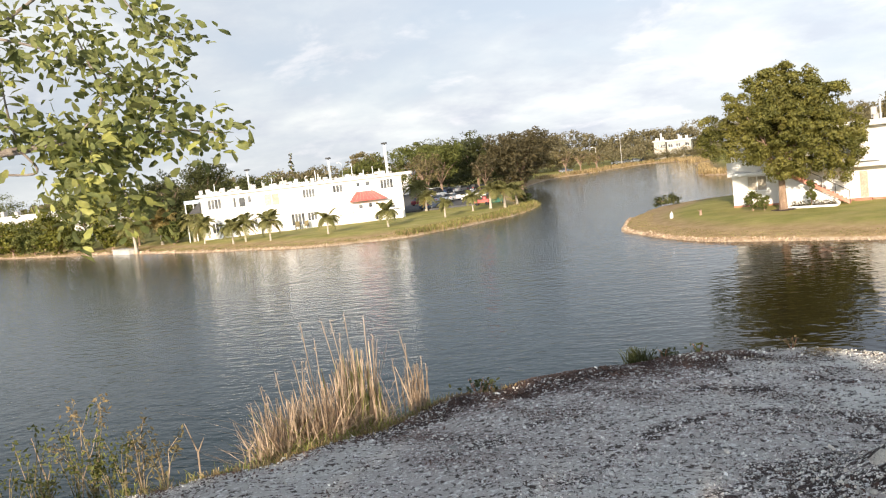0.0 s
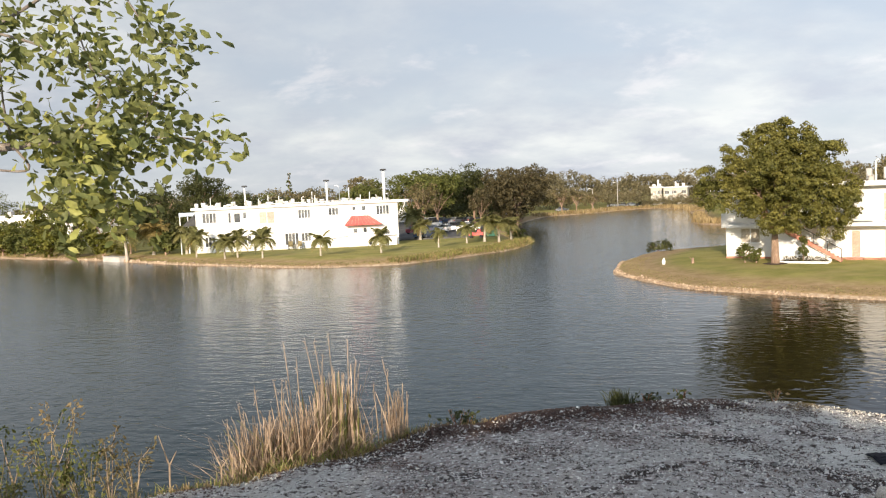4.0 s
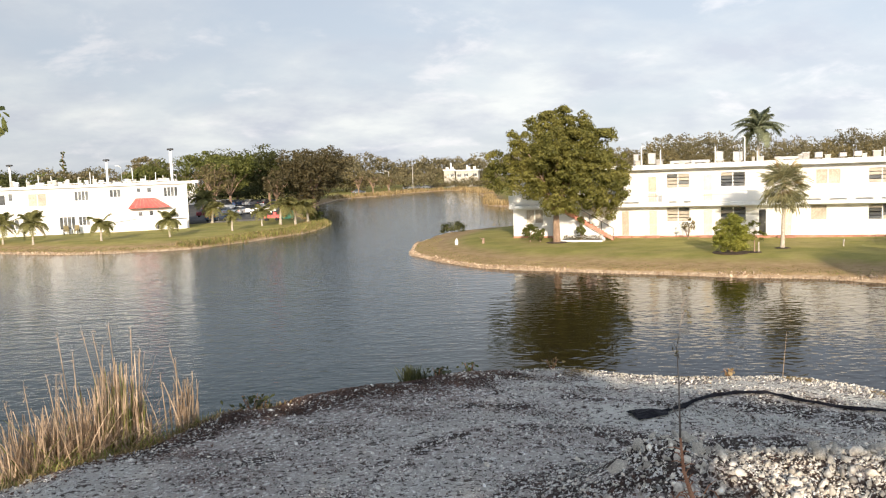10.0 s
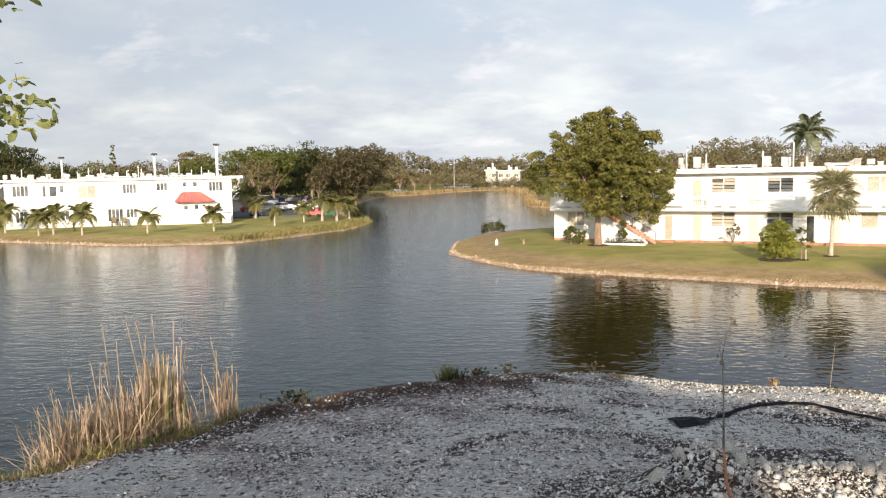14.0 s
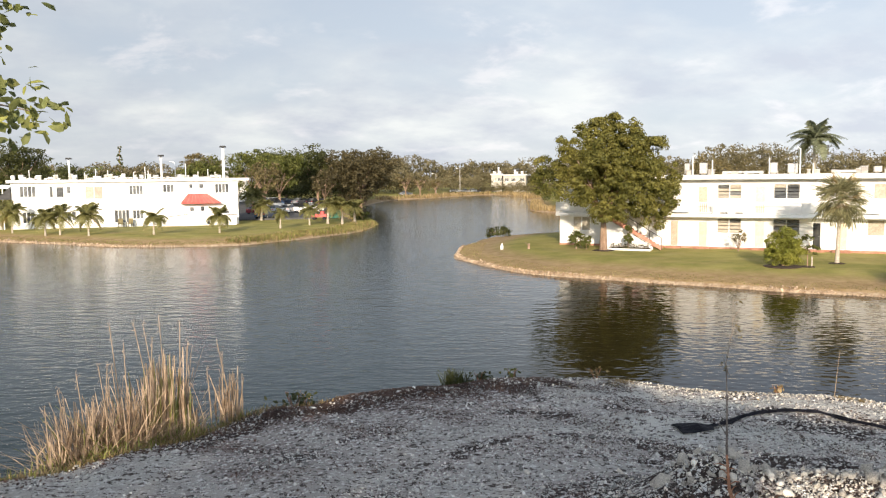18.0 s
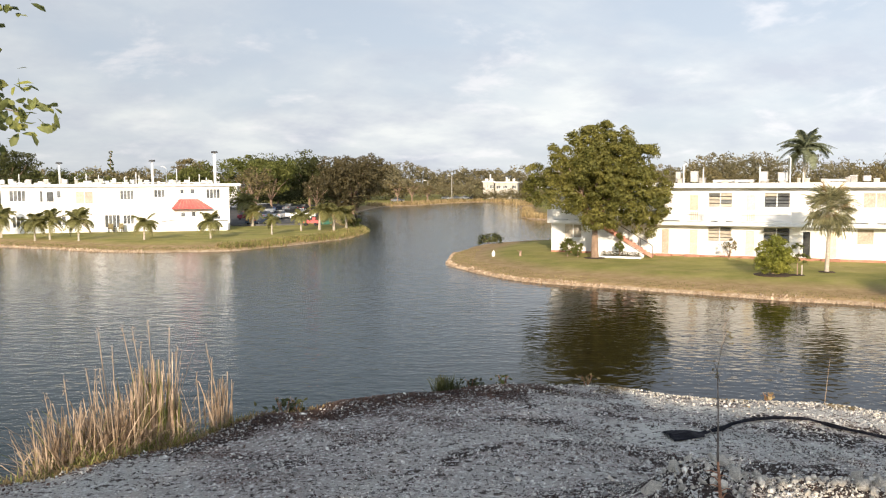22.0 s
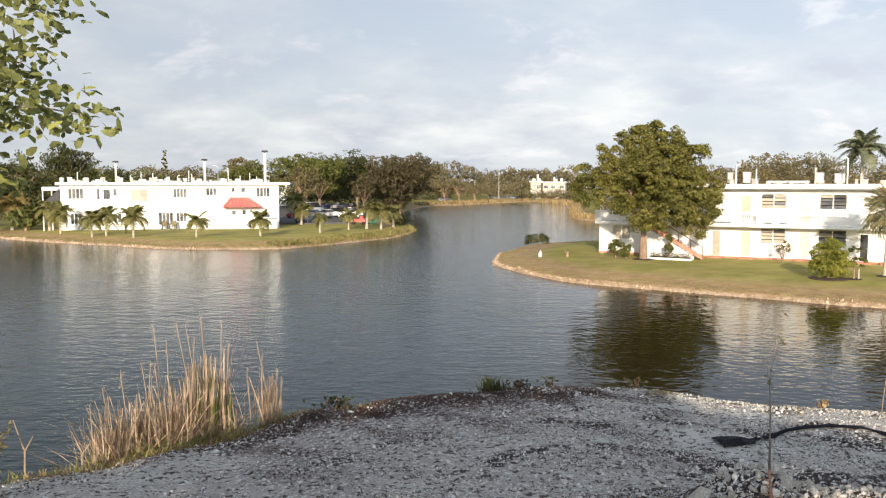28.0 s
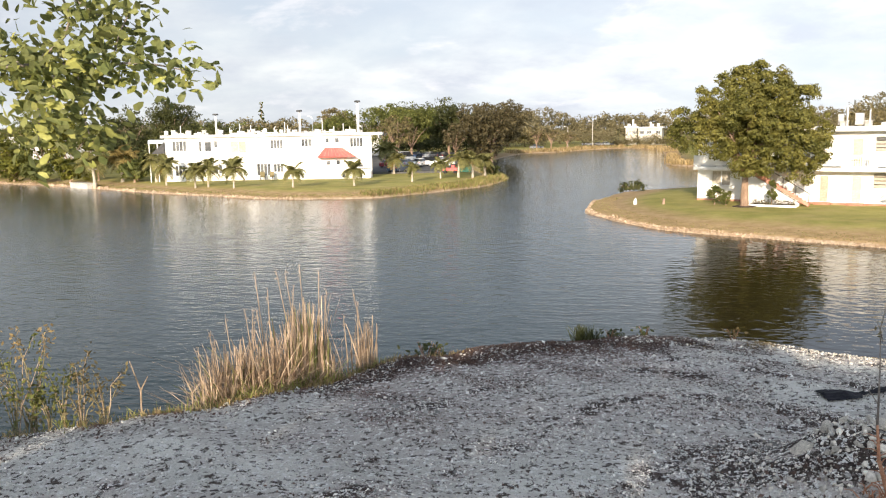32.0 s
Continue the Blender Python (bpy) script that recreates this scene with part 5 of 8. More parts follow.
def round_lobes(r, w, h, base, n=9, flat=0.8):
    """Lobes of a broad crown w wide, from base to h high."""
    out = [(0, 0, (base + h) / 2, w * 0.34, (h - base) * 0.42)]
    for k in range(n):
        a = 2 * math.pi * k / n + r.uniform(-0.4, 0.4)
        q = w * r.uniform(0.2, 0.36)
        s = w * r.uniform(0.14, 0.24)
        out.append((math.cos(a) * q, math.sin(a) * q, base + (h - base) * r.uniform(0.3, 0.82), s, s * flat))
    return out


# the big tree in front of the block
BIG = [(0.9, 0.8, 6.8, 2.6, 2.6), (0.5, 0, 9.9, 1.25, 1.05), (-1.1, 0, 9.6, 1.15, 1.1), (2.2, 0, 9.1, 1.2, 1.1), (-2.4, 0, 8.3, 1.2, 1.15), (3.8, 0, 8.0, 1.35, 1.3), (4.7, 0, 6.3, 1.3, 1.5), (5.0, -0.3, 4.4, 1.05, 1.3), (4.2, -0.6, 3.3, 0.85, 0.85), (-3.0, -0.3, 6.8, 1.05, 1.15), (-2.5, -0.5, 5.0, 1.15, 1.15), (-4.6, 1.5, 7.0, 0.9, 0.8), (-5.1, 1.5, 5.8, 0.75, 0.9), (-3.9, 1.0, 5.9, 0.8, 0.8), (-4.6, 1.2, 4.9, 0.55, 0.5),
       (-1.3, -1.8, 4.1, 1.1, 0.9), (0.2, -2.4, 5.1, 1.05, 0.8), (1.6, -2.4, 4.2, 1.15, 1.0), (2.9, -1.4, 3.3, 1.0, 0.95), (0, 2, 6.5, 2.3, 2.2), (0.4, -2.8, 7.0, 1.2, 1.0), (2.8, -2.3, 6.3, 1.2, 1.15), (-1.5, -2.3, 7.3, 1.1, 1.05), (1.7, -1.8, 8.4, 1.0, 0.9), (-0.5, -1.9, 8.6, 0.95, 0.85), (3.7, -1.7, 4.9, 0.95, 0.9), (-2.0, -1.7, 6.0, 0.85, 0.8), (5.5, 0.4, 5.4, 0.6, 0.7), (-0.9, 0, 10.7, 0.55, 0.5), (0.6, 0, 10.8, 0.6, 0.5), (3.2, 0, 9.2, 0.6, 0.6), (2.4, 0, 10.1, 0.5, 0.5), (-3.4, 0, 9.0, 0.5, 0.5), (1.0, -2.9, 5.9, 0.9, 0.7), (0.9, -1.8, 2.9, 0.6, 0.7), (-0.7, -2.0, 3.2, 0.75, 0.7), (0.3, -2.1, 3.6, 0.7, 0.6), (4.3, -0.6, 2.4, 0.4, 0.5)]
tree(13.2, 66.1, BIG, 0, 0.21, "leaf_big", "broad leafy tree with a reddish forked trunk on the lawn", 0.3, 11, top=7.4, spread=3.4, fork=0.34, z=0.72, n=8, clump=(0.52, 115, 0.88))
# spreading tree with layered boughs, at the bank
tree(36.6, 42.6, [(0, 0, 3.5, 3.0, 0.6), (-2.4, 0.5, 3.1, 1.8, 0.5), (2.6, 0, 3.4, 2.4, 0.6), (0.5, -1.5, 2.5, 2.3, 0.5), (-0.8, 0, 4.0, 1.8, 0.35), (1.6, 0.5, 4.1, 2.0, 0.4), (-1.8, -0.6, 1.5, 1.3, 0.6), (1.2, -0.8, 1.3, 1.8, 0.7), (3.6, -0.6, 2.0, 1.8, 0.7), (0.4, -0.8, 0.7, 1.6, 0.6), (5.4, 0, 2.7, 2.2, 0.8), (-2.9, -0.4, 2.2, 1.0, 0.4)],
     19000, 0.2, "leaf", "low spreading tree with layered boughs at the water's edge", 0.2, 12, top=3.4, spread=3.0, fork=0.25, z=0.6, n=9, hollow=0.8)
for k, (x, y, w, h) in enumerate(((38.4, 41.6, 3.0, 1.5), (41.0, 40.5, 3.4, 1.7), (44.5, 38.0, 4.0, 2.2))):
    tree(x, y, round_lobes(random.Random(k), w, h, 0.1, 7), 1500, 0.26, "leaf_mid", "dense green shrub at the water's edge", 0.06, 30 + k, name="shrub", group="bank shrubs", fork=0.15)
# shrubs on the lawn
tree(22.7, 53.4, [(0, 0, 1.35, 1.15, 1.1), (-0.5, 0, 0.75, 0.85, 0.7), (0.55, 0, 0.8, 0.85, 0.75), (0.1, 0, 2.1, 0.65, 0.55), (-0.15, -0.5, 1.0, 0.7, 0.7)], 0, 0.11, "leaf_bright", "rounded bright green shrub in a mulched ring on the lawn", 0.07, 13, name="shrub", top=1.8, spread=0.8, fork=0.15, clump=(0.27, 95, 0.85))
tree(24.1, 52.9, [(0, 0, 1.5, 0.5, 0.6), (0.3, 0, 1.1, 0.4, 0.4), (-0.2, 0, 1.9, 0.3, 0.3)], 420, 0.2, "leaf_mid", "thin young tree staked beside a shrub", 0.04, 14, name="sapling", top=1.7, spread=0.4, fork=0.5)
for x, y, w in ((22.7, 53.4, 1.25), (24.1, 52.9, 0.5), (27.0, 54.8, 0.55), (13.2, 66.1, 0.9)):
    m = thing("mulch_ring", Matrix.Translation((x, y, on_land(x, y) - 0.03)), "ring of dark mulch round a trunk on the lawn", "mulch", "mulch rings")
    part("mulch", Shape().tube([(0, 0, 0.0), (0, 0, 0.05), (0, 0, 0.085)], [w, w, w * 0.8], 20), M["soil"], m)
stake = thing("stake", Matrix.Translation((24.35, 52.8, on_land(24.35, 52.8) - 0.1)), "pale weathered wooden stake in the lawn", "stake", "stakes")
part("post", Shape().box(-0.04, 0.04, -0.04, 0.04, 0, 0.8, 0.01), M["bark_pale"], stake)
copy_thing(stake, Matrix.Translation((31.1, 54.3, on_land(31.1, 54.3) - 0.3)) @ Matrix.Rotation(0.1, 4, "Y"))
tree(23.6, 64.0, [(0, 0, 0.9, 0.8, 0.7), (0.4, 0, 1.4, 0.5, 0.5)], 260, 0.16, "leaf_brown", "sparse grey-brown bush by the wall", 0.04, 15, name="bush", top=1.5, spread=0.8, fork=0.1, n=10)
for k, (x, y, w, h) in enumerate(((11.2, 67.6, 1.5, 1.7), (15.2, 65.9, 0.9, 2.4), (12.0, 67.2, 1.0, 1.2))):
    tree(x, y, round_lobes(random.Random(k + 3), w, h, 0.1, 5), 2400, 0.13, "leaf_mid", "small green shrub by the tree", 0.05, 40 + k, name="shrub", fork=0.2)
tree(5.9, 88.6, [(0, 0, 0.7, 1.2, 0.6), (-0.7, 0, 0.5, 0.7, 0.5), (0.8, 0, 0.55, 0.7, 0.5)], 900, 0.26, "leaf_dark", "dark low bush at the water's edge", 0.06, 16, name="bush", top=0.9, spread=1.2, fork=0.15)


def frond_mesh(name, length, width, droop, mat, n=16, rise=0.5, seed=0):
    """An arching feather frond: a rib with narrow leaflets down both sides."""
    r = random.Random(seed)
    s = Shape()
    pts = []
    for k in range(9):
        u = k / 8
        pts.append(Vector((length * (u - 0.12 * u * u), 0, length * (rise * u - droop * u * u))))
    s.tube(pts, [0.035 * (1 - 0.85 * k / 8) * max(0.6, length / 2) for k in range(9)], 4)
    for k in range(n):
        u = 0.12 + 0.86 * k / (n - 1)
        i = min(7, int(u * 8))
        p = pts[i].lerp(pts[i + 1], u * 8 - i)
        along = (pts[i + 1] - pts[i]).normalized()
        w = width * math.sin(math.pi * (0.12 + 0.82 * u)) ** 0.7 * r.uniform(0.85, 1.1)
        b = length * 0.028
        for side in (-1, 1):
            tip = p + Vector((0, side * w * 0.85, -w * r.uniform(0.25, 0.6))) + along * w * 0.45
            mid = p + Vector((0, side * w * 0.5, -w * 0.08)) + along * w * 0.22
            s.add([p - along * b, p + along * b, mid + along * b * 0.8, tip, mid - along * b * 0.8], [(0, 1, 2, 3, 4)])
    return s.mesh(name, mat)


def palm(x, y, h, reach, fronds, label, trunk_r=0.12, mat="frond", bark="bark_pale", seed=0, lean=0.1, group="", dry=2, z=None, droop=0.75, swing=0.25, feather=0.42):
    r = random.Random(seed)
    t = thing("palm", Matrix.Translation((x, y, on_land(x, y) if z is None else z)), label, "palm", group)
    lx, ly = r.uniform(-lean, lean) * h, r.uniform(-lean, lean) * h * 0.5
    part("trunk", Shape().tube([(0, 0, -0.2), (0, 0, 0.15), (lx * 0.2, ly * 0.2, h * 0.4), (lx * 0.6, ly * 0.6, h * 0.75), (lx, ly, h)], [trunk_r * 1.7, trunk_r * 1.25, trunk_r, trunk_r * 0.9, trunk_r * 0.95], 9), M[bark], t, smooth=True)
    kinds = [frond_mesh("frond", reach * q, reach * feather, d, M[mat], 20, e, seed + i) for i, (q, d, e) in enumerate(((1.0, droop * 1.1, 0.75), (0.92, droop * 1.35, 0.5), (0.85, droop * 0.7, 1.05)))]
    dead = frond_mesh("frond", reach * 0.8, reach * 0.25, 0.55, M["frond_dry"], 12, -0.35, seed + 9)
    for k in range(fronds):
        a = 2.4 * k + r.uniform(-0.2, 0.2)
        part("frond", kinds[k % 3], None, t, at=Matrix.Translation((lx, ly, h)) @ Matrix.Rotation(a, 4, "Z") @ Matrix.Rotation(r.uniform(-swing, swing * 0.9), 4, "Y"))
    for k in range(dry):
        part("frond", dead, None, t, "yellowed hanging frond", at=Matrix.Translation((lx, ly, h - 0.05)) @ Matrix.Rotation(r.uniform(0, 6.28), 4, "Z"))
    return t


# young palms on the lawn across the lake
for k, (x, y, h, q) in enumerate(((-53.2, 98.8, 2.5, 2.1), (-46.9, 94.3, 2.2, 2.0), (-45.3, 94.6, 2.2, 2.0), (-41.0, 92.5, 2.3, 2.1), (-32.9, 90.9, 1.9, 1.8), (-26.0, 93.0, 1.9, 1.8), (-20.3, 99.7, 1.7, 1.3), (-17.8, 106.6, 1.9, 1.6))):
    palm(x, y, h, q * 1.02, 19, "young palm with a pale trunk on the lake lawn", 0.10, mat="frond_lawn", bark="bark_pale", seed=50 + k, group="lake lawn palms", lean=0.05, droop=0.8, swing=0.55, feather=0.36)
for k, (x, y, h, q) in enumerate(((-15.8, 109.5, 2.6, 2.2), (-14.0, 111, 2.5, 2.2), (-12.6, 114, 2.3, 2.0), (-30.0, 128, 3.4, 2.6), (-27.0, 119, 2.2, 2.0))):
    palm(x, y, h, q, 14, "bushy green palm by the car park", 0.16, mat="frond", seed=70 + k, group="car park palms")
palm(-64.0, 106.4, 3.6, 3.0, 16, "coconut palm with yellowed fronds near the shore", 0.2, mat="frond_dry", seed=81, dry=4)
palm(-65.4, 101.8, 3.4, 2.8, 16, "coconut palm with yellowed fronds at the shore", 0.2, seed=82, dry=4)
palm(-57.2, 103.6, 2.8, 2.4, 14, "young palm at the end of the white block", 0.17, seed=83)
# tall palm behind the block
palm(51.0, 110.8, 10.4, 4.0, 24, "tall slender palm with a dark feathery head", 0.2, mat="frond_hazy", seed=90, z=0.8, dry=0, lean=0.0, droop=0.85, swing=0.7, feather=0.27)


def fan_palm(x, y, h, seed=0):
    """A fan palm: round heads of split fans, the lower ones hanging."""
    r = random.Random(seed)
    t = thing("fan_palm", Matrix.Translation((x, y, on_land(x, y))), "fan palm with a pale trunk and drooping grey-green fans", "palm")
    part("trunk", Shape().tube([(0, 0, -0.2), (0, 0, 0.2), (0.05, 0, h * 0.5), (0.12, 0, h)], [0.2, 0.15, 0.125, 0.15], 10), M["bark_pale"], t, smooth=True)
    fan = Shape()
    fan.tube([(0, 0, 0), (0.5, 0, 0.08), (0.9, 0, 0.0)], [0.025, 0.02, 0.015], 4)
    for k in range(25):
        a = radians(-105 + 210 * k / 24)
        d = Vector((math.cos(a), math.sin(a), 0))
        n = Vector((-math.sin(a), math.cos(a), 0)) * 0.019
        o = Vector((0.9, 0, 0))
        q = 1.05 * r.uniform(0.7, 1.2)
        fan.add([o, o + d * q * 0.5 + n + Vector((0, 0, -0.02)), o + d * q * 0.85 + n * 0.5 + Vector((0, 0, -0.18 * q)), o + d * q * 1.0 + Vector((0, 0, -0.32 * q)), o + d * q * 0.85 - n * 0.5 + Vector((0, 0, -0.18 * q)), o + d * q * 0.5 - n + Vector((0, 0, -0.02))], [(0, 1, 2, 3, 4, 5)])
    me = fan.mesh("fan", M["fan"])
    old = fan.mesh("fan", M["verge"])
    for k in range(68):
        u = k / 67
        e = radians(86 - 150 * u + r.uniform(-18, 18))
        q = r.uniform(0.75, 1.15)
        part("fan", me if k % 9 else old, None, t, at=Matrix.Translation((0.12, 0, h + 0.1)) @ Matrix.Rotation(2.4 * k, 4, "Z") @ Matrix.Rotation(-e, 4, "Y") @ Matrix.Rotation(r.uniform(-0.6, 0.6), 4, "X") @ Matrix.Diagonal((q, q, q, 1)))
    return t


fan_palm(27.0, 54.8, 4.15, 21)

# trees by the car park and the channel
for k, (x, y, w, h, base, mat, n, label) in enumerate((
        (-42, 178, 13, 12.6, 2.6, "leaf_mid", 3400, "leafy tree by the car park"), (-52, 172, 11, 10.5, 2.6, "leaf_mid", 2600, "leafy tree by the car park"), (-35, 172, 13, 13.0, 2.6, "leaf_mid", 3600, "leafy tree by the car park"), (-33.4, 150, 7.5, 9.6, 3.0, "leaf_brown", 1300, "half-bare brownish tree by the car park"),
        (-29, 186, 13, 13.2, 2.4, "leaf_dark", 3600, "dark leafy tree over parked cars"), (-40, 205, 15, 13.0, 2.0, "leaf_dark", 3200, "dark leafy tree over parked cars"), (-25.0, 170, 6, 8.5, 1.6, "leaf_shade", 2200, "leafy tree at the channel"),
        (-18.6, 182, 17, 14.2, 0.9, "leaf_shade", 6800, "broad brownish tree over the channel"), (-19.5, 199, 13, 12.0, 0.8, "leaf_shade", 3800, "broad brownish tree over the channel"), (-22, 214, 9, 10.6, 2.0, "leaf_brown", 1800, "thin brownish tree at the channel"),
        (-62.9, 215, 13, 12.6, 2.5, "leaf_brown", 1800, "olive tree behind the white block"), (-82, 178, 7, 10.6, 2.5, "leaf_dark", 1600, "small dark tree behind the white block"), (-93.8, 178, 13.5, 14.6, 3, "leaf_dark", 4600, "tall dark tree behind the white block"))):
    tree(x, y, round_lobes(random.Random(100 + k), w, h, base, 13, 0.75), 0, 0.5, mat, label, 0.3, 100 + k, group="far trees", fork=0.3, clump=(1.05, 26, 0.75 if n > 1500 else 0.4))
# low growth along the channel bank
for k, (x, y, w, h) in enumerate(((-20.5, 168, 6, 3.2), (-20, 182, 7, 3.6), (-20.5, 200, 6, 3.0), (-14, 128, 2.0, 1.6), (-12.2, 121, 2.0, 1.4), (-19.5, 152, 4, 2.6))):
    tree(x, y, round_lobes(random.Random(130 + k), w, h, 0.1, 7), 900, 0.42, "leaf_shade" if k < 3 else "leaf_mid", "scrubby bush on the channel bank", 0.08, 130 + k, name="bush", group="bank bushes", fork=0.15)
# bank growth beyond the white block, thick shrubs and small trees
for k, (x, y, w, h, base, mat) in enumerate(((-70, 110, 8, 9.0, 0.4, "leaf_mid"), (-76, 112.5, 9, 10.8, 0.4, "leaf"), (-83, 116, 9, 9.5, 0.3, "leaf_mid"), (-91, 120, 9, 7.4, 0.2, "leaf"), (-98, 125, 10, 6.4, 0.2, "leaf_mid"), (-106, 129, 10, 5.8, 0.2, "leaf"), (-114, 134, 10, 5.4, 0.2, "leaf_mid"), (-122, 139, 11, 5.2, 0.2, "leaf"), (-132, 145, 11, 5.4, 0.2, "leaf_mid"), (-142, 150, 12, 6.2, 0.2, "leaf_mid"), (-155, 158, 14, 9.5, 0.3, "leaf_mid"), (-67, 114, 8, 11.5, 1.0, "leaf_dark"), (-87, 126, 9, 11.0, 1, "leaf_mid"), (-150, 176, 16, 12, 2, "leaf_mid"), (-126, 178, 18, 15.0, 3, "leaf_mid"),
                                                    (-73, 107.6, 5, 4.0, 0.1, "leaf"), (-80, 110.6, 6, 4.4, 0.1, "leaf_mid"), (-87, 114, 6, 4.2, 0.1, "leaf"), (-95, 118.4, 6, 3.8, 0.1, "leaf_mid"), (-103, 123, 7, 3.8, 0.1, "leaf"), (-112, 128.4, 7, 3.6, 0.1, "leaf_mid"), (-121, 133.6, 7, 3.4, 0.1, "leaf"), (-130, 139, 7, 3.4, 0.1, "leaf_mid"), (-61, 104.5, 4, 3.0, 0.1, "leaf_mid"), (-62.5, 108, 5, 5.0, 0.2, "leaf_dark"))):
    tree(x, y, round_lobes(random.Random(160 + k), w, h, base, 12, 0.85), 3400 if w < 12 else 3600, 0.46, mat, "thick green bank tree across the lake" if h > 6.5 else "thick green shrub on the far bank", 0.16, 160 + k, name="tree" if h > 6.5 else "shrub", group="bank growth", fork=0.25, hollow=0.45)


def woods(spots, label, seed, mat, leaf=1.1):
    """Distant woods as one mass of small clumps."""
    rng = random.Random(seed)
    lobes = []
    for x, y, w, h in spots:
        for _ in range(6):
            s = w * rng.uniform(0.25, 0.4)
            lobes.append((x + rng.uniform(-0.5, 0.5) * w, y + rng.uniform(-0.5, 0.5) * w, 0.8 + h * rng.uniform(0.25, 0.85), s, h * rng.uniform(0.16, 0.26)))
    me = clump_crown("woods", lobes, 1.45 if leaf > 0.7 else 0.8, 15, leaf * 0.72, M[mat], seed, 0.5 if leaf > 0.7 else 0.42)
    return tagged(new("woods", me), label, "woods", kind="stuff")


rw = random.Random(77)
# far woods, most of them with haze carried in the leaf colour
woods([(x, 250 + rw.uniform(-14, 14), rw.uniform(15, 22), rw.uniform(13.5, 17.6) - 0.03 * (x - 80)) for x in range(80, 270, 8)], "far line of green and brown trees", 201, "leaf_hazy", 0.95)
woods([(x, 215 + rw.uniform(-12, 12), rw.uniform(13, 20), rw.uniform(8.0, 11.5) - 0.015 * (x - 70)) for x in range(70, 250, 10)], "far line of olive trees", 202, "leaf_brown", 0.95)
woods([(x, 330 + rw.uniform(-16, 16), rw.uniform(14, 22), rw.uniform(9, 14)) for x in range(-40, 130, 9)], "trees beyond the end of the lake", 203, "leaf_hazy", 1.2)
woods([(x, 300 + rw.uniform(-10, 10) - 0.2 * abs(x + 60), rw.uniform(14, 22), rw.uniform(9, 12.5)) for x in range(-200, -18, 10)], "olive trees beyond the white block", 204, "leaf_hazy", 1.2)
woods([(x, 270 + rw.uniform(-10, 10) + 0.3 * (x + 200), rw.uniform(14, 22), rw.uniform(9, 13)) for x in range(-290, -120, 11)], "green trees beyond the far bank", 205, "leaf_mid", 1.1)
woods([(x, 165 + rw.uniform(-8, 8) + 0.25 * (x - 20), rw.uniform(6, 9), rw.uniform(3.5, 6.5)) for x in range(24, 70, 5)], "scrub and small trees behind the inlet", 206, "leaf_mid", 0.6)
# dark filler row that stands in for shade under the car park trees
woods([(x, 200 + rw.uniform(-4, 4), rw.uniform(5, 8), rw.uniform(4.5, 6.5)) for x in range(-66, -20, 4)], "dark leaf row put in as shade behind the parked cars", 213, "leaf_dark", 0.6)
woods([(x, 228 + rw.uniform(-8, 8), rw.uniform(12, 17), rw.uniform(6, 9.5)) for x in range(-110, -24, 7)], "dark trees behind the car park", 207, "leaf_dark", 0.9)
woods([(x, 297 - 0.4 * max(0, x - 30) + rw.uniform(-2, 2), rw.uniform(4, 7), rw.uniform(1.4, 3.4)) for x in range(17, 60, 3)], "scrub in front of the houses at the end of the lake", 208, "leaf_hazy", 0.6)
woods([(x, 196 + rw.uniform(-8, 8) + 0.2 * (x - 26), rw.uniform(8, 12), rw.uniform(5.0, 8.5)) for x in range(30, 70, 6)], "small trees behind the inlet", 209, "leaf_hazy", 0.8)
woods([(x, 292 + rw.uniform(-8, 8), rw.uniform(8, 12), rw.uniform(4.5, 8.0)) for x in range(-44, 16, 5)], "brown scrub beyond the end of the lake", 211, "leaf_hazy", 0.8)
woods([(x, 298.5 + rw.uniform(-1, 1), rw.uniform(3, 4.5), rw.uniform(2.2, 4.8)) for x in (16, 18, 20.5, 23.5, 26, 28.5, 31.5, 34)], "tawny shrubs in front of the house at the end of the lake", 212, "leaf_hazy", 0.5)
spire = thing("conifer", Matrix.Translation((-116, 290, 0.8)), "narrow tall conifer above the far roofs", "tree")
part("trunk", Shape().tube([(0, 0, -0.2), (0, 0, 18.5)], [0.3, 0.05], 7), M["bark"], spire)
part("crown", crown_mesh("crown", [(0.25 * (-1) ** k, 0, 3 + 1.25 * k, 1.75 - 0.10 * k, 1.1) for k in range(13)], 3400, 0.5, M["leaf_mid"], 210, jitter=0.35), None, spire)
for k, (x, y, h) in enumerate(((-7.5, 262, 6.5), (-2.5, 266, 6.0), (-12, 258, 7.0))):
    t = thing("bare_tree", Matrix.Translation((x, y, on_land(x, y))), "pale bare-branched tree at the end of the lake", "tree", "bare trees")
    part("trunk", limbs(h, 3.0, 0.22, 220 + k, 9, 0.26), M["bark"], t)
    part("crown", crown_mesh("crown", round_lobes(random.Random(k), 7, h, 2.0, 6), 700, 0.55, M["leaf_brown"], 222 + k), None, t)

# unseen growth added behind the viewer to shade mound and lawn across the water
def screen(x0, x1, h, seed, y=-6.0):
    """A length of unseen dense shrubs, its even top set to cast shade."""
    n = max(2, int((x1 - x0) / 0.28))
    mid = (x0 + x1) / 2
    lobes = [((x0 + (x1 - x0) * (k + 0.5) / n) - mid, 0.15 * (-1) ** k, h * q - 0.08, 0.42, h * 0.26) for k in range(n) for q in (0.25, 0.5, 0.74)]
    tree(mid, y, lobes, 1700 * n, 0.3, "leaf_mid", "unseen dense shrub on the top of the mound, set to shade it", 0.07, seed, name="shrub", group="mound shrubs", top=h * 0.8, spread=(x1 - x0) * 0.4, fork=0.15, z=on_mound(mid, y) - 0.05, hollow=0.1)


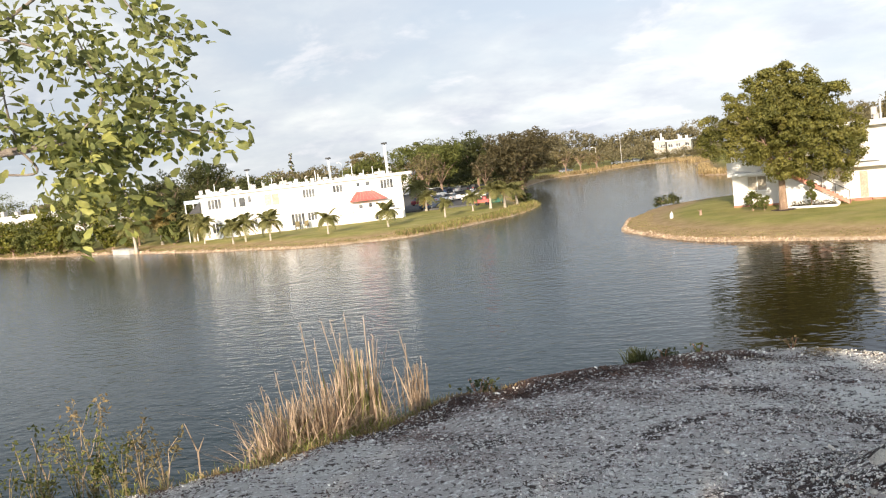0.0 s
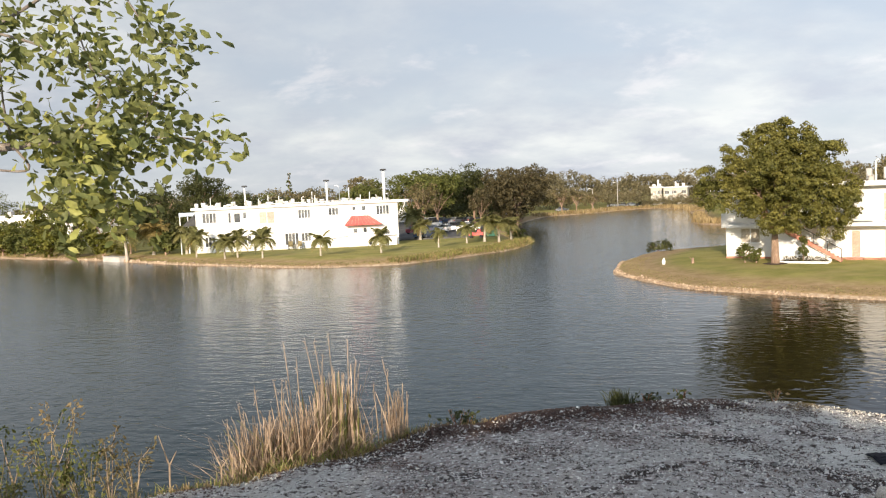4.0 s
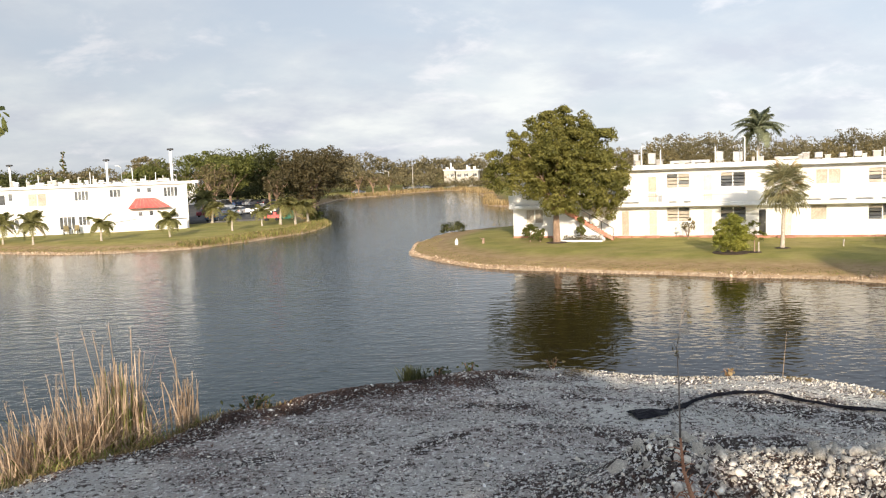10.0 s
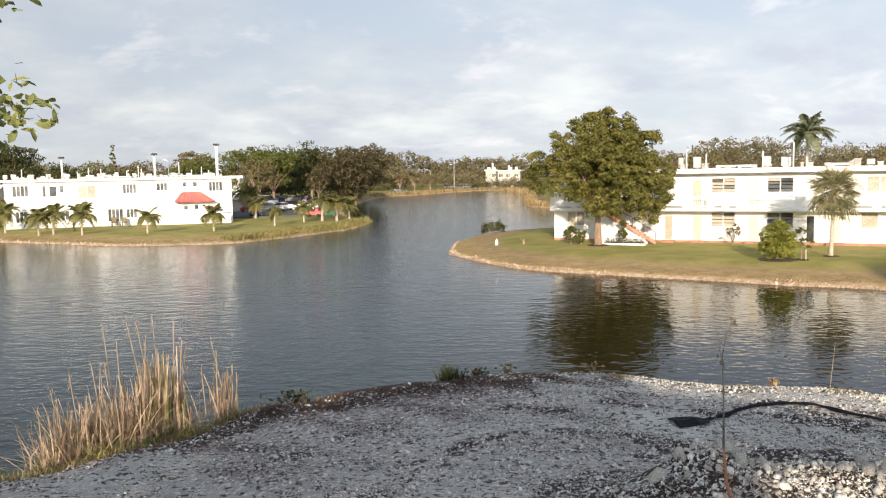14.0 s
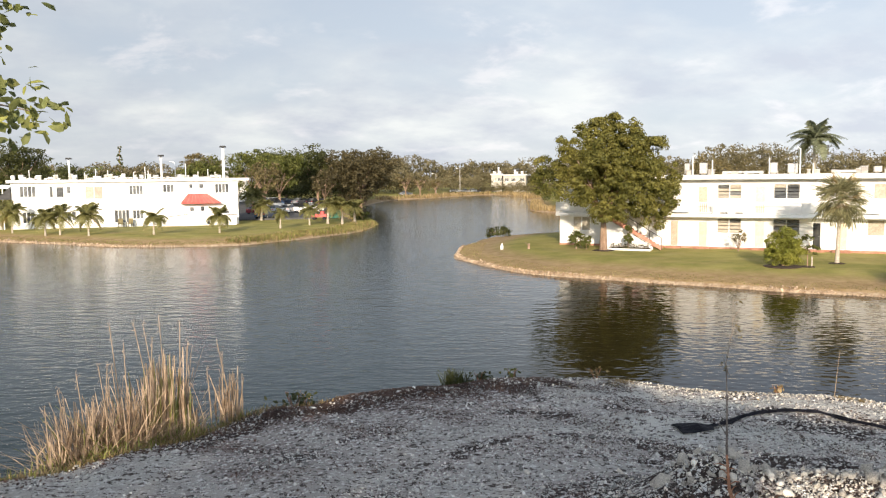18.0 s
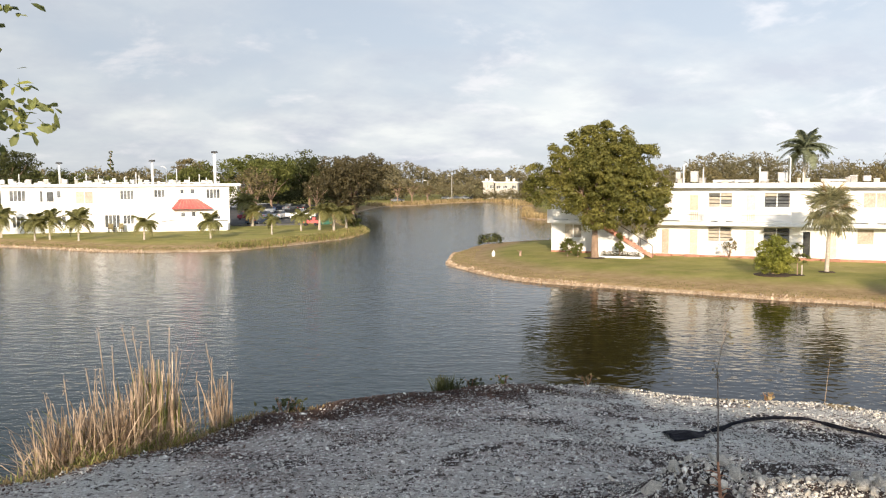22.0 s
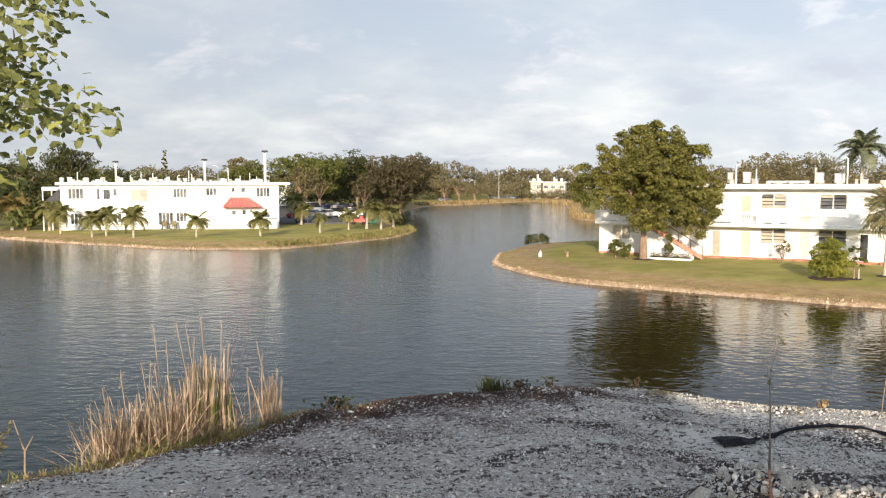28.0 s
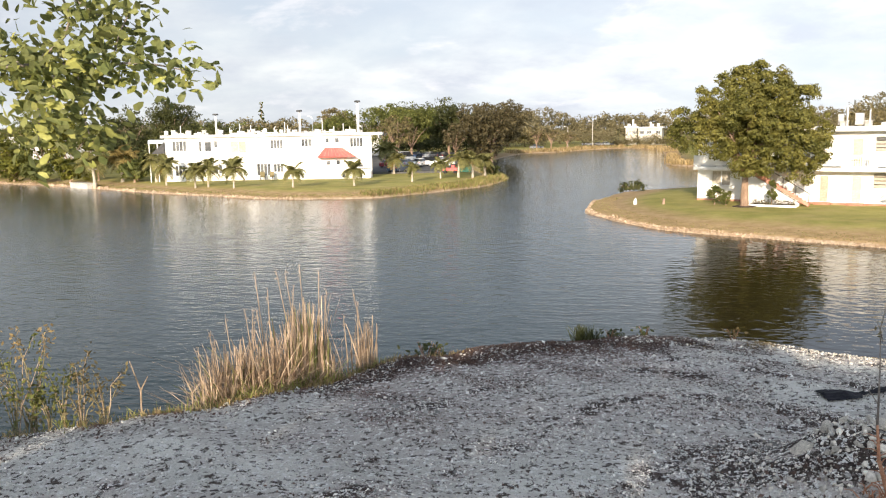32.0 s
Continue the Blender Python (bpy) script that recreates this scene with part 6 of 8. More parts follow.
for k, (x0, x1, h) in enumerate(((-10, -7, 1.6), (-7, -4.8, 3.0), (-4.9, -3.1, 3.25), (-3.1, -1.2, 3.8), (-1.3, 0.5, 4.1), (0.4, 0.75, 3.42), (0.75, 1.65, 2.79), (1.6, 2.45, 2.6), (2.4, 3.7, 2.44), (3.6, 5.7, 2.2), (5.7, 8.0, 2.0), (8.0, 11, 1.8))):
    screen(x0, x1, h, 300 + k)
# flat crowns added out of view, shaped to let sun onto the rubble crest
SHADE_TOPS = ((0.0, 0.7, 1.05, 1.4, 1.65, 1.95, 2.25, 2.6, 2.95), (3.64, 3.56, 3.51, 3.46, 3.39, 3.32, 3.30, 3.24, 3.2))
for k, (x0, x1) in enumerate(((0.5, 1.3), (1.3, 2.05), (2.05, 2.75))):
    mid = (x0 + x1) / 2
    spots = [x0 + 0.06 + (x1 - x0 - 0.12) * i / 5 for i in range(6)]
    tops = [float(np.interp(x, *SHADE_TOPS)) for x in spots]
    tree(mid, -6.3, [(x - mid, 0, (h + 3.17) / 2, 0.16, max(0.03, (h - 3.17) / 2)) for x, h in zip(spots, tops)], 6500, 0.10, "leaf_mid", "unseen flat-topped tree on the mound, shaped for the shade it casts", 0.05, 340 + k, top=3.2, spread=0.5, fork=0.9, group="mound trees", z=on_mound(mid, -6.3) - 0.05, hollow=0.1)
# near bank trees out of view, added for the shade on the lawn
for k, (x, y, w, h) in enumerate(((26.6, -12, 10, 19.2), (33.2, -13, 10, 19.6), (40.5, -14, 11, 20.2), (48, -16, 12, 20.3))):
    tree(x, y, round_lobes(random.Random(320 + k), w, h, 3.0, 12), 15000, 0.75, "leaf_mid", "unseen tall leafy tree on the near bank, set to shade the lawn", 0.3, 320 + k, group="near bank trees", z=0.5, hollow=0.25)
# ---- the near bank: reeds, weeds, stones, sheet, overhanging branch ----
def blades(name, base, count, height, spread, mat, seed, lean=0.2, width=0.012, parts=4, bend=0.35, tall=None):
    """Upright bent blades as one mesh. base: plan points to spread round."""
    rng = np.random.default_rng(seed)
    base = np.asarray(base, float)
    own = rng.integers(0, len(base), count)
    p = base[own] + rng.normal(size=(count, 2)) * spread
    z = mound_height(p)[0] if name != "verge_grass" else land_height(p)[0]
    h = height * rng.uniform(0.45, 1.1, count) * (1 if tall is None else np.asarray(tall)[own])
    a = rng.uniform(0, 2 * np.pi, count)
    tilt = rng.normal(0, lean, count)
    dirx, diry = np.cos(a), np.sin(a)
    face = rng.uniform(0, 2 * np.pi, count)
    vs = np.zeros((count, 2 * parts + 1, 3))
    for k in range(parts + 1):
        u = k / parts
        off = h * (tilt * u + bend * np.abs(tilt) * u * u * np.sign(tilt))
        c = np.stack([p[:, 0] + dirx * off, p[:, 1] + diry * off, z - 0.03 + h * u * (1 - 0.15 * np.abs(tilt) * u)], -1)
        w = width * rng.uniform(0.6, 1.3, count) * (1 - 0.75 * u)
        s = np.stack([np.cos(face) * w, np.sin(face) * w, 0 * w], -1)
        if k < parts:
            vs[:, 2 * k], vs[:, 2 * k + 1] = c - s, c + s
        else:
            vs[:, 2 * parts] = c
    n = 2 * parts + 1
    f = np.array([(2 * k, 2 * k + 1, 2 * k + 3, 2 * k + 2) for k in range(parts - 1)] + [(2 * parts - 2, 2 * parts - 1, 2 * parts, 2 * parts)])
    f = f[:-1]
    faces = (f[None] + (np.arange(count) * n)[:, None, None]).reshape(-1, 4)
    return np_mesh(name, vs.reshape(-1, 3), faces, mat)


REED = [(-2.80, 5.64), (-2.72, 5.74), (-2.66, 5.83), (-2.60, 5.92), (-2.53, 6.0), (-2.47, 6.06), (-2.41, 6.12), (-2.34, 6.18), (-2.28, 6.25), (-2.2, 6.3), (-2.12, 6.34)]
RISE = [1.1, 1.2, 1.25, 1.25, 1.25, 1.3, 1.2, 1.5, 1.6, 1.55, 0.95]


def stuff(ob):
    ob["kind"] = "stuff"
    return ob


def reed_stem(clump, x, y, h, seed):
    """A single reed stem with a thin feathery head."""
    r = random.Random(seed)
    at = Matrix.Translation((x, y, on_mound(x, y)))
    lx = r.uniform(-0.16, 0.12) * h
    st = part("stem", Shape().tube([(0, 0, -0.05), (lx * 0.4, 0, h * 0.5), (lx, 0, h)], [0.006, 0.005, 0.002], 5), M["reed"], clump, at=at)
    rng = np.random.default_rng(seed)
    n = 22
    u = rng.random(n)
    p = np.column_stack([lx * (1 - 0.12 * u) + rng.normal(0, 0.009, n), rng.normal(0, 0.009, n), h - 0.14 * u + 0.02])
    v, f = scatter(np.array(LEAF_V) * (1, 0.25, 1), LEAF_F, p, rng.uniform(0.014, 0.034, n), facing(rng, rng.normal(size=(n, 3)) * (1, 1, 0.3)))
    stuff(part("seed_head", np_mesh("seed_head", v, f, M["reed"]), None, st))


reeds = thing("reed_clump", Matrix.Identity(4), "clump of tall straw-coloured dry reeds on the brink", "reeds")
for lo, hi, n, h, spread, mat, lean, w, bend, lab in (
        (0, 7, 560, 0.62, 0.07, "reed", 0.13, 0.0066, 0.8, "dry straw-coloured blades"), (0, 7, 380, 0.44, 0.08, "reed", 0.36, 0.0046, 1.3, "bent dry blades"), (0, 4, 160, 0.6, 0.06, "reed", 0.36, 0.0045, 1.9, "arching dry blades"),
        (7, 11, 400, 0.66, 0.045, "reed", 0.09, 0.0068, 0.4, "tall pale stems"), (5, 8, 90, 0.6, 0.06, "reed", 0.15, 0.005, 0.5, "thin pale stems"), (7, 11, 150, 0.62, 0.05, "reed_green", 0.08, 0.006, 0.3, "greenish stems"), (7, 11, 260, 0.42, 0.09, "reed", 0.4, 0.005, 0.9, "leaning dry blades"),
        (0, 11, 1000, 0.28, 0.10, "reed", 0.8, 0.005, 0.9, "broken litter at the foot"), (0, 11, 1900, 0.22, 0.10, "reed_green", 0.5, 0.005, 0.8, "green shoots at the foot"), (0, 6, 120, 0.5, 0.09, "reed_green", 0.35, 0.005, 1.0, "green blades"), (2, 11, 500, 0.14, 0.12, "litter", 0.8, 0.006, 0.8, "dark litter at the foot")):
    stuff(part("blade_tuft", blades("blade_tuft", REED[lo:hi], n, h, spread, M[mat], len(lab) + n, lean, w, 5, bend, RISE[lo:hi]), None, reeds, lab))
for k, (x, y, h) in enumerate(((-2.47, 6.0, 1.12), (-2.44, 6.02, 0.98), (-2.60, 5.9, 0.86), (-2.66, 5.8, 0.8), (-2.74, 5.72, 0.72), (-2.28, 6.19, 1.12), (-2.22, 6.26, 1.15), (-2.15, 6.32, 1.08), (-2.33, 6.1, 1.0), (-2.12, 6.3, 0.9), (-2.25, 6.22, 1.1), (-2.52, 5.88, 0.8), (-2.7, 5.62, 0.62), (-2.55, 5.82, 0.7), (-2.8, 5.5, 0.6), (-2.62, 5.74, 0.6), (-2.46, 5.95, 0.8))):
    reed_stem(reeds, x, y, h, 400 + k)
tall = thing("reed_clump", Matrix.Identity(4), "small clump of straight dry reeds on the brink", "reeds")
stuff(part("blade_tuft", blades("blade_tuft", [(-1.87, 6.58), (-1.78, 6.63), (-1.84, 6.6)], 90, 0.68, 0.03, M["reed"], 6, 0.08, 0.0065), None, tall))
stuff(part("base_tuft", blades("base_tuft", [(-1.85, 6.6), (-1.7, 6.65), (-2.0, 6.5)], 200, 0.16, 0.09, M["grass"], 7, 0.4, 0.005), None, tall))
for k, (x, y, h) in enumerate(((-1.8, 6.6, 0.74), (-1.88, 6.57, 0.68), (-1.95, 6.52, 0.6))):
    reed_stem(tall, x, y, h, 420 + k)

# weeds with brown heads on the left brink
def weed(x, y, h, seed, mat="leaf_brown", label="dead brown weed with ragged heads", n=60):
    r = random.Random(seed)
    z = on_mound(x, y)
    t = thing("weed", Matrix.Translation((x, y, z)), label, "weed", "brink weeds")
    tips = []
    for k in range(6):
        a = r.uniform(0, 6.28)
        q = h * r.uniform(0.12, 0.34)
        e = Vector((math.cos(a) * q, math.sin(a) * q * 0.6, h * r.uniform(0.45, 1.0)))
        part("stem", Shape().tube([(0, 0, -0.05), (e.x * 0.25 + r.uniform(-0.02, 0.02), e.y * 0.25, e.z * 0.4), (e.x * 0.6 + r.uniform(-0.03, 0.03), e.y * 0.6, e.z * 0.75), e], [0.0042, 0.0036, 0.0028, 0.0014], 5), M["weed_stem" if k % 5 else "reed"], t)
        tips.append(e)
    rng = np.random.default_rng(seed)
    c = np.array(tips)[rng.integers(0, 6, n)]
    along = np.where(rng.random((n, 1)) < 0.6, rng.uniform(0.8, 1.08, (n, 1)), rng.uniform(0.1, 1.0, (n, 1)))
    p = c * along + rng.normal(0, 0.024, (n, 3))
    v, f = scatter(np.array(LEAF_V) * (1, 0.75, 1), LEAF_F, p, rng.uniform(0.018, 0.052, n), facing(rng, rng.normal(size=(n, 3))))
    stuff(part("leaves", np_mesh("leaves", v, f, M[mat]), None, t))
    return t


for k, (x, y, h, mat) in enumerate(((-4.05, 4.61, 0.72, "leaf_mid"), (-3.74, 4.65, 0.78, "leaf_mid"), (-3.62, 4.68, 0.8, "verge"), (-3.66, 4.66, 0.66, "leaf_mid"), (-3.41, 4.7, 0.45, "leaf_mid"), (-3.15, 4.75, 0.5, "leaf_brown"), (-4.4, 4.5, 0.62, "grass"), (-4.7, 4.4, 0.36, "verge"), (-3.3, 4.72, 0.55, "leaf_brown"), (-3.5, 4.66, 0.35, "leaf_mid"), (-5.1, 4.2, 0.4, "leaf_mid"), (-3.9, 4.55, 0.3, "grass"), (-4.25, 4.55, 0.5, "leaf_mid"), (-4.95, 4.3, 0.65, "leaf_brown"))):
    weed(x, y, h, 430 + k, mat, "dead brown weed with ragged heads" if mat in ("leaf_brown", "reed") else "green and straw weed on the brink", 190)
for k, (x, y, h) in enumerate(((-3.0, 4.95, 0.42), (-2.72, 5.15, 0.3), (-4.02, 4.7, 0.66))):
    s = thing("dry_stalk", Matrix.Translation((x, y, on_mound(x, y))), "bare pale dry stalk on the brink", "stalk", "dry stalks")
    part("stem", Shape().tube([(0, 0, -0.05), (0.01, 0, h * 0.5), (-0.06, 0, h)], [0.007, 0.006, 0.0025], 6), M["reed"], s)
    part("twig", Shape().tube([(0.01, 0, h * 0.5), (0.07, 0, h * 0.75)], [0.006, 0.002], 5), M["reed"], s)

# low plants on the edge of the mound
for k, (x, y, h, mat, n) in enumerate(((0.33, 7.66, 0.10, "leaf_dark", 40), (0.65, 7.68, 0.1, "leaf_mid", 30), (-1.33, 6.85, 0.16, "leaf_dark", 60), (-1.25, 6.9, 0.12, "leaf_dark", 50), (1.45, 7.6, 0.10, "verge", 20), (3.0, 7.1, 0.08, "verge", 20))):
    z = on_mound(x, y)
    pl = thing("weed", Matrix.Translation((x, y, z)), "small dark green plant at the edge of the mound", "weed", "edge plants")
    rng = np.random.default_rng(460 + k)
    for j in range(7):
        a = rng.uniform(0, 6.28)
        part("stem", Shape().tube([(0, 0, -0.03), (math.cos(a) * h * 0.5, math.sin(a) * h * 0.5, h)], [0.004, 0.002], 4), M["stalk"], pl)
    p = np.column_stack([rng.normal(0, h * 0.45, n), rng.normal(0, h * 0.35, n), rng.uniform(0.02, h, n)])
    v, f = scatter(LEAF_V, LEAF_F, p, rng.uniform(0.03, 0.065, n), facing(rng, rng.normal(size=(n, 3)) + (0, 0, 0.6)))
    stuff(part("leaves", np_mesh("leaves", v, f, M[mat]), None, pl))

for k, (x, y, h, n) in enumerate(((0.03, 7.5, 0.25, 130), (0.14, 7.53, 0.2, 80), (0.36, 7.66, 0.13, 40), (-1.3, 6.9, 0.15, 40))):
    g = thing("grass_clump", Matrix.Identity(4), "dark green clump of grass on the edge of the mound", "grass", "edge grass")
    stuff(part("blade_tuft", blades("blade_tuft", [(x, y), (x + 0.04, y)], n, h, 0.03, M["leaf_dark"], 480 + k, 0.28, 0.006, 4, 0.8), None, g))
edge_line = BRINK[(BRINK[:, 1] > 3.5) & (np.abs(BRINK[:, 0]) < 6.5)]
left_edge = edge_line[edge_line[:, 0] < -0.9]
tuft = blades("brink_grass", left_edge + (-0.08, 0.04), 3600, 0.10, 0.10, M["verge"], 11, 0.5, 0.006)
tagged(new("brink_grass", tuft), "dry grass fringe along the brink", "grass", kind="stuff")
tuft2 = blades("brink_grass", left_edge[left_edge[:, 0] < -1.6] + (-0.2, 0.1), 1800, 0.15, 0.13, M["reed_green"], 12, 0.5, 0.006)
tagged(new("brink_grass", tuft2), "green grass on the slope below the brink", "grass", kind="stuff")
rngl = np.random.default_rng(14)
band = edge_line[(edge_line[:, 0] > -4.6) & (edge_line[:, 0] < 1.0)]
q = band[rngl.integers(0, len(band), 34000)] + rngl.normal(size=(34000, 2)) * 0.08 + np.array((0.10, -0.30)) * rngl.random((34000, 1)) ** 1.5 * 1.6
q = q[rngl.random(34000) < np.where(q[:, 0] < -1.5, 0.07, 1.0) * (0.25 + 0.75 * step(wave(q[:, 0], q[:, 1], 0.16, 4.0) + 0.4))]
nn = np.column_stack([rngl.normal(0, 0.45, len(q)), rngl.normal(0, 0.45, len(q)), np.ones(len(q))])
v, f = scatter(LEAF_V, LEAF_F, np.column_stack([q, mound_height(q)[0] + 0.006]), rngl.uniform(0.014, 0.04, len(q)), facing(rngl, nn))
tagged(new("leaf_litter", np_mesh("leaf_litter", v, f, M["litter"])), "dark reddish dead leaf litter along the brink", "leaf litter", kind="stuff")
tuft3 = blades("brink_litter", edge_line[(edge_line[:, 0] > -1.7) & (edge_line[:, 0] < 1.0)] + (0, 0.02), 4200, 0.06, 0.07, M["litter"], 13, 0.8, 0.007)
tagged(new("brink_litter", tuft3), "dark plant litter along the brink", "grass", kind="stuff")

q = edge_line[edge_line[:, 0] > 1.0]
q = q[rngl.integers(0, len(q), 9000)] + rngl.normal(size=(9000, 2)) * 0.12 + (-0.05, -0.16)
q = q[step(wave(q[:, 0], q[:, 1], 0.22, 8.0) * 1.6 - 0.2) > rngl.random(9000)]
nn = np.column_stack([rngl.normal(0, 0.45, len(q)), rngl.normal(0, 0.45, len(q)), np.ones(len(q))])
v, f = scatter(LEAF_V, LEAF_F, np.column_stack([q, mound_height(q)[0] + 0.008]), rngl.uniform(0.010, 0.030, len(q)), facing(rngl, nn))
tagged(new("leaf_litter", np_mesh("leaf_litter", v, f, M["verge"])), "tawny dead grass scraps along the sunlit brink", "leaf litter", kind="stuff")

# stones: a strewn layer, and a pile of larger rubble
def strewn():
    rng = np.random.default_rng(21)
    n = 75000
    r = 2.6 * (8.2 / 2.6) ** rng.random(n)
    a = np.radians(rng.uniform(-50, 50, n))
    p = np.column_stack([np.sin(a) * r, np.cos(a) * r])
    patch = wave(p[:, 0] * 0.55 - p[:, 1] * 0.25, p[:, 1] + p[:, 0] * 0.45, 0.45, 2.2) * 0.5 + wave(p[:, 0], p[:, 1], 0.23, 6.0) * 0.5
    z, d = mound_height(p)
    keep = (d > -0.15) & (rng.random(n) < 0.10 + 0.9 * coarse(p, d) * (0.4 + 0.6 * step(patch * 1.2 + 0.5)))
    p, z = p[keep], z[keep]
    s = 0.0042 * rng.lognormal(0, 0.45, len(p)) * (0.8 + np.hypot(p[:, 0], p[:, 1]) / 9)
    return np.column_stack([p, z + s * 0.25]), s


at, size = strewn()
rng = np.random.default_rng(33)
r_ = 2.6 * (8.0 / 2.6) ** rng.random(90000)
a_ = np.radians(rng.uniform(-50, 50, 90000))
q = np.column_stack([np.sin(a_) * r_, np.cos(a_) * r_])
hq, dq = mound_height(q)
patch = wave(q[:, 0] * 0.55 - q[:, 1] * 0.25, q[:, 1] + q[:, 0] * 0.45, 0.45, 2.2) * 0.55 + wave(q[:, 0], q[:, 1], 0.19, 9.0) * 0.5
ok = (dq > 0) & (rng.random(90000) < 0.03 + 0.28 * coarse(q, dq) * step(patch * 1.3 + 0.35))
q, hq = q[ok], hq[ok]
nn = np.column_stack([rng.normal(0, 0.6, len(q)), rng.normal(0, 0.6, len(q)), np.ones(len(q))])
v, f = scatter(LEAF_V, LEAF_F, np.column_stack([q, hq + 0.006]), rng.uniform(0.006, 0.019, len(q)), facing(rng, nn))
tagged(new("leaf_litter", np_mesh("leaf_litter", v, f, M["litter"])), "dark dead leaf scraps lying in the gravel", "leaf litter", kind="stuff")
q = np.column_stack([rng.uniform(-2.6, 1.7, 110000), rng.uniform(3.4, 7.6, 110000)])
hq, dq = mound_height(q)
belt = step(wave(q[:, 0] * 0.5 - q[:, 1] * 0.2, q[:, 1] + q[:, 0] * 0.45, 0.2, 15.0) * 1.5 + 0.15) * np.exp(-(np.maximum(dq - 0.1, 0) / 1.25) ** 2) * step((q[:, 0] + 2.3) / 1.2)
ok = (dq > 0.02) & (rng.random(110000) < 0.75 * belt)
q, hq = q[ok], hq[ok]
nn = np.column_stack([rng.normal(0, 0.5, len(q)), rng.normal(0, 0.5, len(q)), np.ones(len(q))])
v, f = scatter(LEAF_V, LEAF_F, np.column_stack([q, hq + 0.005]), rng.uniform(0.008, 0.026, len(q)), facing(rng, nn))
tagged(new("leaf_litter", np_mesh("leaf_litter", v, f, M["litter"])), "dark brown drifts of flat scraps behind the brink", "leaf litter", kind="stuff")
tagged(new("gravel", stones("gravel", at, size, M["pebble"], 22, tiny=True)), "small grey and white limestone gravel", "gravel", kind="stuff")
pick_ = rng.random(len(at)) < 0.14 + 0.26 * step((at[:, 0] + 0.6) / 2.0)
tagged(new("gravel", stones("gravel", at[pick_][:, [0, 1, 2]] + (0.011, 0.007, 0.002), np.minimum(0.009, size[pick_] * 1.15), M["chip"], 20, tiny=True)), "white limestone chips strewn over the mound", "gravel", kind="stuff")


rng = np.random.default_rng(35)
r_ = 3.0 * (8.0 / 3.0) ** rng.random(15000)
a_ = np.radians(rng.uniform(-40, 46, 15000))
q = np.column_stack([np.sin(a_) * r_, np.cos(a_) * r_])
hq, dq = mound_height(q)
ok = (dq > 0) & (rng.random(15000) < 0.05 + 0.95 * coarse(q, dq))
s_ = np.minimum(0.014, 0.0042 * rng.lognormal(0, 0.45, ok.sum()))
tagged(new("gravel", stones("gravel", np.column_stack([q[ok], hq[ok] + s_ * 0.25]), s_, M["chip"], 36)), "coarse white limestone gravel on the mound", "gravel", kind="stuff")


# dark flakes put shade into the gaps between the stones
rng = np.random.default_rng(37)
q = np.column_stack([rng.uniform(-0.5, 4.8, 90000), rng.uniform(3.0, 7.2, 90000)])
hq, dq = mound_height(q)
ok = (dq > 0.1) & (rng.random(90000) < 0.6 * step((dq - 0.5) / 0.6) * np.clip((q[:, 0] + 0.5) / 1.5, 0.1, 1) * (0.12 + 0.88 * step(wave(q[:, 0] * 0.6 - q[:, 1] * 0.25, q[:, 1] + q[:, 0] * 0.45, 0.28, 12.0) * 1.2 - 0.1)))
q, hq = q[ok], hq[ok]
nn = np.column_stack([rng.normal(0, 0.6, len(q)), rng.normal(0, 0.6, len(q)), np.ones(len(q))])
v, f = scatter(LEAF_V, LEAF_F, np.column_stack([q, hq + 0.006]), rng.uniform(0.008, 0.022, len(q)), facing(rng, nn))
tagged(new("leaf_litter", np_mesh("leaf_litter", v, f, M["litter"])), "dark flakes as shaded gaps between the stones by the rubble", "leaf litter", kind="stuff")


def rubble(n, near, lo, hi, seed):
    rng = np.random.default_rng(seed)
    k = rng.integers(0, len(PILE) - 1, n)
    u = rng.random((n, 1))
    p = PILE[k] * (1 - u) + PILE[k + 1] * u + rng.normal(size=(n, 2)) * near
    z = mound_height(p)[0]
    s = np.minimum(hi * 1.4, lo * rng.lognormal(0.35, 0.62, n))
    return np.column_stack([p, z + s * 0.35]), s


at, size = rubble(7000, 0.36, 0.0042, 0.024, 23)
tagged(new("rubble", stones("rubble", at, size, M["stone"], 24)), "pile of pale broken limestone", "rubble", kind="stuff")
rng = np.random.default_rng(27)
q = np.column_stack([rng.uniform(0.5, 4.6, 7000), rng.uniform(2.4, 4.3, 7000)])
q = q[(q[:, 1] < 4.25 - 0.28 * (q[:, 0] - 1.4)) & (rng.random(7000) < np.clip((q[:, 0] - 0.5) / 0.9, 0.05, 1))]
size = np.minimum(0.03, 0.0045 * rng.lognormal(0.1, 0.75, len(q)))
tagged(new("rubble", stones("rubble", np.column_stack([q, mound_height(q)[0] + size * 0.3]), size, M["stone"], 28)), "broken limestone strewn in front of the pile", "rubble", kind="stuff")
# dark flakes for soil and for shade in the rubble's gaps
rng = np.random.default_rng(29)
q = np.column_stack([rng.uniform(0.6, 4.6, 13000), rng.uniform(2.4, 4.2, 13000)])
q = q[(q[:, 1] < 4.05 - 0.28 * (q[:, 0] - 1.4)) & (rng.random(13000) < np.clip((q[:, 0] - 0.6) / 0.9, 0, 1) * (0.12 + 0.88 * step(wave(q[:, 0], q[:, 1], 0.2, 7.0) + 0.5)))]
nn = np.column_stack([rng.normal(0, 0.5, len(q)), rng.normal(0, 0.5, len(q)), np.ones(len(q))])
v, f = scatter(LEAF_V, LEAF_F, np.column_stack([q, mound_height(q)[0] + 0.008]), rng.uniform(0.014, 0.05, len(q)), facing(rng, nn))
tagged(new("leaf_litter", np_mesh("leaf_litter", v, f, M["litter"])), "dark flakes as soil and shade between the broken stones", "leaf litter", kind="stuff")
rngs = np.random.default_rng(25)
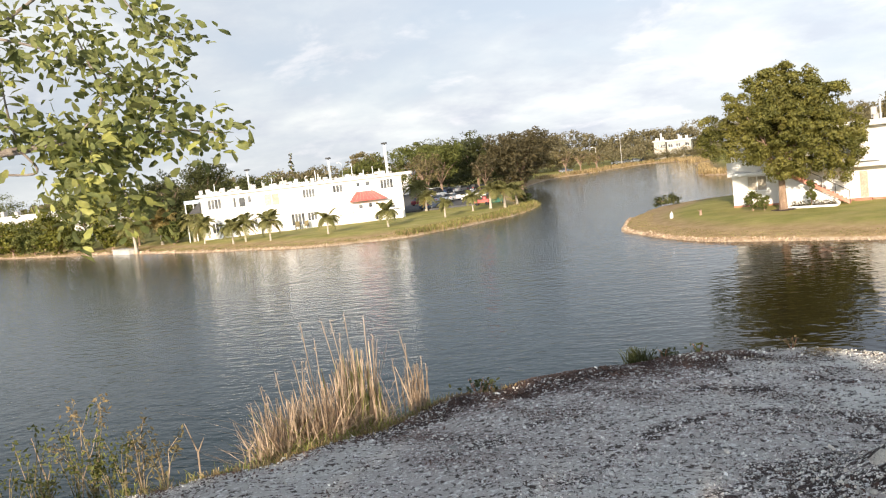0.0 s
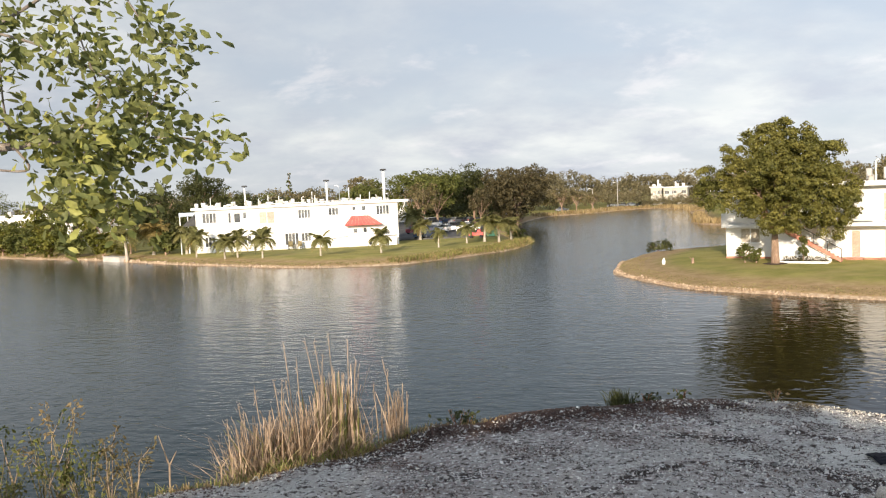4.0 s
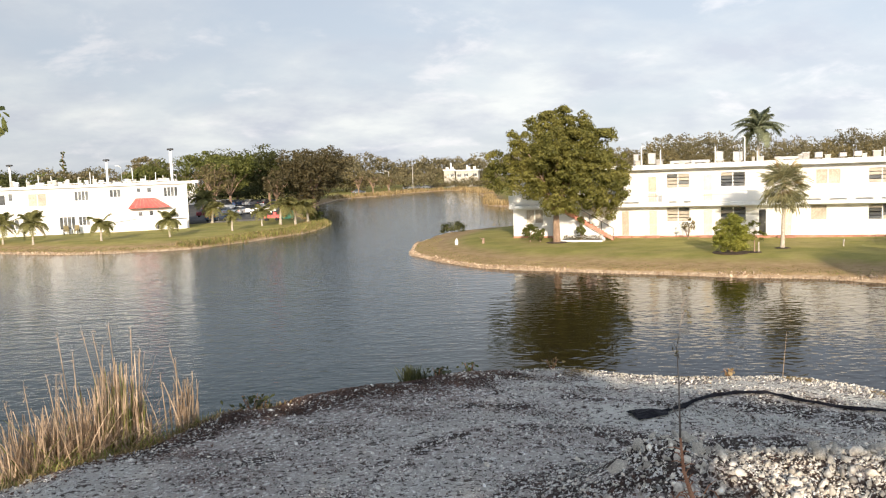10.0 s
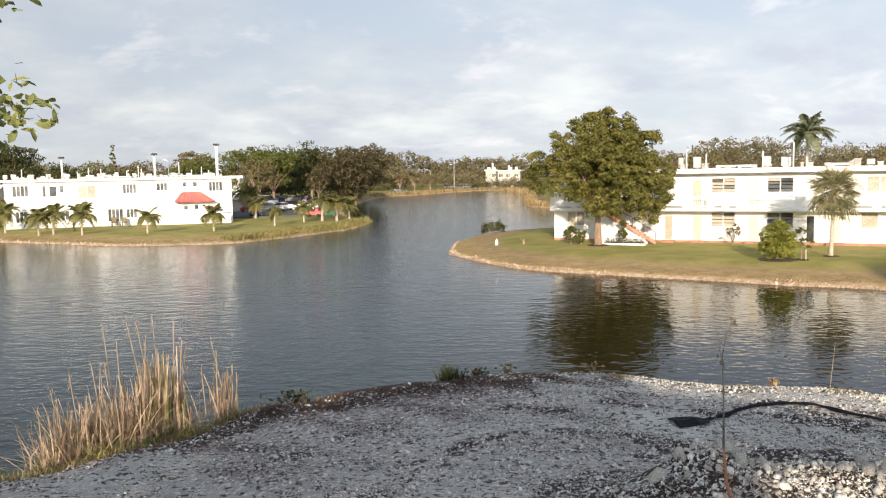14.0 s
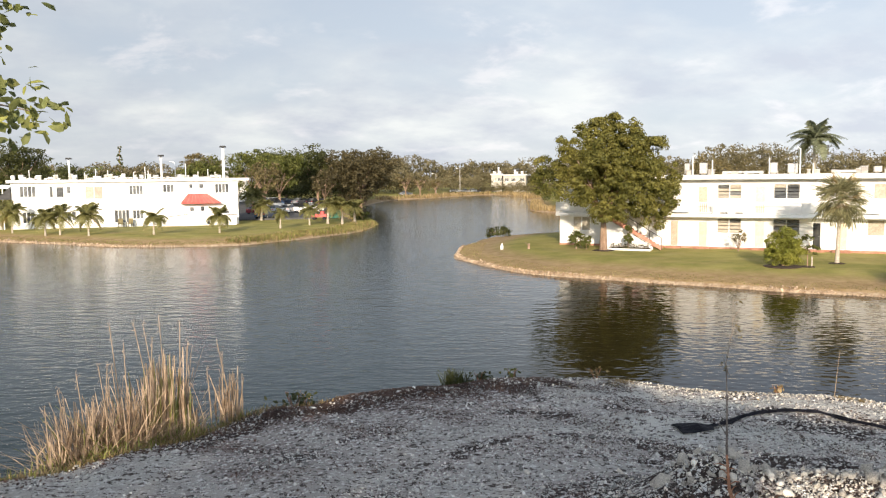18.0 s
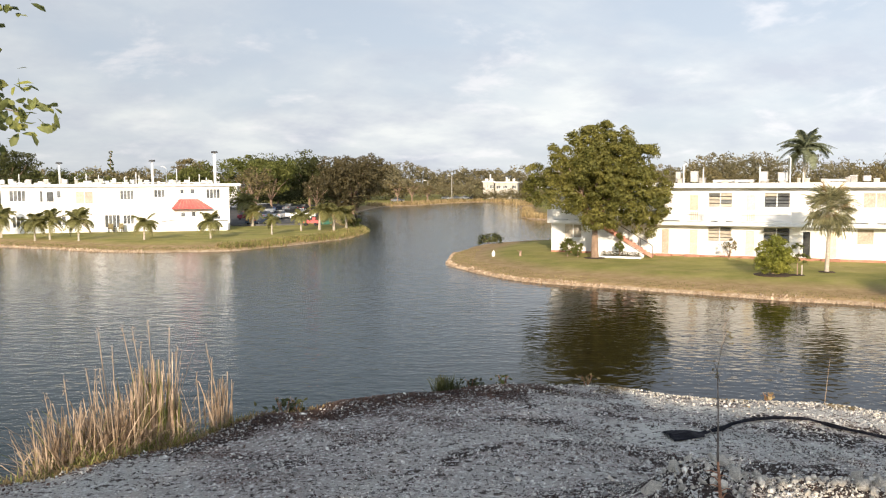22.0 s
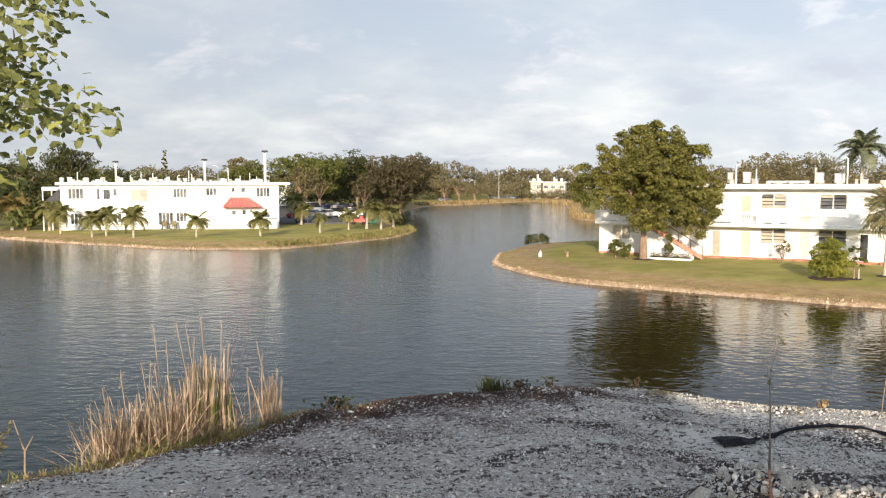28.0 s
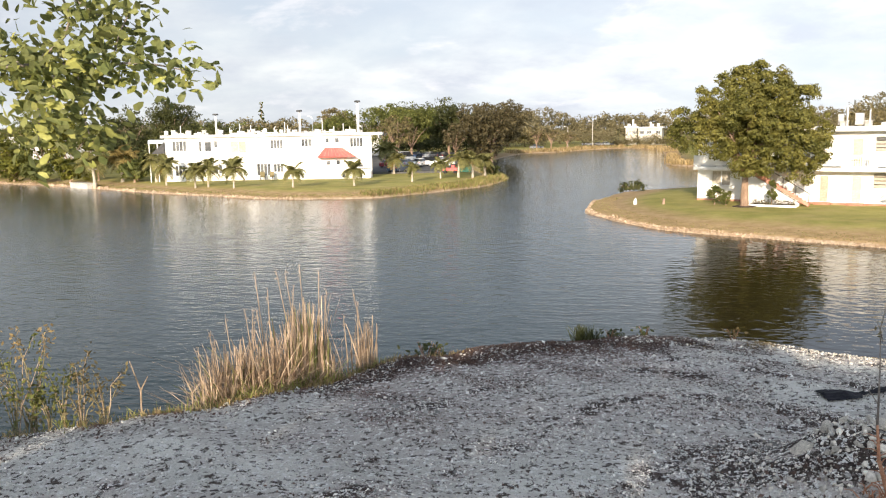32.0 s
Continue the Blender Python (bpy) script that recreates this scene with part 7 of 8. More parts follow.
edge_right = edge_line[edge_line[:, 0] > 0.6]
q = edge_right[rngs.integers(0, len(edge_right), 2600)] + rngs.normal(size=(2600, 2)) * 0.16 + (-0.05, -0.12)
at = np.column_stack([q, mound_height(q)[0] + 0.006])
tagged(new("rubble", stones("rubble", at, 0.003 + 0.011 * rngs.random(2600) ** 3, M["stone"], 26)), "pale limestone chips along the sunlit brink", "rubble", kind="stuff")
rock_forms = []
for k in range(5):
    me = stones("rock", [(0, 0, 0)], [1.0], M["stone"], 60 + k)
    rock_forms.append(me)
r = random.Random(9)
big = [(1.16, 4.22, 0.058), (1.29, 4.27, 0.048), (1.9, 4.27, 0.036), (1.98, 4.15, 0.03), (2.35, 4.12, 0.034), (2.6, 3.9, 0.036), (2.25, 3.85, 0.03), (2.95, 3.62, 0.034), (3.15, 3.5, 0.04), (2.72, 3.6, 0.03), (3.4, 3.4, 0.04), (2.05, 3.75, 0.03), (1.7, 3.95, 0.03), (-2.22, 4.62, 0.02), (-2.5, 5.22, 0.026), (-2.55, 5.05, 0.016), (3.3, 5.2, 0.02), (3.7, 4.9, 0.02), (2.5, 6.6, 0.02), (0.35, 5.3, 0.015)]
for _ in range(46):
    u = r.random() * (len(PILE) - 1)
    i = int(u)
    p = PILE[i] * (1 - u + i) + PILE[i + 1] * (u - i)
    big.append((p[0] + r.gauss(0, 0.08), p[1] + r.gauss(0.02, 0.07), r.uniform(0.03, 0.055)))
for _ in range(70):
    u = r.random() * (len(PILE) - 1)
    i = int(u)
    p = PILE[i] * (1 - u + i) + PILE[i + 1] * (u - i)
    big.append((p[0] + r.gauss(0, 0.25), p[1] + r.gauss(0, 0.22), r.uniform(0.014, 0.03)))
for k, (x, y, s) in enumerate(big):
    ro = new("rock", rock_forms[k % 5])
    ro.matrix_basis = Matrix.Translation((x, y, on_mound(x, y) + s * 0.3)) @ Euler((r.uniform(0, 6), r.uniform(0, 6), r.uniform(0, 6))).to_matrix().to_4x4() @ Matrix.Diagonal((s, s * r.uniform(0.7, 1.1), s * r.uniform(0.6, 0.9), 1))
    tagged(ro, "pale angular limestone rock on grey gravel", "rock", "loose rocks")

# black sheet lying across the mound, bunched up at one end
def sheet():
    line = smooth_line([(1.72, 5.82), (1.98, 5.86), (2.1, 5.98), (2.33, 6.16), (2.63, 6.27), (2.94, 6.24), (3.1, 6.06), (3.42, 5.8), (3.75, 5.6), (4.0, 5.38), (4.15, 5.3), (4.5, 5.28)], rounds=2)
    n = len(line)
    s = Shape()
    r = random.Random(3)
    rows = []
    for i, p in enumerate(line):
        u = i / (n - 1)
        d = line[min(i + 1, n - 1)] - line[max(i - 1, 0)]
        side = np.array((-d[1], d[0])) / np.linalg.norm(d)
        w = 0.11 if u < 0.12 else 0.024 + 0.010 * math.sin(i * 1.3) + 0.09 * math.exp(-((u - 0.865) / 0.06) ** 2)
        hump = 0.20 * max(0.0, 1 - abs(u - 0.865) / (0.13 if u < 0.865 else 0.045)) ** 1.1 + 0.012 + 0.007 * math.sin(i * 2.1)
        row = []
        for j in range(7):
            v = j / 6 * 2 - 1
            q = p + side * w * v * (1.2 if u > 0.8 else 1)
            row.append((q[0], q[1], on_mound(q[0], q[1]) + 0.008 + hump * (1 - abs(v)) ** 1.2 + 0.008 * r.random()))
        rows.append(row)
    vs = [q for row in rows for q in row]
    fs = [(7 * i + j, 7 * i + j + 1, 7 * i + 8 + j, 7 * i + 7 + j) for i in range(n - 1) for j in range(6)]
    s.add(vs, fs)
    ob = part("plastic_sheet", s, M["fabric"])
    so = ob.modifiers.new("thick", "SOLIDIFY")
    so.thickness = 0.004
    return tagged(ob, "crumpled strip of black fabric lying on the gravel", "sheet")


sheet()
# dead sapling standing by the pile
sap = thing("dead_sapling", Matrix.Translation((1.36, 3.5, on_mound(1.36, 3.5))), "thin dead reddish-brown sapling beside the rubble", "sapling")
z0 = on_mound(1.36, 3.5)
part("stem", Shape().tube([(0.03, 0, -0.15), (-0.01, 0, 5.34 - z0), (-0.045, 0, 5.49 - z0), (-0.085, 0, 5.62 - z0), (-0.1, 0, 5.78 - z0)], [0.02, 0.015, 0.0115, 0.008, 0.0055], 8), M["stalk"], sap, smooth=True)
part("stem", Shape().tube([(-0.1, 0, 5.78 - z0), (-0.104, 0, 6.03 - z0), (-0.112, 0, 6.2 - z0), (-0.088, 0, 6.34 - z0), (-0.085, 0, 6.5 - z0)], [0.0055, 0.0034, 0.0022, 0.0014, 0.0008], 7), M["twig"], sap, "thin grey upper stem", smooth=True)
r = random.Random(17)
for k in range(26):
    z = 0.06 + 0.42 * k / 25
    x0 = 0.02 - 0.12 * min(1.0, z / 0.45)
    e = (x0 + r.uniform(0.02, 0.055) * (-1) ** k, r.uniform(-0.03, 0.03), z + r.uniform(0.0, 0.04))
    part("twig", Shape().tube([(x0, 0, z), ((x0 + e[0]) / 2, e[1] * 0.5, (z + e[2]) / 2 + 0.008), e], [0.0035, 0.0025, 0.001], 4), M["stalk"], sap)
for a, b in (((-0.1, 0, 0.62), (-0.16, 0.02, 0.7)), ((-0.1, 0, 0.9), (-0.13, 0, 0.99)), ((-0.1, 0, 1.05), (-0.06, 0, 1.15)), ((-0.09, 0, 1.14), (-0.05, 0, 1.2))):
    part("twig", Shape().tube([a, ((a[0] + b[0]) / 2, (a[1] + b[1]) / 2, (a[2] + b[2]) / 2 + 0.01), b], [0.003, 0.002, 0.001], 5), M["twig"], sap)
rng = np.random.default_rng(18)
q = np.array([(-0.056, 0, 1.10), (-0.05, 0, 1.07), (-0.064, 0, 1.23), (-0.12, 0, 0.96), (-0.11, 0, 0.93), (-0.07, 0, 1.12)])
q = q[rng.integers(0, 6, 26)] + rng.normal(0, 0.008, (26, 3))
v, f = scatter(LEAF_V, LEAF_F, q, rng.uniform(0.012, 0.024, 26), facing(rng, rng.normal(size=(26, 3))))
stuff(part("leaves", np_mesh("leaves", v, f, M["leaf_brown"]), None, sap, "withered brown leaves"))
thin = thing("dry_stalk", Matrix.Translation((3.44, 6.95, on_mound(3.44, 6.95))), "thin pale dry stalk on the brink", "stalk", "dry stalks")
part("stem", Shape().tube([(0, 0, -0.05), (0.02, 0, 0.2), (0.04, 0, 0.42)], [0.0035, 0.003, 0.0012], 5), M["reed"], thin)
brush = thing("brushwood", Matrix.Translation((1.45, 3.75, on_mound(1.45, 3.75))), "tangle of dead reddish twigs in the rubble", "brushwood")
r = random.Random(31)
for k in range(34):
    a = Vector((r.uniform(-0.16, 0.14), r.uniform(-0.14, 0.12), r.uniform(0.0, 0.03)))
    b = a + Vector((r.uniform(-0.1, 0.1), r.uniform(-0.06, 0.06), r.uniform(0.01, 0.08)))
    part("twig", Shape().tube([a, (a + b) / 2 + Vector((0, 0, 0.02)), b], [0.004, 0.003, 0.0015], 5), M["stalk"], brush)

# branch of a tree that stands beside the viewer
def branch():
    D = 2.61  # metres in front of the viewer
    t = thing("tree", Matrix.Translation((-4.2, 2.0, on_mound(-4.2, 2.0))), "tree beside the viewer with a leafy overhanging branch", "tree")
    inv = t.matrix_basis.inverted()
    lines = [
        ([(-4.2, 2.0, 4.9), (-4.15, 2.05, 6.2), (-3.95, 2.2, 7.1), (-3.3, 2.45, 7.28), (-2.46, D, 7.39), (-2.05, D, 7.42), (-1.9, D, 7.42), (-1.71, D, 7.42), (-1.52, D, 7.42)], 0.05, 0.006),
        ([(-3.95, 2.2, 7.1), (-3.2, 2.4, 7.5), (-2.38, D, 7.77), (-2.19, D, 7.81), (-1.97, D, 7.84)], 0.03, 0.007),
        ([(-1.97, D, 7.84), (-1.74, D - 0.05, 7.77), (-1.55, D - 0.05, 7.68), (-1.41, D - 0.02, 7.58)], 0.006, 0.002),
        ([(-1.71, D, 7.42), (-1.55, D + 0.05, 7.54), (-1.63, D + 0.08, 7.73), (-1.7, D + 0.1, 7.9)], 0.006, 0.002),
        ([(-1.52, D, 7.42), (-1.39, D, 7.42), (-1.26, D, 7.42), (-1.12, D, 7.39)], 0.006, 0.002),
        ([(-1.71, D, 7.42), (-1.66, D - 0.03, 7.27), (-1.66, D - 0.05, 7.16)], 0.005, 0.002),
        ([(-2.41, D, 7.65), (-2.16, D + 0.05, 7.59), (-1.93, D + 0.03, 7.5), (-1.71, D, 7.42)], 0.008, 0.004),
        ([(-1.52, D, 7.42), (-1.5, D - 0.04, 7.29), (-1.47, D - 0.04, 7.18)], 0.005, 0.002),
        ([(-1.39, D, 7.42), (-1.35, D, 7.53), (-1.3, D, 7.6)], 0.004, 0.002),
        ([(-1.9, D, 7.42), (-1.82, D, 7.33), (-1.93, D, 7.33), (-2.2, D, 7.38)], 0.005, 0.004),
        ([(-1.6, D + 0.15, 8.1), (-1.45, D + 0.1, 7.9), (-1.38, D + 0.1, 7.78), (-1.29, D + 0.1, 7.75)], 0.004, 0.002),
        ([(-2.43, D, 7.54), (-2.29, D, 7.48), (-2.14, D, 7.44)], 0.006, 0.003),
        ([(-1.97, D, 7.84), (-1.85, D + 0.1, 7.95), (-1.6, D + 0.15, 8.1)], 0.008, 0.004),
        ([(-1.9, D, 7.42), (-1.85, D - 0.1, 7.55), (-1.83, D - 0.12, 7.7)], 0.005, 0.002),
        ([(-2.05, D, 7.42), (-2.1, D - 0.08, 7.55), (-2.12, D - 0.1, 7.68)], 0.005, 0.002),
        ([(-1.6, D, 7.42), (-1.55, D - 0.1, 7.36), (-1.52, D - 0.14, 7.3)], 0.005, 0.002),
    ]
    tips = []
    drift = Vector((-0.22, 0, -0.12))
    for k, (pts, a, b) in enumerate(lines):
        p = smooth_line(pts, rounds=2)
        loc = [inv @ (Vector(q) + drift * min(1.0, max(0.0, (q[0] + 4.2) / 1.6))) for q in p]
        part("trunk" if k == 0 else "twig", Shape().tube(loc, [a + (b - a) * (i / (len(loc) - 1)) ** (0.7 if k < 2 else 1) for i in range(len(loc))], 7), M["twig"], t, smooth=True)
        if k >= 2 or k == 0:
            tips.append(np.array([q[:] for q in loc])[-(14 if k == 0 else 40):])
    rng = np.random.default_rng(77)
    n = 3000
    pick = rng.choice(len(tips), n, p=np.array([len(q) for q in tips]) / sum(len(q) for q in tips))
    pos = np.array([tips[i][rng.integers(0, len(tips[i]))] for i in pick]) + rng.normal(size=(n, 3)) * (0.055, 0.09, 0.055)
    wp = pos + np.array(t.location)
    keep = (wp[:, 0] > -2.3) | (wp[:, 2] > 7.45)
    keep &= (wp[:, 0] > -2.05) | (wp[:, 2] > 7.32)
    pos, n = pos[keep], int(keep.sum())
    # a bent leaf with a mid fold
    V = np.array([(0, 0, 0), (0.28, 0.19, 0.03), (0.72, 0.25, 0.02), (1.0, 0, -0.12), (0.72, -0.25, 0.02), (0.28, -0.19, 0.03), (0.3, 0, -0.02), (0.7, 0, -0.04)])
    F = np.array([(0, 6, 1, 1), (6, 7, 2, 1), (7, 3, 2, 2), (0, 5, 6, 6), (6, 5, 4, 7), (7, 4, 3, 3)])
    tri = np.array([(0, 6, 1), (6, 7, 2), (6, 2, 1), (7, 3, 2), (0, 5, 6), (6, 5, 4), (6, 4, 7), (7, 4, 3)])
    axis = rng.normal(size=(n, 3)) * (0.9, 0.7, 0.5) + (0.35, 0, -0.45)
    axis /= np.linalg.norm(axis, axis=1, keepdims=True)
    up_ = rng.normal(size=(n, 3)) * 0.7 + (0, -0.6, 0.6)
    side = np.cross(up_, axis)
    side /= np.linalg.norm(side, axis=1, keepdims=True)
    rot = np.stack([axis, side, np.cross(axis, side)], -1)
    size = rng.uniform(0.028, 0.06, n)
    wpos = pos + np.array(t.location)
    yellow = rng.random(n) < np.where((wpos[:, 2] < 7.3) | (wpos[:, 0] > -1.35), 0.32, 0.05)
    for sel, mat, lab in ((~yellow, "leaf_near", "green leaves"), (yellow, "leaf_yellow", "yellowing leaves")):
        v, f = scatter(V, tri, pos[sel], size[sel], rot[sel])
        stuff(part("leaves", np_mesh("leaves", v, f, M[mat]), None, t, lab))


branch()
# ---- shores, car park and small things ----
def shore_points(n, seed, lo, hi, test):
    rng = np.random.default_rng(seed)
    seg = np.column_stack([LAKE, np.roll(LAKE, -1, 0)])
    mid = (seg[:, :2] + seg[:, 2:]) / 2
    seg = seg[np.array([test(x, y) for x, y in mid])]
    length = np.hypot(seg[:, 2] - seg[:, 0], seg[:, 3] - seg[:, 1])
    k = rng.choice(len(seg), n, p=length / length.sum())
    u = rng.random((n, 1))
    p = seg[k, :2] * (1 - u) + seg[k, 2:] * u
    d = seg[k, 2:] - seg[k, :2]
    out = np.column_stack([d[:, 1], -d[:, 0]]) / np.hypot(d[:, 0], d[:, 1])[:, None]
    return p + out * rng.uniform(lo, hi, (n, 1)), rng


near_right = lambda x, y: 0 < x < 50 and 28 < y < 80
far_left = lambda x, y: -140 < x < -8 and 80 < y < 145
# which side of the outline is land
probe, _ = shore_points(200, 1, 0.5, 0.6, near_right)
SIDE = 1 if land_height(probe)[1].mean() > 0 else -1
for name, test, n, size, seed in (("near", near_right, 3000, 0.042, 31), ("far", lambda x, y: far_left(x, y) and x < -28, 1500, 0.09, 32)):
    p, rng = shore_points(n, seed, *sorted((-0.1 * SIDE, 0.32 * SIDE)), test)
    z = land_height(p)[0]
    tagged(new("shore_stones", stones("shore_stones", np.column_stack([p, z + 0.03]), size * rng.lognormal(0, 0.4, n), M["shore_rock"], seed)), "pale limestone rocks along the shore", "rocks", kind="stuff")
for test, n, h, seed, mat in ((near_right, 6000, 0.10, 33, "verge"), (near_right, 4000, 0.12, 34, "grass"), (far_left, 3000, 0.2, 35, "verge"), (far_left, 7000, 0.22, 40, "grass")):
    p, rng = shore_points(n, seed, *sorted((0.35 * SIDE, 2.4 * SIDE)), test)
    me = blades("verge_grass", p, n, h, 0.15, M[mat], seed, 0.35, 0.03, 3)
    tagged(new("verge_grass", me), "dry grass fringe along the lake shore", "grass", kind="stuff")
# tall grass on the point by the car park, and reeds behind the inlet
tip_bank = lambda x, y: -24 < x < -8 and 84 < y < 128
p, rng = shore_points(5200, 36, *sorted((0.2 * SIDE, 3.2 * SIDE)), tip_bank)
tagged(new("verge_grass", blades("verge_grass", p, 5200, 0.55, 0.25, M["verge"], 36, 0.35, 0.04, 3)), "tall brownish grass on the point", "grass", kind="stuff")
p, rng = shore_points(3800, 37, *sorted((0.2 * SIDE, 3.0 * SIDE)), tip_bank)
tagged(new("verge_grass", blades("verge_grass", p, 3800, 0.7, 0.3, M["grass"], 37, 0.35, 0.05, 3)), "tall green grass on the point", "grass", kind="stuff")
inlet = lambda x, y: 14 < x < 62 and 128 < y < 200
p, rng = shore_points(3000, 38, *sorted((0.1 * SIDE, 2.0 * SIDE)), inlet)
tagged(new("verge_grass", blades("verge_grass", p, 3000, 1.5, 0.3, M["verge"], 38, 0.15, 0.10, 3)), "tall tawny reeds on the bank of the inlet", "grass", kind="stuff")
end_bank = lambda x, y: -25 < x < 30 and 225 < y < 300
p, rng = shore_points(2600, 39, *sorted((0.1 * SIDE, 4.0 * SIDE)), end_bank)
tagged(new("verge_grass", blades("verge_grass", p, 2600, 1.6, 0.4, M["verge"], 39, 0.2, 0.12, 3)), "tawny grass at the end of the lake", "grass", kind="stuff")

# car park
lot = Shape().poly([(-34, 118, 0.86), (-20, 122, 0.86), (-22, 150, 0.86), (-26, 235, 0.86), (-60, 235, 0.86), (-60, 135, 0.86), (-40, 122, 0.86)])
lot.add([(-34, 117.7, 0.6), (-20, 121.7, 0.6), (-20, 122, 0.99), (-34, 118, 0.99), (-20, 121.7, 0.99), (-34, 117.7, 0.99)], [(0, 1, 4, 5), (5, 4, 2, 3)])
tagged(part("pavement", lot, M["asphalt"]), "grey asphalt car park", "pavement", kind="structure")


def car(x, y, turn, paint_, label, long=4.4, wide=1.75, high=1.42, body="saloon", group="parked cars", z=None):
    at = Matrix.Translation((x, y, (0.87 if z is None else z))) @ Matrix.Rotation(radians(turn), 4, "Z")
    c = thing("car" if body != "pickup" else "pickup_truck", at, label, "car" if body != "pickup" else "truck", group)
    L, Wd, H = long / 2, wide / 2, high
    prof = {"saloon": [(-L, 0.28), (-L, 0.72), (-L + 0.1, 0.88), (-L * 0.62, 0.95), (L * 0.42, 0.92), (L - 0.12, 0.78), (L, 0.6), (L, 0.28)],
            "pickup": [(-L, 0.45), (-L, 1.0), (-L + 0.05, 1.05), (-0.2, 1.05), (L * 0.4, 1.08), (L - 0.1, 1.0), (L, 0.8), (L, 0.45)],
            "van": [(-L, 0.3), (-L, 1.0), (-L + 0.05, 1.05), (0, 1.05), (L * 0.5, 1.02), (L - 0.15, 0.9), (L, 0.7), (L, 0.3)]}[body]
    cab = {"saloon": [(-L * 0.66, 0.94), (-L * 0.42, H - 0.04), (-L * 0.2, H), (L * 0.08, H), (L * 0.46, 0.92)],
           "pickup": [(-0.15, 1.05), (-0.1, H - 0.05), (0.05, H), (L * 0.22, H), (L * 0.5, 1.07)],
           "van": [(-L + 0.06, 1.05), (-L + 0.12, H - 0.06), (-L + 0.3, H), (L * 0.2, H), (L * 0.62, 1.0)]}[body]

    def loft(s, pts, w0, w1):
        n = len(pts)
        zs = [p[1] for p in pts]
        lo, hi = min(zs), max(zs)
        w = [w0 + (w1 - w0) * (p[1] - lo) / (hi - lo) for p in pts]
        vs = [(p[0], -k, p[1]) for p, k in zip(pts, w)] + [(p[0], k, p[1]) for p, k in zip(pts, w)]
        s.add(vs, [tuple(range(n)), tuple(range(2 * n - 1, n - 1, -1))] + [(i, n + i, n + (i + 1) % n, (i + 1) % n) for i in range(n)])
    b = Shape()
    loft(b, prof, Wd, Wd * 0.96)
    bd = part("body", b, PAINTS[paint_], c)
    g = Shape()
    loft(g, cab, Wd * 0.93, Wd * 0.74)
    part("cabin_glass", g, M["glass"], c)
    top = Shape()
    m = [p for p in cab if p[1] > H - 0.1]
    top.box(m[0][0] - 0.03, m[-1][0] + 0.03, -Wd * 0.76, Wd * 0.76, H - 0.03, H + 0.03, 0.02)
    part("roof", top, PAINTS[paint_], c)
    for sx_ in (-L * 0.62, L * 0.64):
        for sy in (-1, 1):
            wh = part("wheel", Shape().tube([(sx_, sy * (Wd - 0.2), 0.31), (sx_, sy * (Wd + 0.02), 0.31)], 0.31, 14), M["tyre"], c)
            part("rim", Shape().tube([(sx_, sy * (Wd + 0.021), 0.31), (sx_, sy * (Wd + 0.035), 0.31)], 0.19, 10), M["metal"], wh)
    for sy in (-1, 1):
        part("headlight", Shape().box(L - 0.03, L + 0.012, sy * Wd * 0.7 - 0.16, sy * Wd * 0.7 + 0.16, 0.6, 0.74), M["lamp_glass"], c)
        part("tail_light", Shape().box(-L - 0.012, -L + 0.03, sy * Wd * 0.75 - 0.12, sy * Wd * 0.75 + 0.12, 0.68, 0.82), M["red"], c)
    part("bumper", Shape().box(L - 0.05, L + 0.07, -Wd * 0.95, Wd * 0.95, 0.32, 0.5, 0.03), M["dark"], c)
    return c


car(-27.2, 122.5, 80, "blue", "dark blue car parked by the white block")
car(-32.4, 139.3, 75, "maroon", "maroon car parked in a row")
car(-29.6, 140.5, 78, "silver", "silver car parked in a row")
car(-27.2, 141.5, 78, "white", "pale car parked in a row")
car(-23.6, 141.0, 8, "white", "white pickup truck in the car park", 5.2, 1.85, 1.75, "pickup")
car(-34.8, 165, 70, "white", "white van under the trees", 5.0, 1.9, 2.1, "van")
car(-30, 185, 75, "black", "dark car under the trees")
car(-33.5, 186, 75, "silver", "grey car under the trees")
car(-37, 188, 75, "blue", "dark blue car under the trees")
car(-27, 200, 70, "grey", "grey car under the trees")
car(-24.5, 225, 60, "white", "white van near the channel", 5.0, 1.9, 2.1, "van")
for k, x in enumerate((4.6, 8.4, 11.4, 15.0)):
    car(x, 303, 5 + 6 * k, ("white", "silver", "white", "grey")[k], "pale car on the road beyond the lake", z=on_land(x, 303), group="road cars")
car(-12.5, 268, 15, "grey", "grey car behind the bare trees", z=on_land(-12.5, 268))
dump = thing("dumpster", Matrix.Translation((-16.4, 121.6, on_land(-16.4, 121.6))), "dark green metal dumpster by the palms", "dumpster")
part("bin", Shape().add([(-0.9, -0.7, 0.15), (0.9, -0.7, 0.15), (0.9, 0.7, 0.15), (-0.9, 0.7, 0.15), (-1.0, -0.9, 1.4), (1.0, -0.9, 1.4), (1.0, 0.8, 1.7), (-1.0, 0.8, 1.7)], [(3, 2, 1, 0), (0, 1, 5, 4), (1, 2, 6, 5), (2, 3, 7, 6), (3, 0, 4, 7)]), M["bin_green"], dump)
part("lid", Shape().add([(-1.03, -0.95, 1.42), (1.03, -0.95, 1.42), (1.03, 0.85, 1.74), (-1.03, 0.85, 1.74), (-1.03, -0.95, 1.48), (1.03, -0.95, 1.48), (1.03, 0.85, 1.8), (-1.03, 0.85, 1.8)], [(3, 2, 1, 0), (4, 5, 6, 7), (0, 1, 5, 4), (1, 2, 6, 5), (2, 3, 7, 6), (3, 0, 4, 7)]), M["dark"], dump)
for x in (-0.8, 0.8):
    part("skid", Shape().box(x - 0.06, x + 0.06, -0.65, 0.65, 0, 0.15), M["dark"], dump)
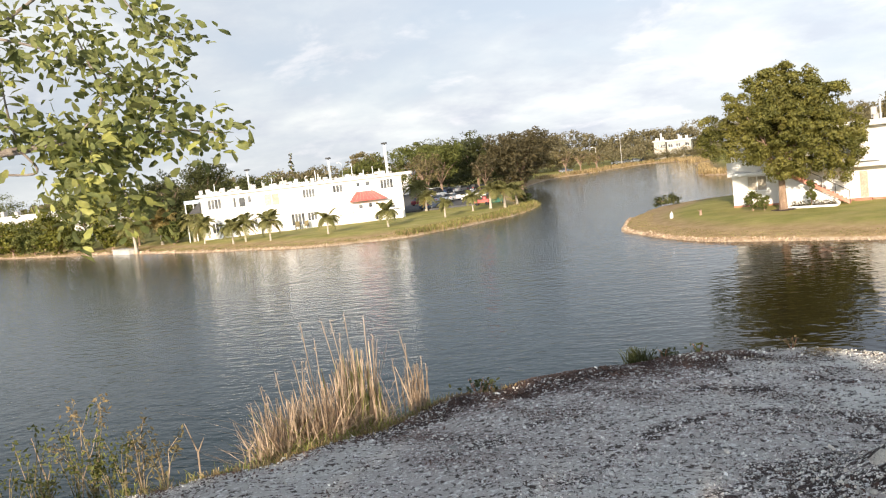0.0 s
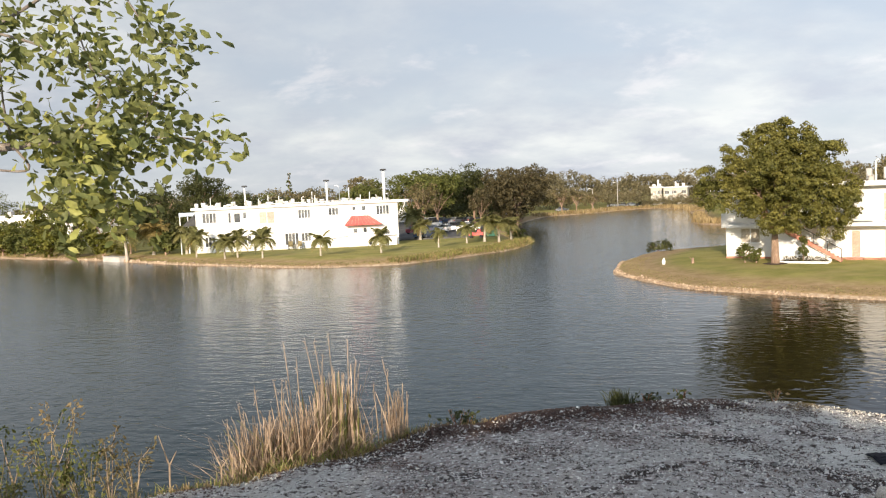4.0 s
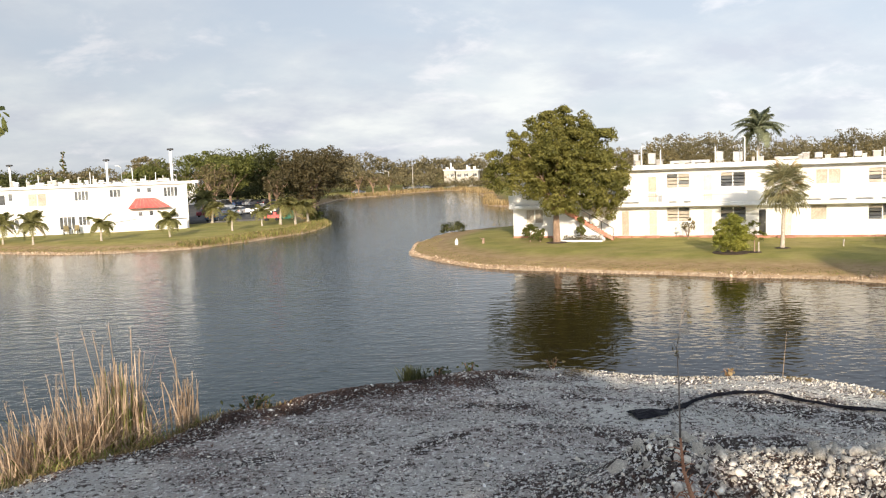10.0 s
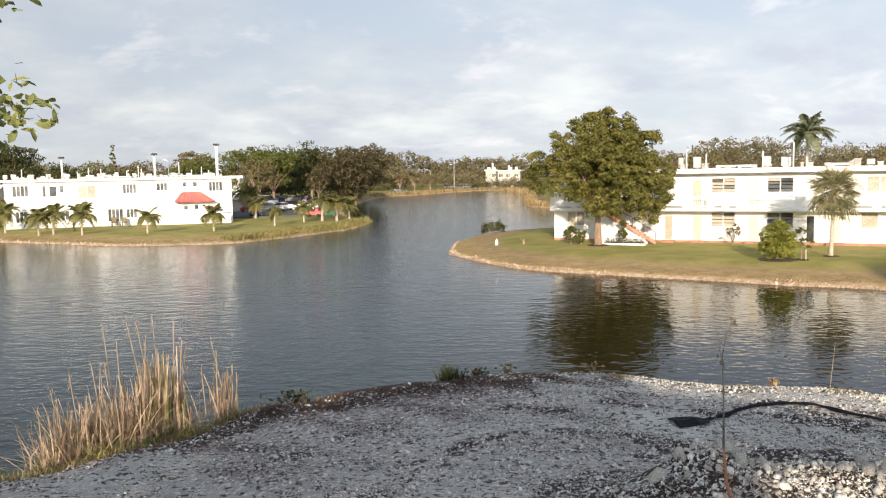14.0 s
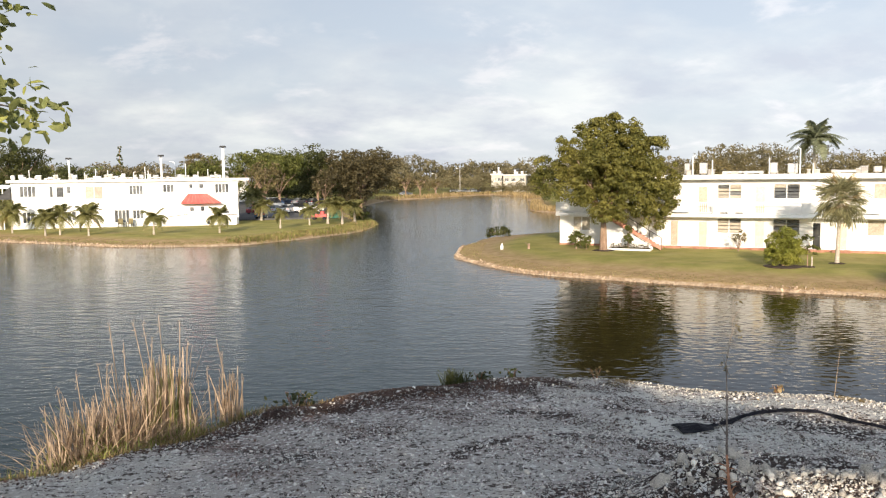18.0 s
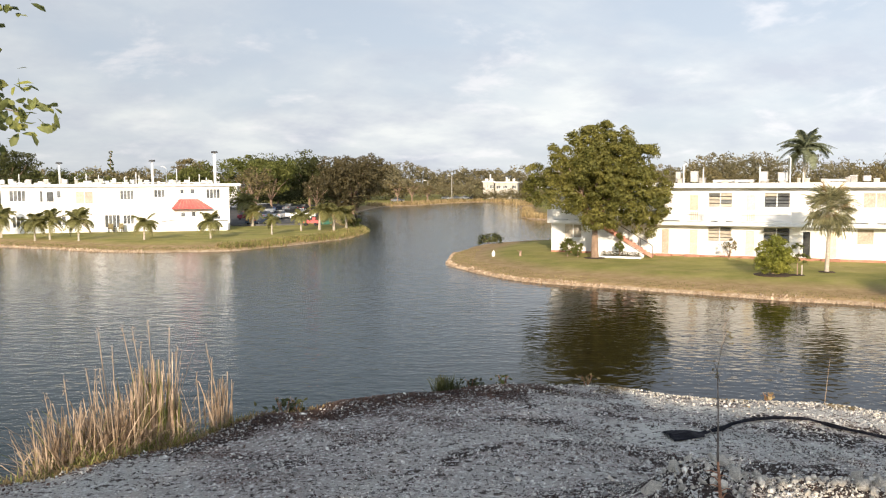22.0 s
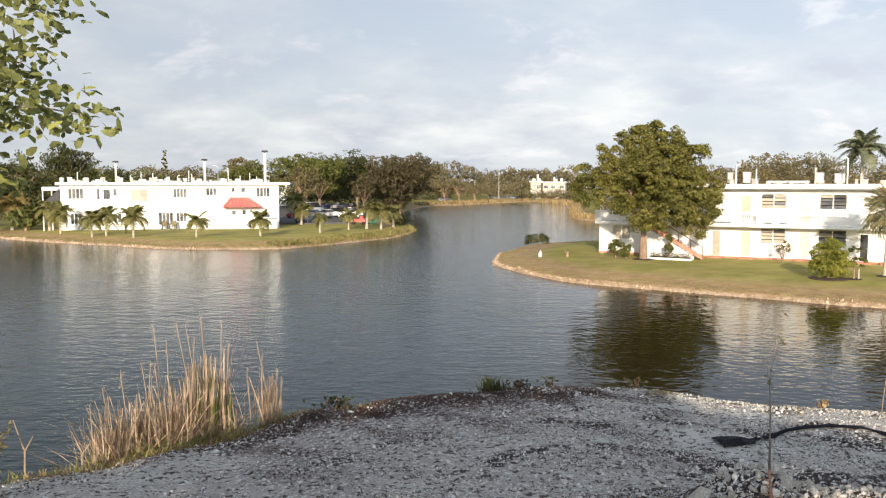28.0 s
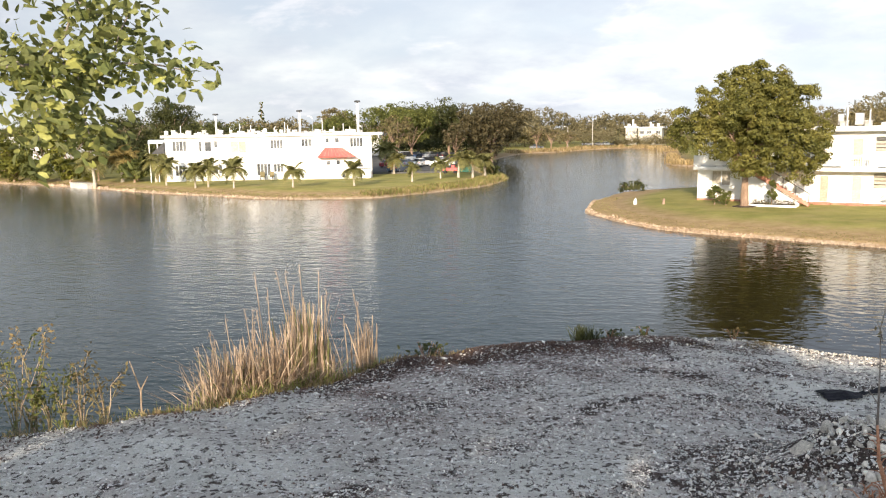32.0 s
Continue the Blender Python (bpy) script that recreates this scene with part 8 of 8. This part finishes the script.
cart = thing("cart", Matrix.Translation((-18.4, 119.2, on_land(-18.4, 119.2))), "low red utility cart on the grass", "cart")
part("tray", Shape().box(-1.1, 1.1, -0.6, 0.6, 0.4, 0.85, 0.04), M["red"], cart)
part("seat", Shape().box(0.2, 0.7, -0.5, 0.5, 0.854, 1.25, 0.05), M["red"], cart)
for x in (-0.75, 0.75):
    for y in (-0.62, 0.62):
        part("wheel", Shape().tube([(x, y - 0.06, 0.25), (x, y + 0.06, 0.25)], 0.25, 12), M["tyre"], cart)

# lake wall, posts and small things on the lawns
slab = thing("sea_wall", Matrix.Translation((-68.2, 103.0, -0.3)) @ Matrix.Rotation(math.atan2(5, -8) + math.pi, 4, "Z"), "short pale concrete wall at the shore", "wall")
part("block", Shape().box(-2.6, 2.6, -0.5, 0.9, 0, 0.95, 0.05), M["concrete"], slab)
part("cap", Shape().box(-2.7, 2.7, -0.58, 0.98, 0.954, 1.05, 0.03), M["concrete"], slab)
orn = thing("lawn_ornament", Matrix.Translation((5.1, 70.2, on_land(5.1, 70.2))) @ Matrix.Scale(0.8, 4), "small white ornament on the lawn", "ornament")
part("body", Shape().tube([(0, 0, 0), (0, 0, 0.1), (0, 0, 0.35), (0.02, 0, 0.52), (0.04, 0, 0.62), (0.05, 0, 0.72)], [0.16, 0.18, 0.2, 0.13, 0.07, 0.03], 12), M["trim"], orn, smooth=True)
part("base", Shape().tube([(0, 0, -0.05), (0, 0, 0.02)], 0.2, 12), M["concrete"], orn)
stump = thing("stump", Matrix.Translation((7.3, 68.7, on_land(7.3, 68.7) - 0.05)), "small brown stump with a broken twig on the lawn", "stump")
part("trunk", Shape().tube([(0, 0, 0), (0, 0, 0.1), (0.05, 0, 0.5)], [0.16, 0.12, 0.08], 9), M["bark"], stump)
part("twig", Shape().tube([(0.02, 0, 0.3), (-0.3, 0, 0.6)], [0.03, 0.015], 6), M["bark"], stump)
for k, (x, y, z, h) in enumerate(((6.0, 285, None, 8.8), (-2.6, 300, None, 7.0), (118, 255, None, 11.5))):
    g = thing("street_lamp", Matrix.Translation((x, y, on_land(x, y))), "pale street lamp with a short arm", "street lamp", "street lamps")
    part("pole", Shape().tube([(0, 0, -0.2), (0, 0, h)], [0.16, 0.09], 8), M["concrete"], g)
    part("arm", Shape().tube([(0, 0, h - 0.1), (-0.9, 0, h + 0.15)], [0.06, 0.05], 6), M["metal"], g)
    part("head", Shape().box(-1.5, -0.8, -0.15, 0.15, h + 0.08, h + 0.26, 0.04), M["metal"], g)
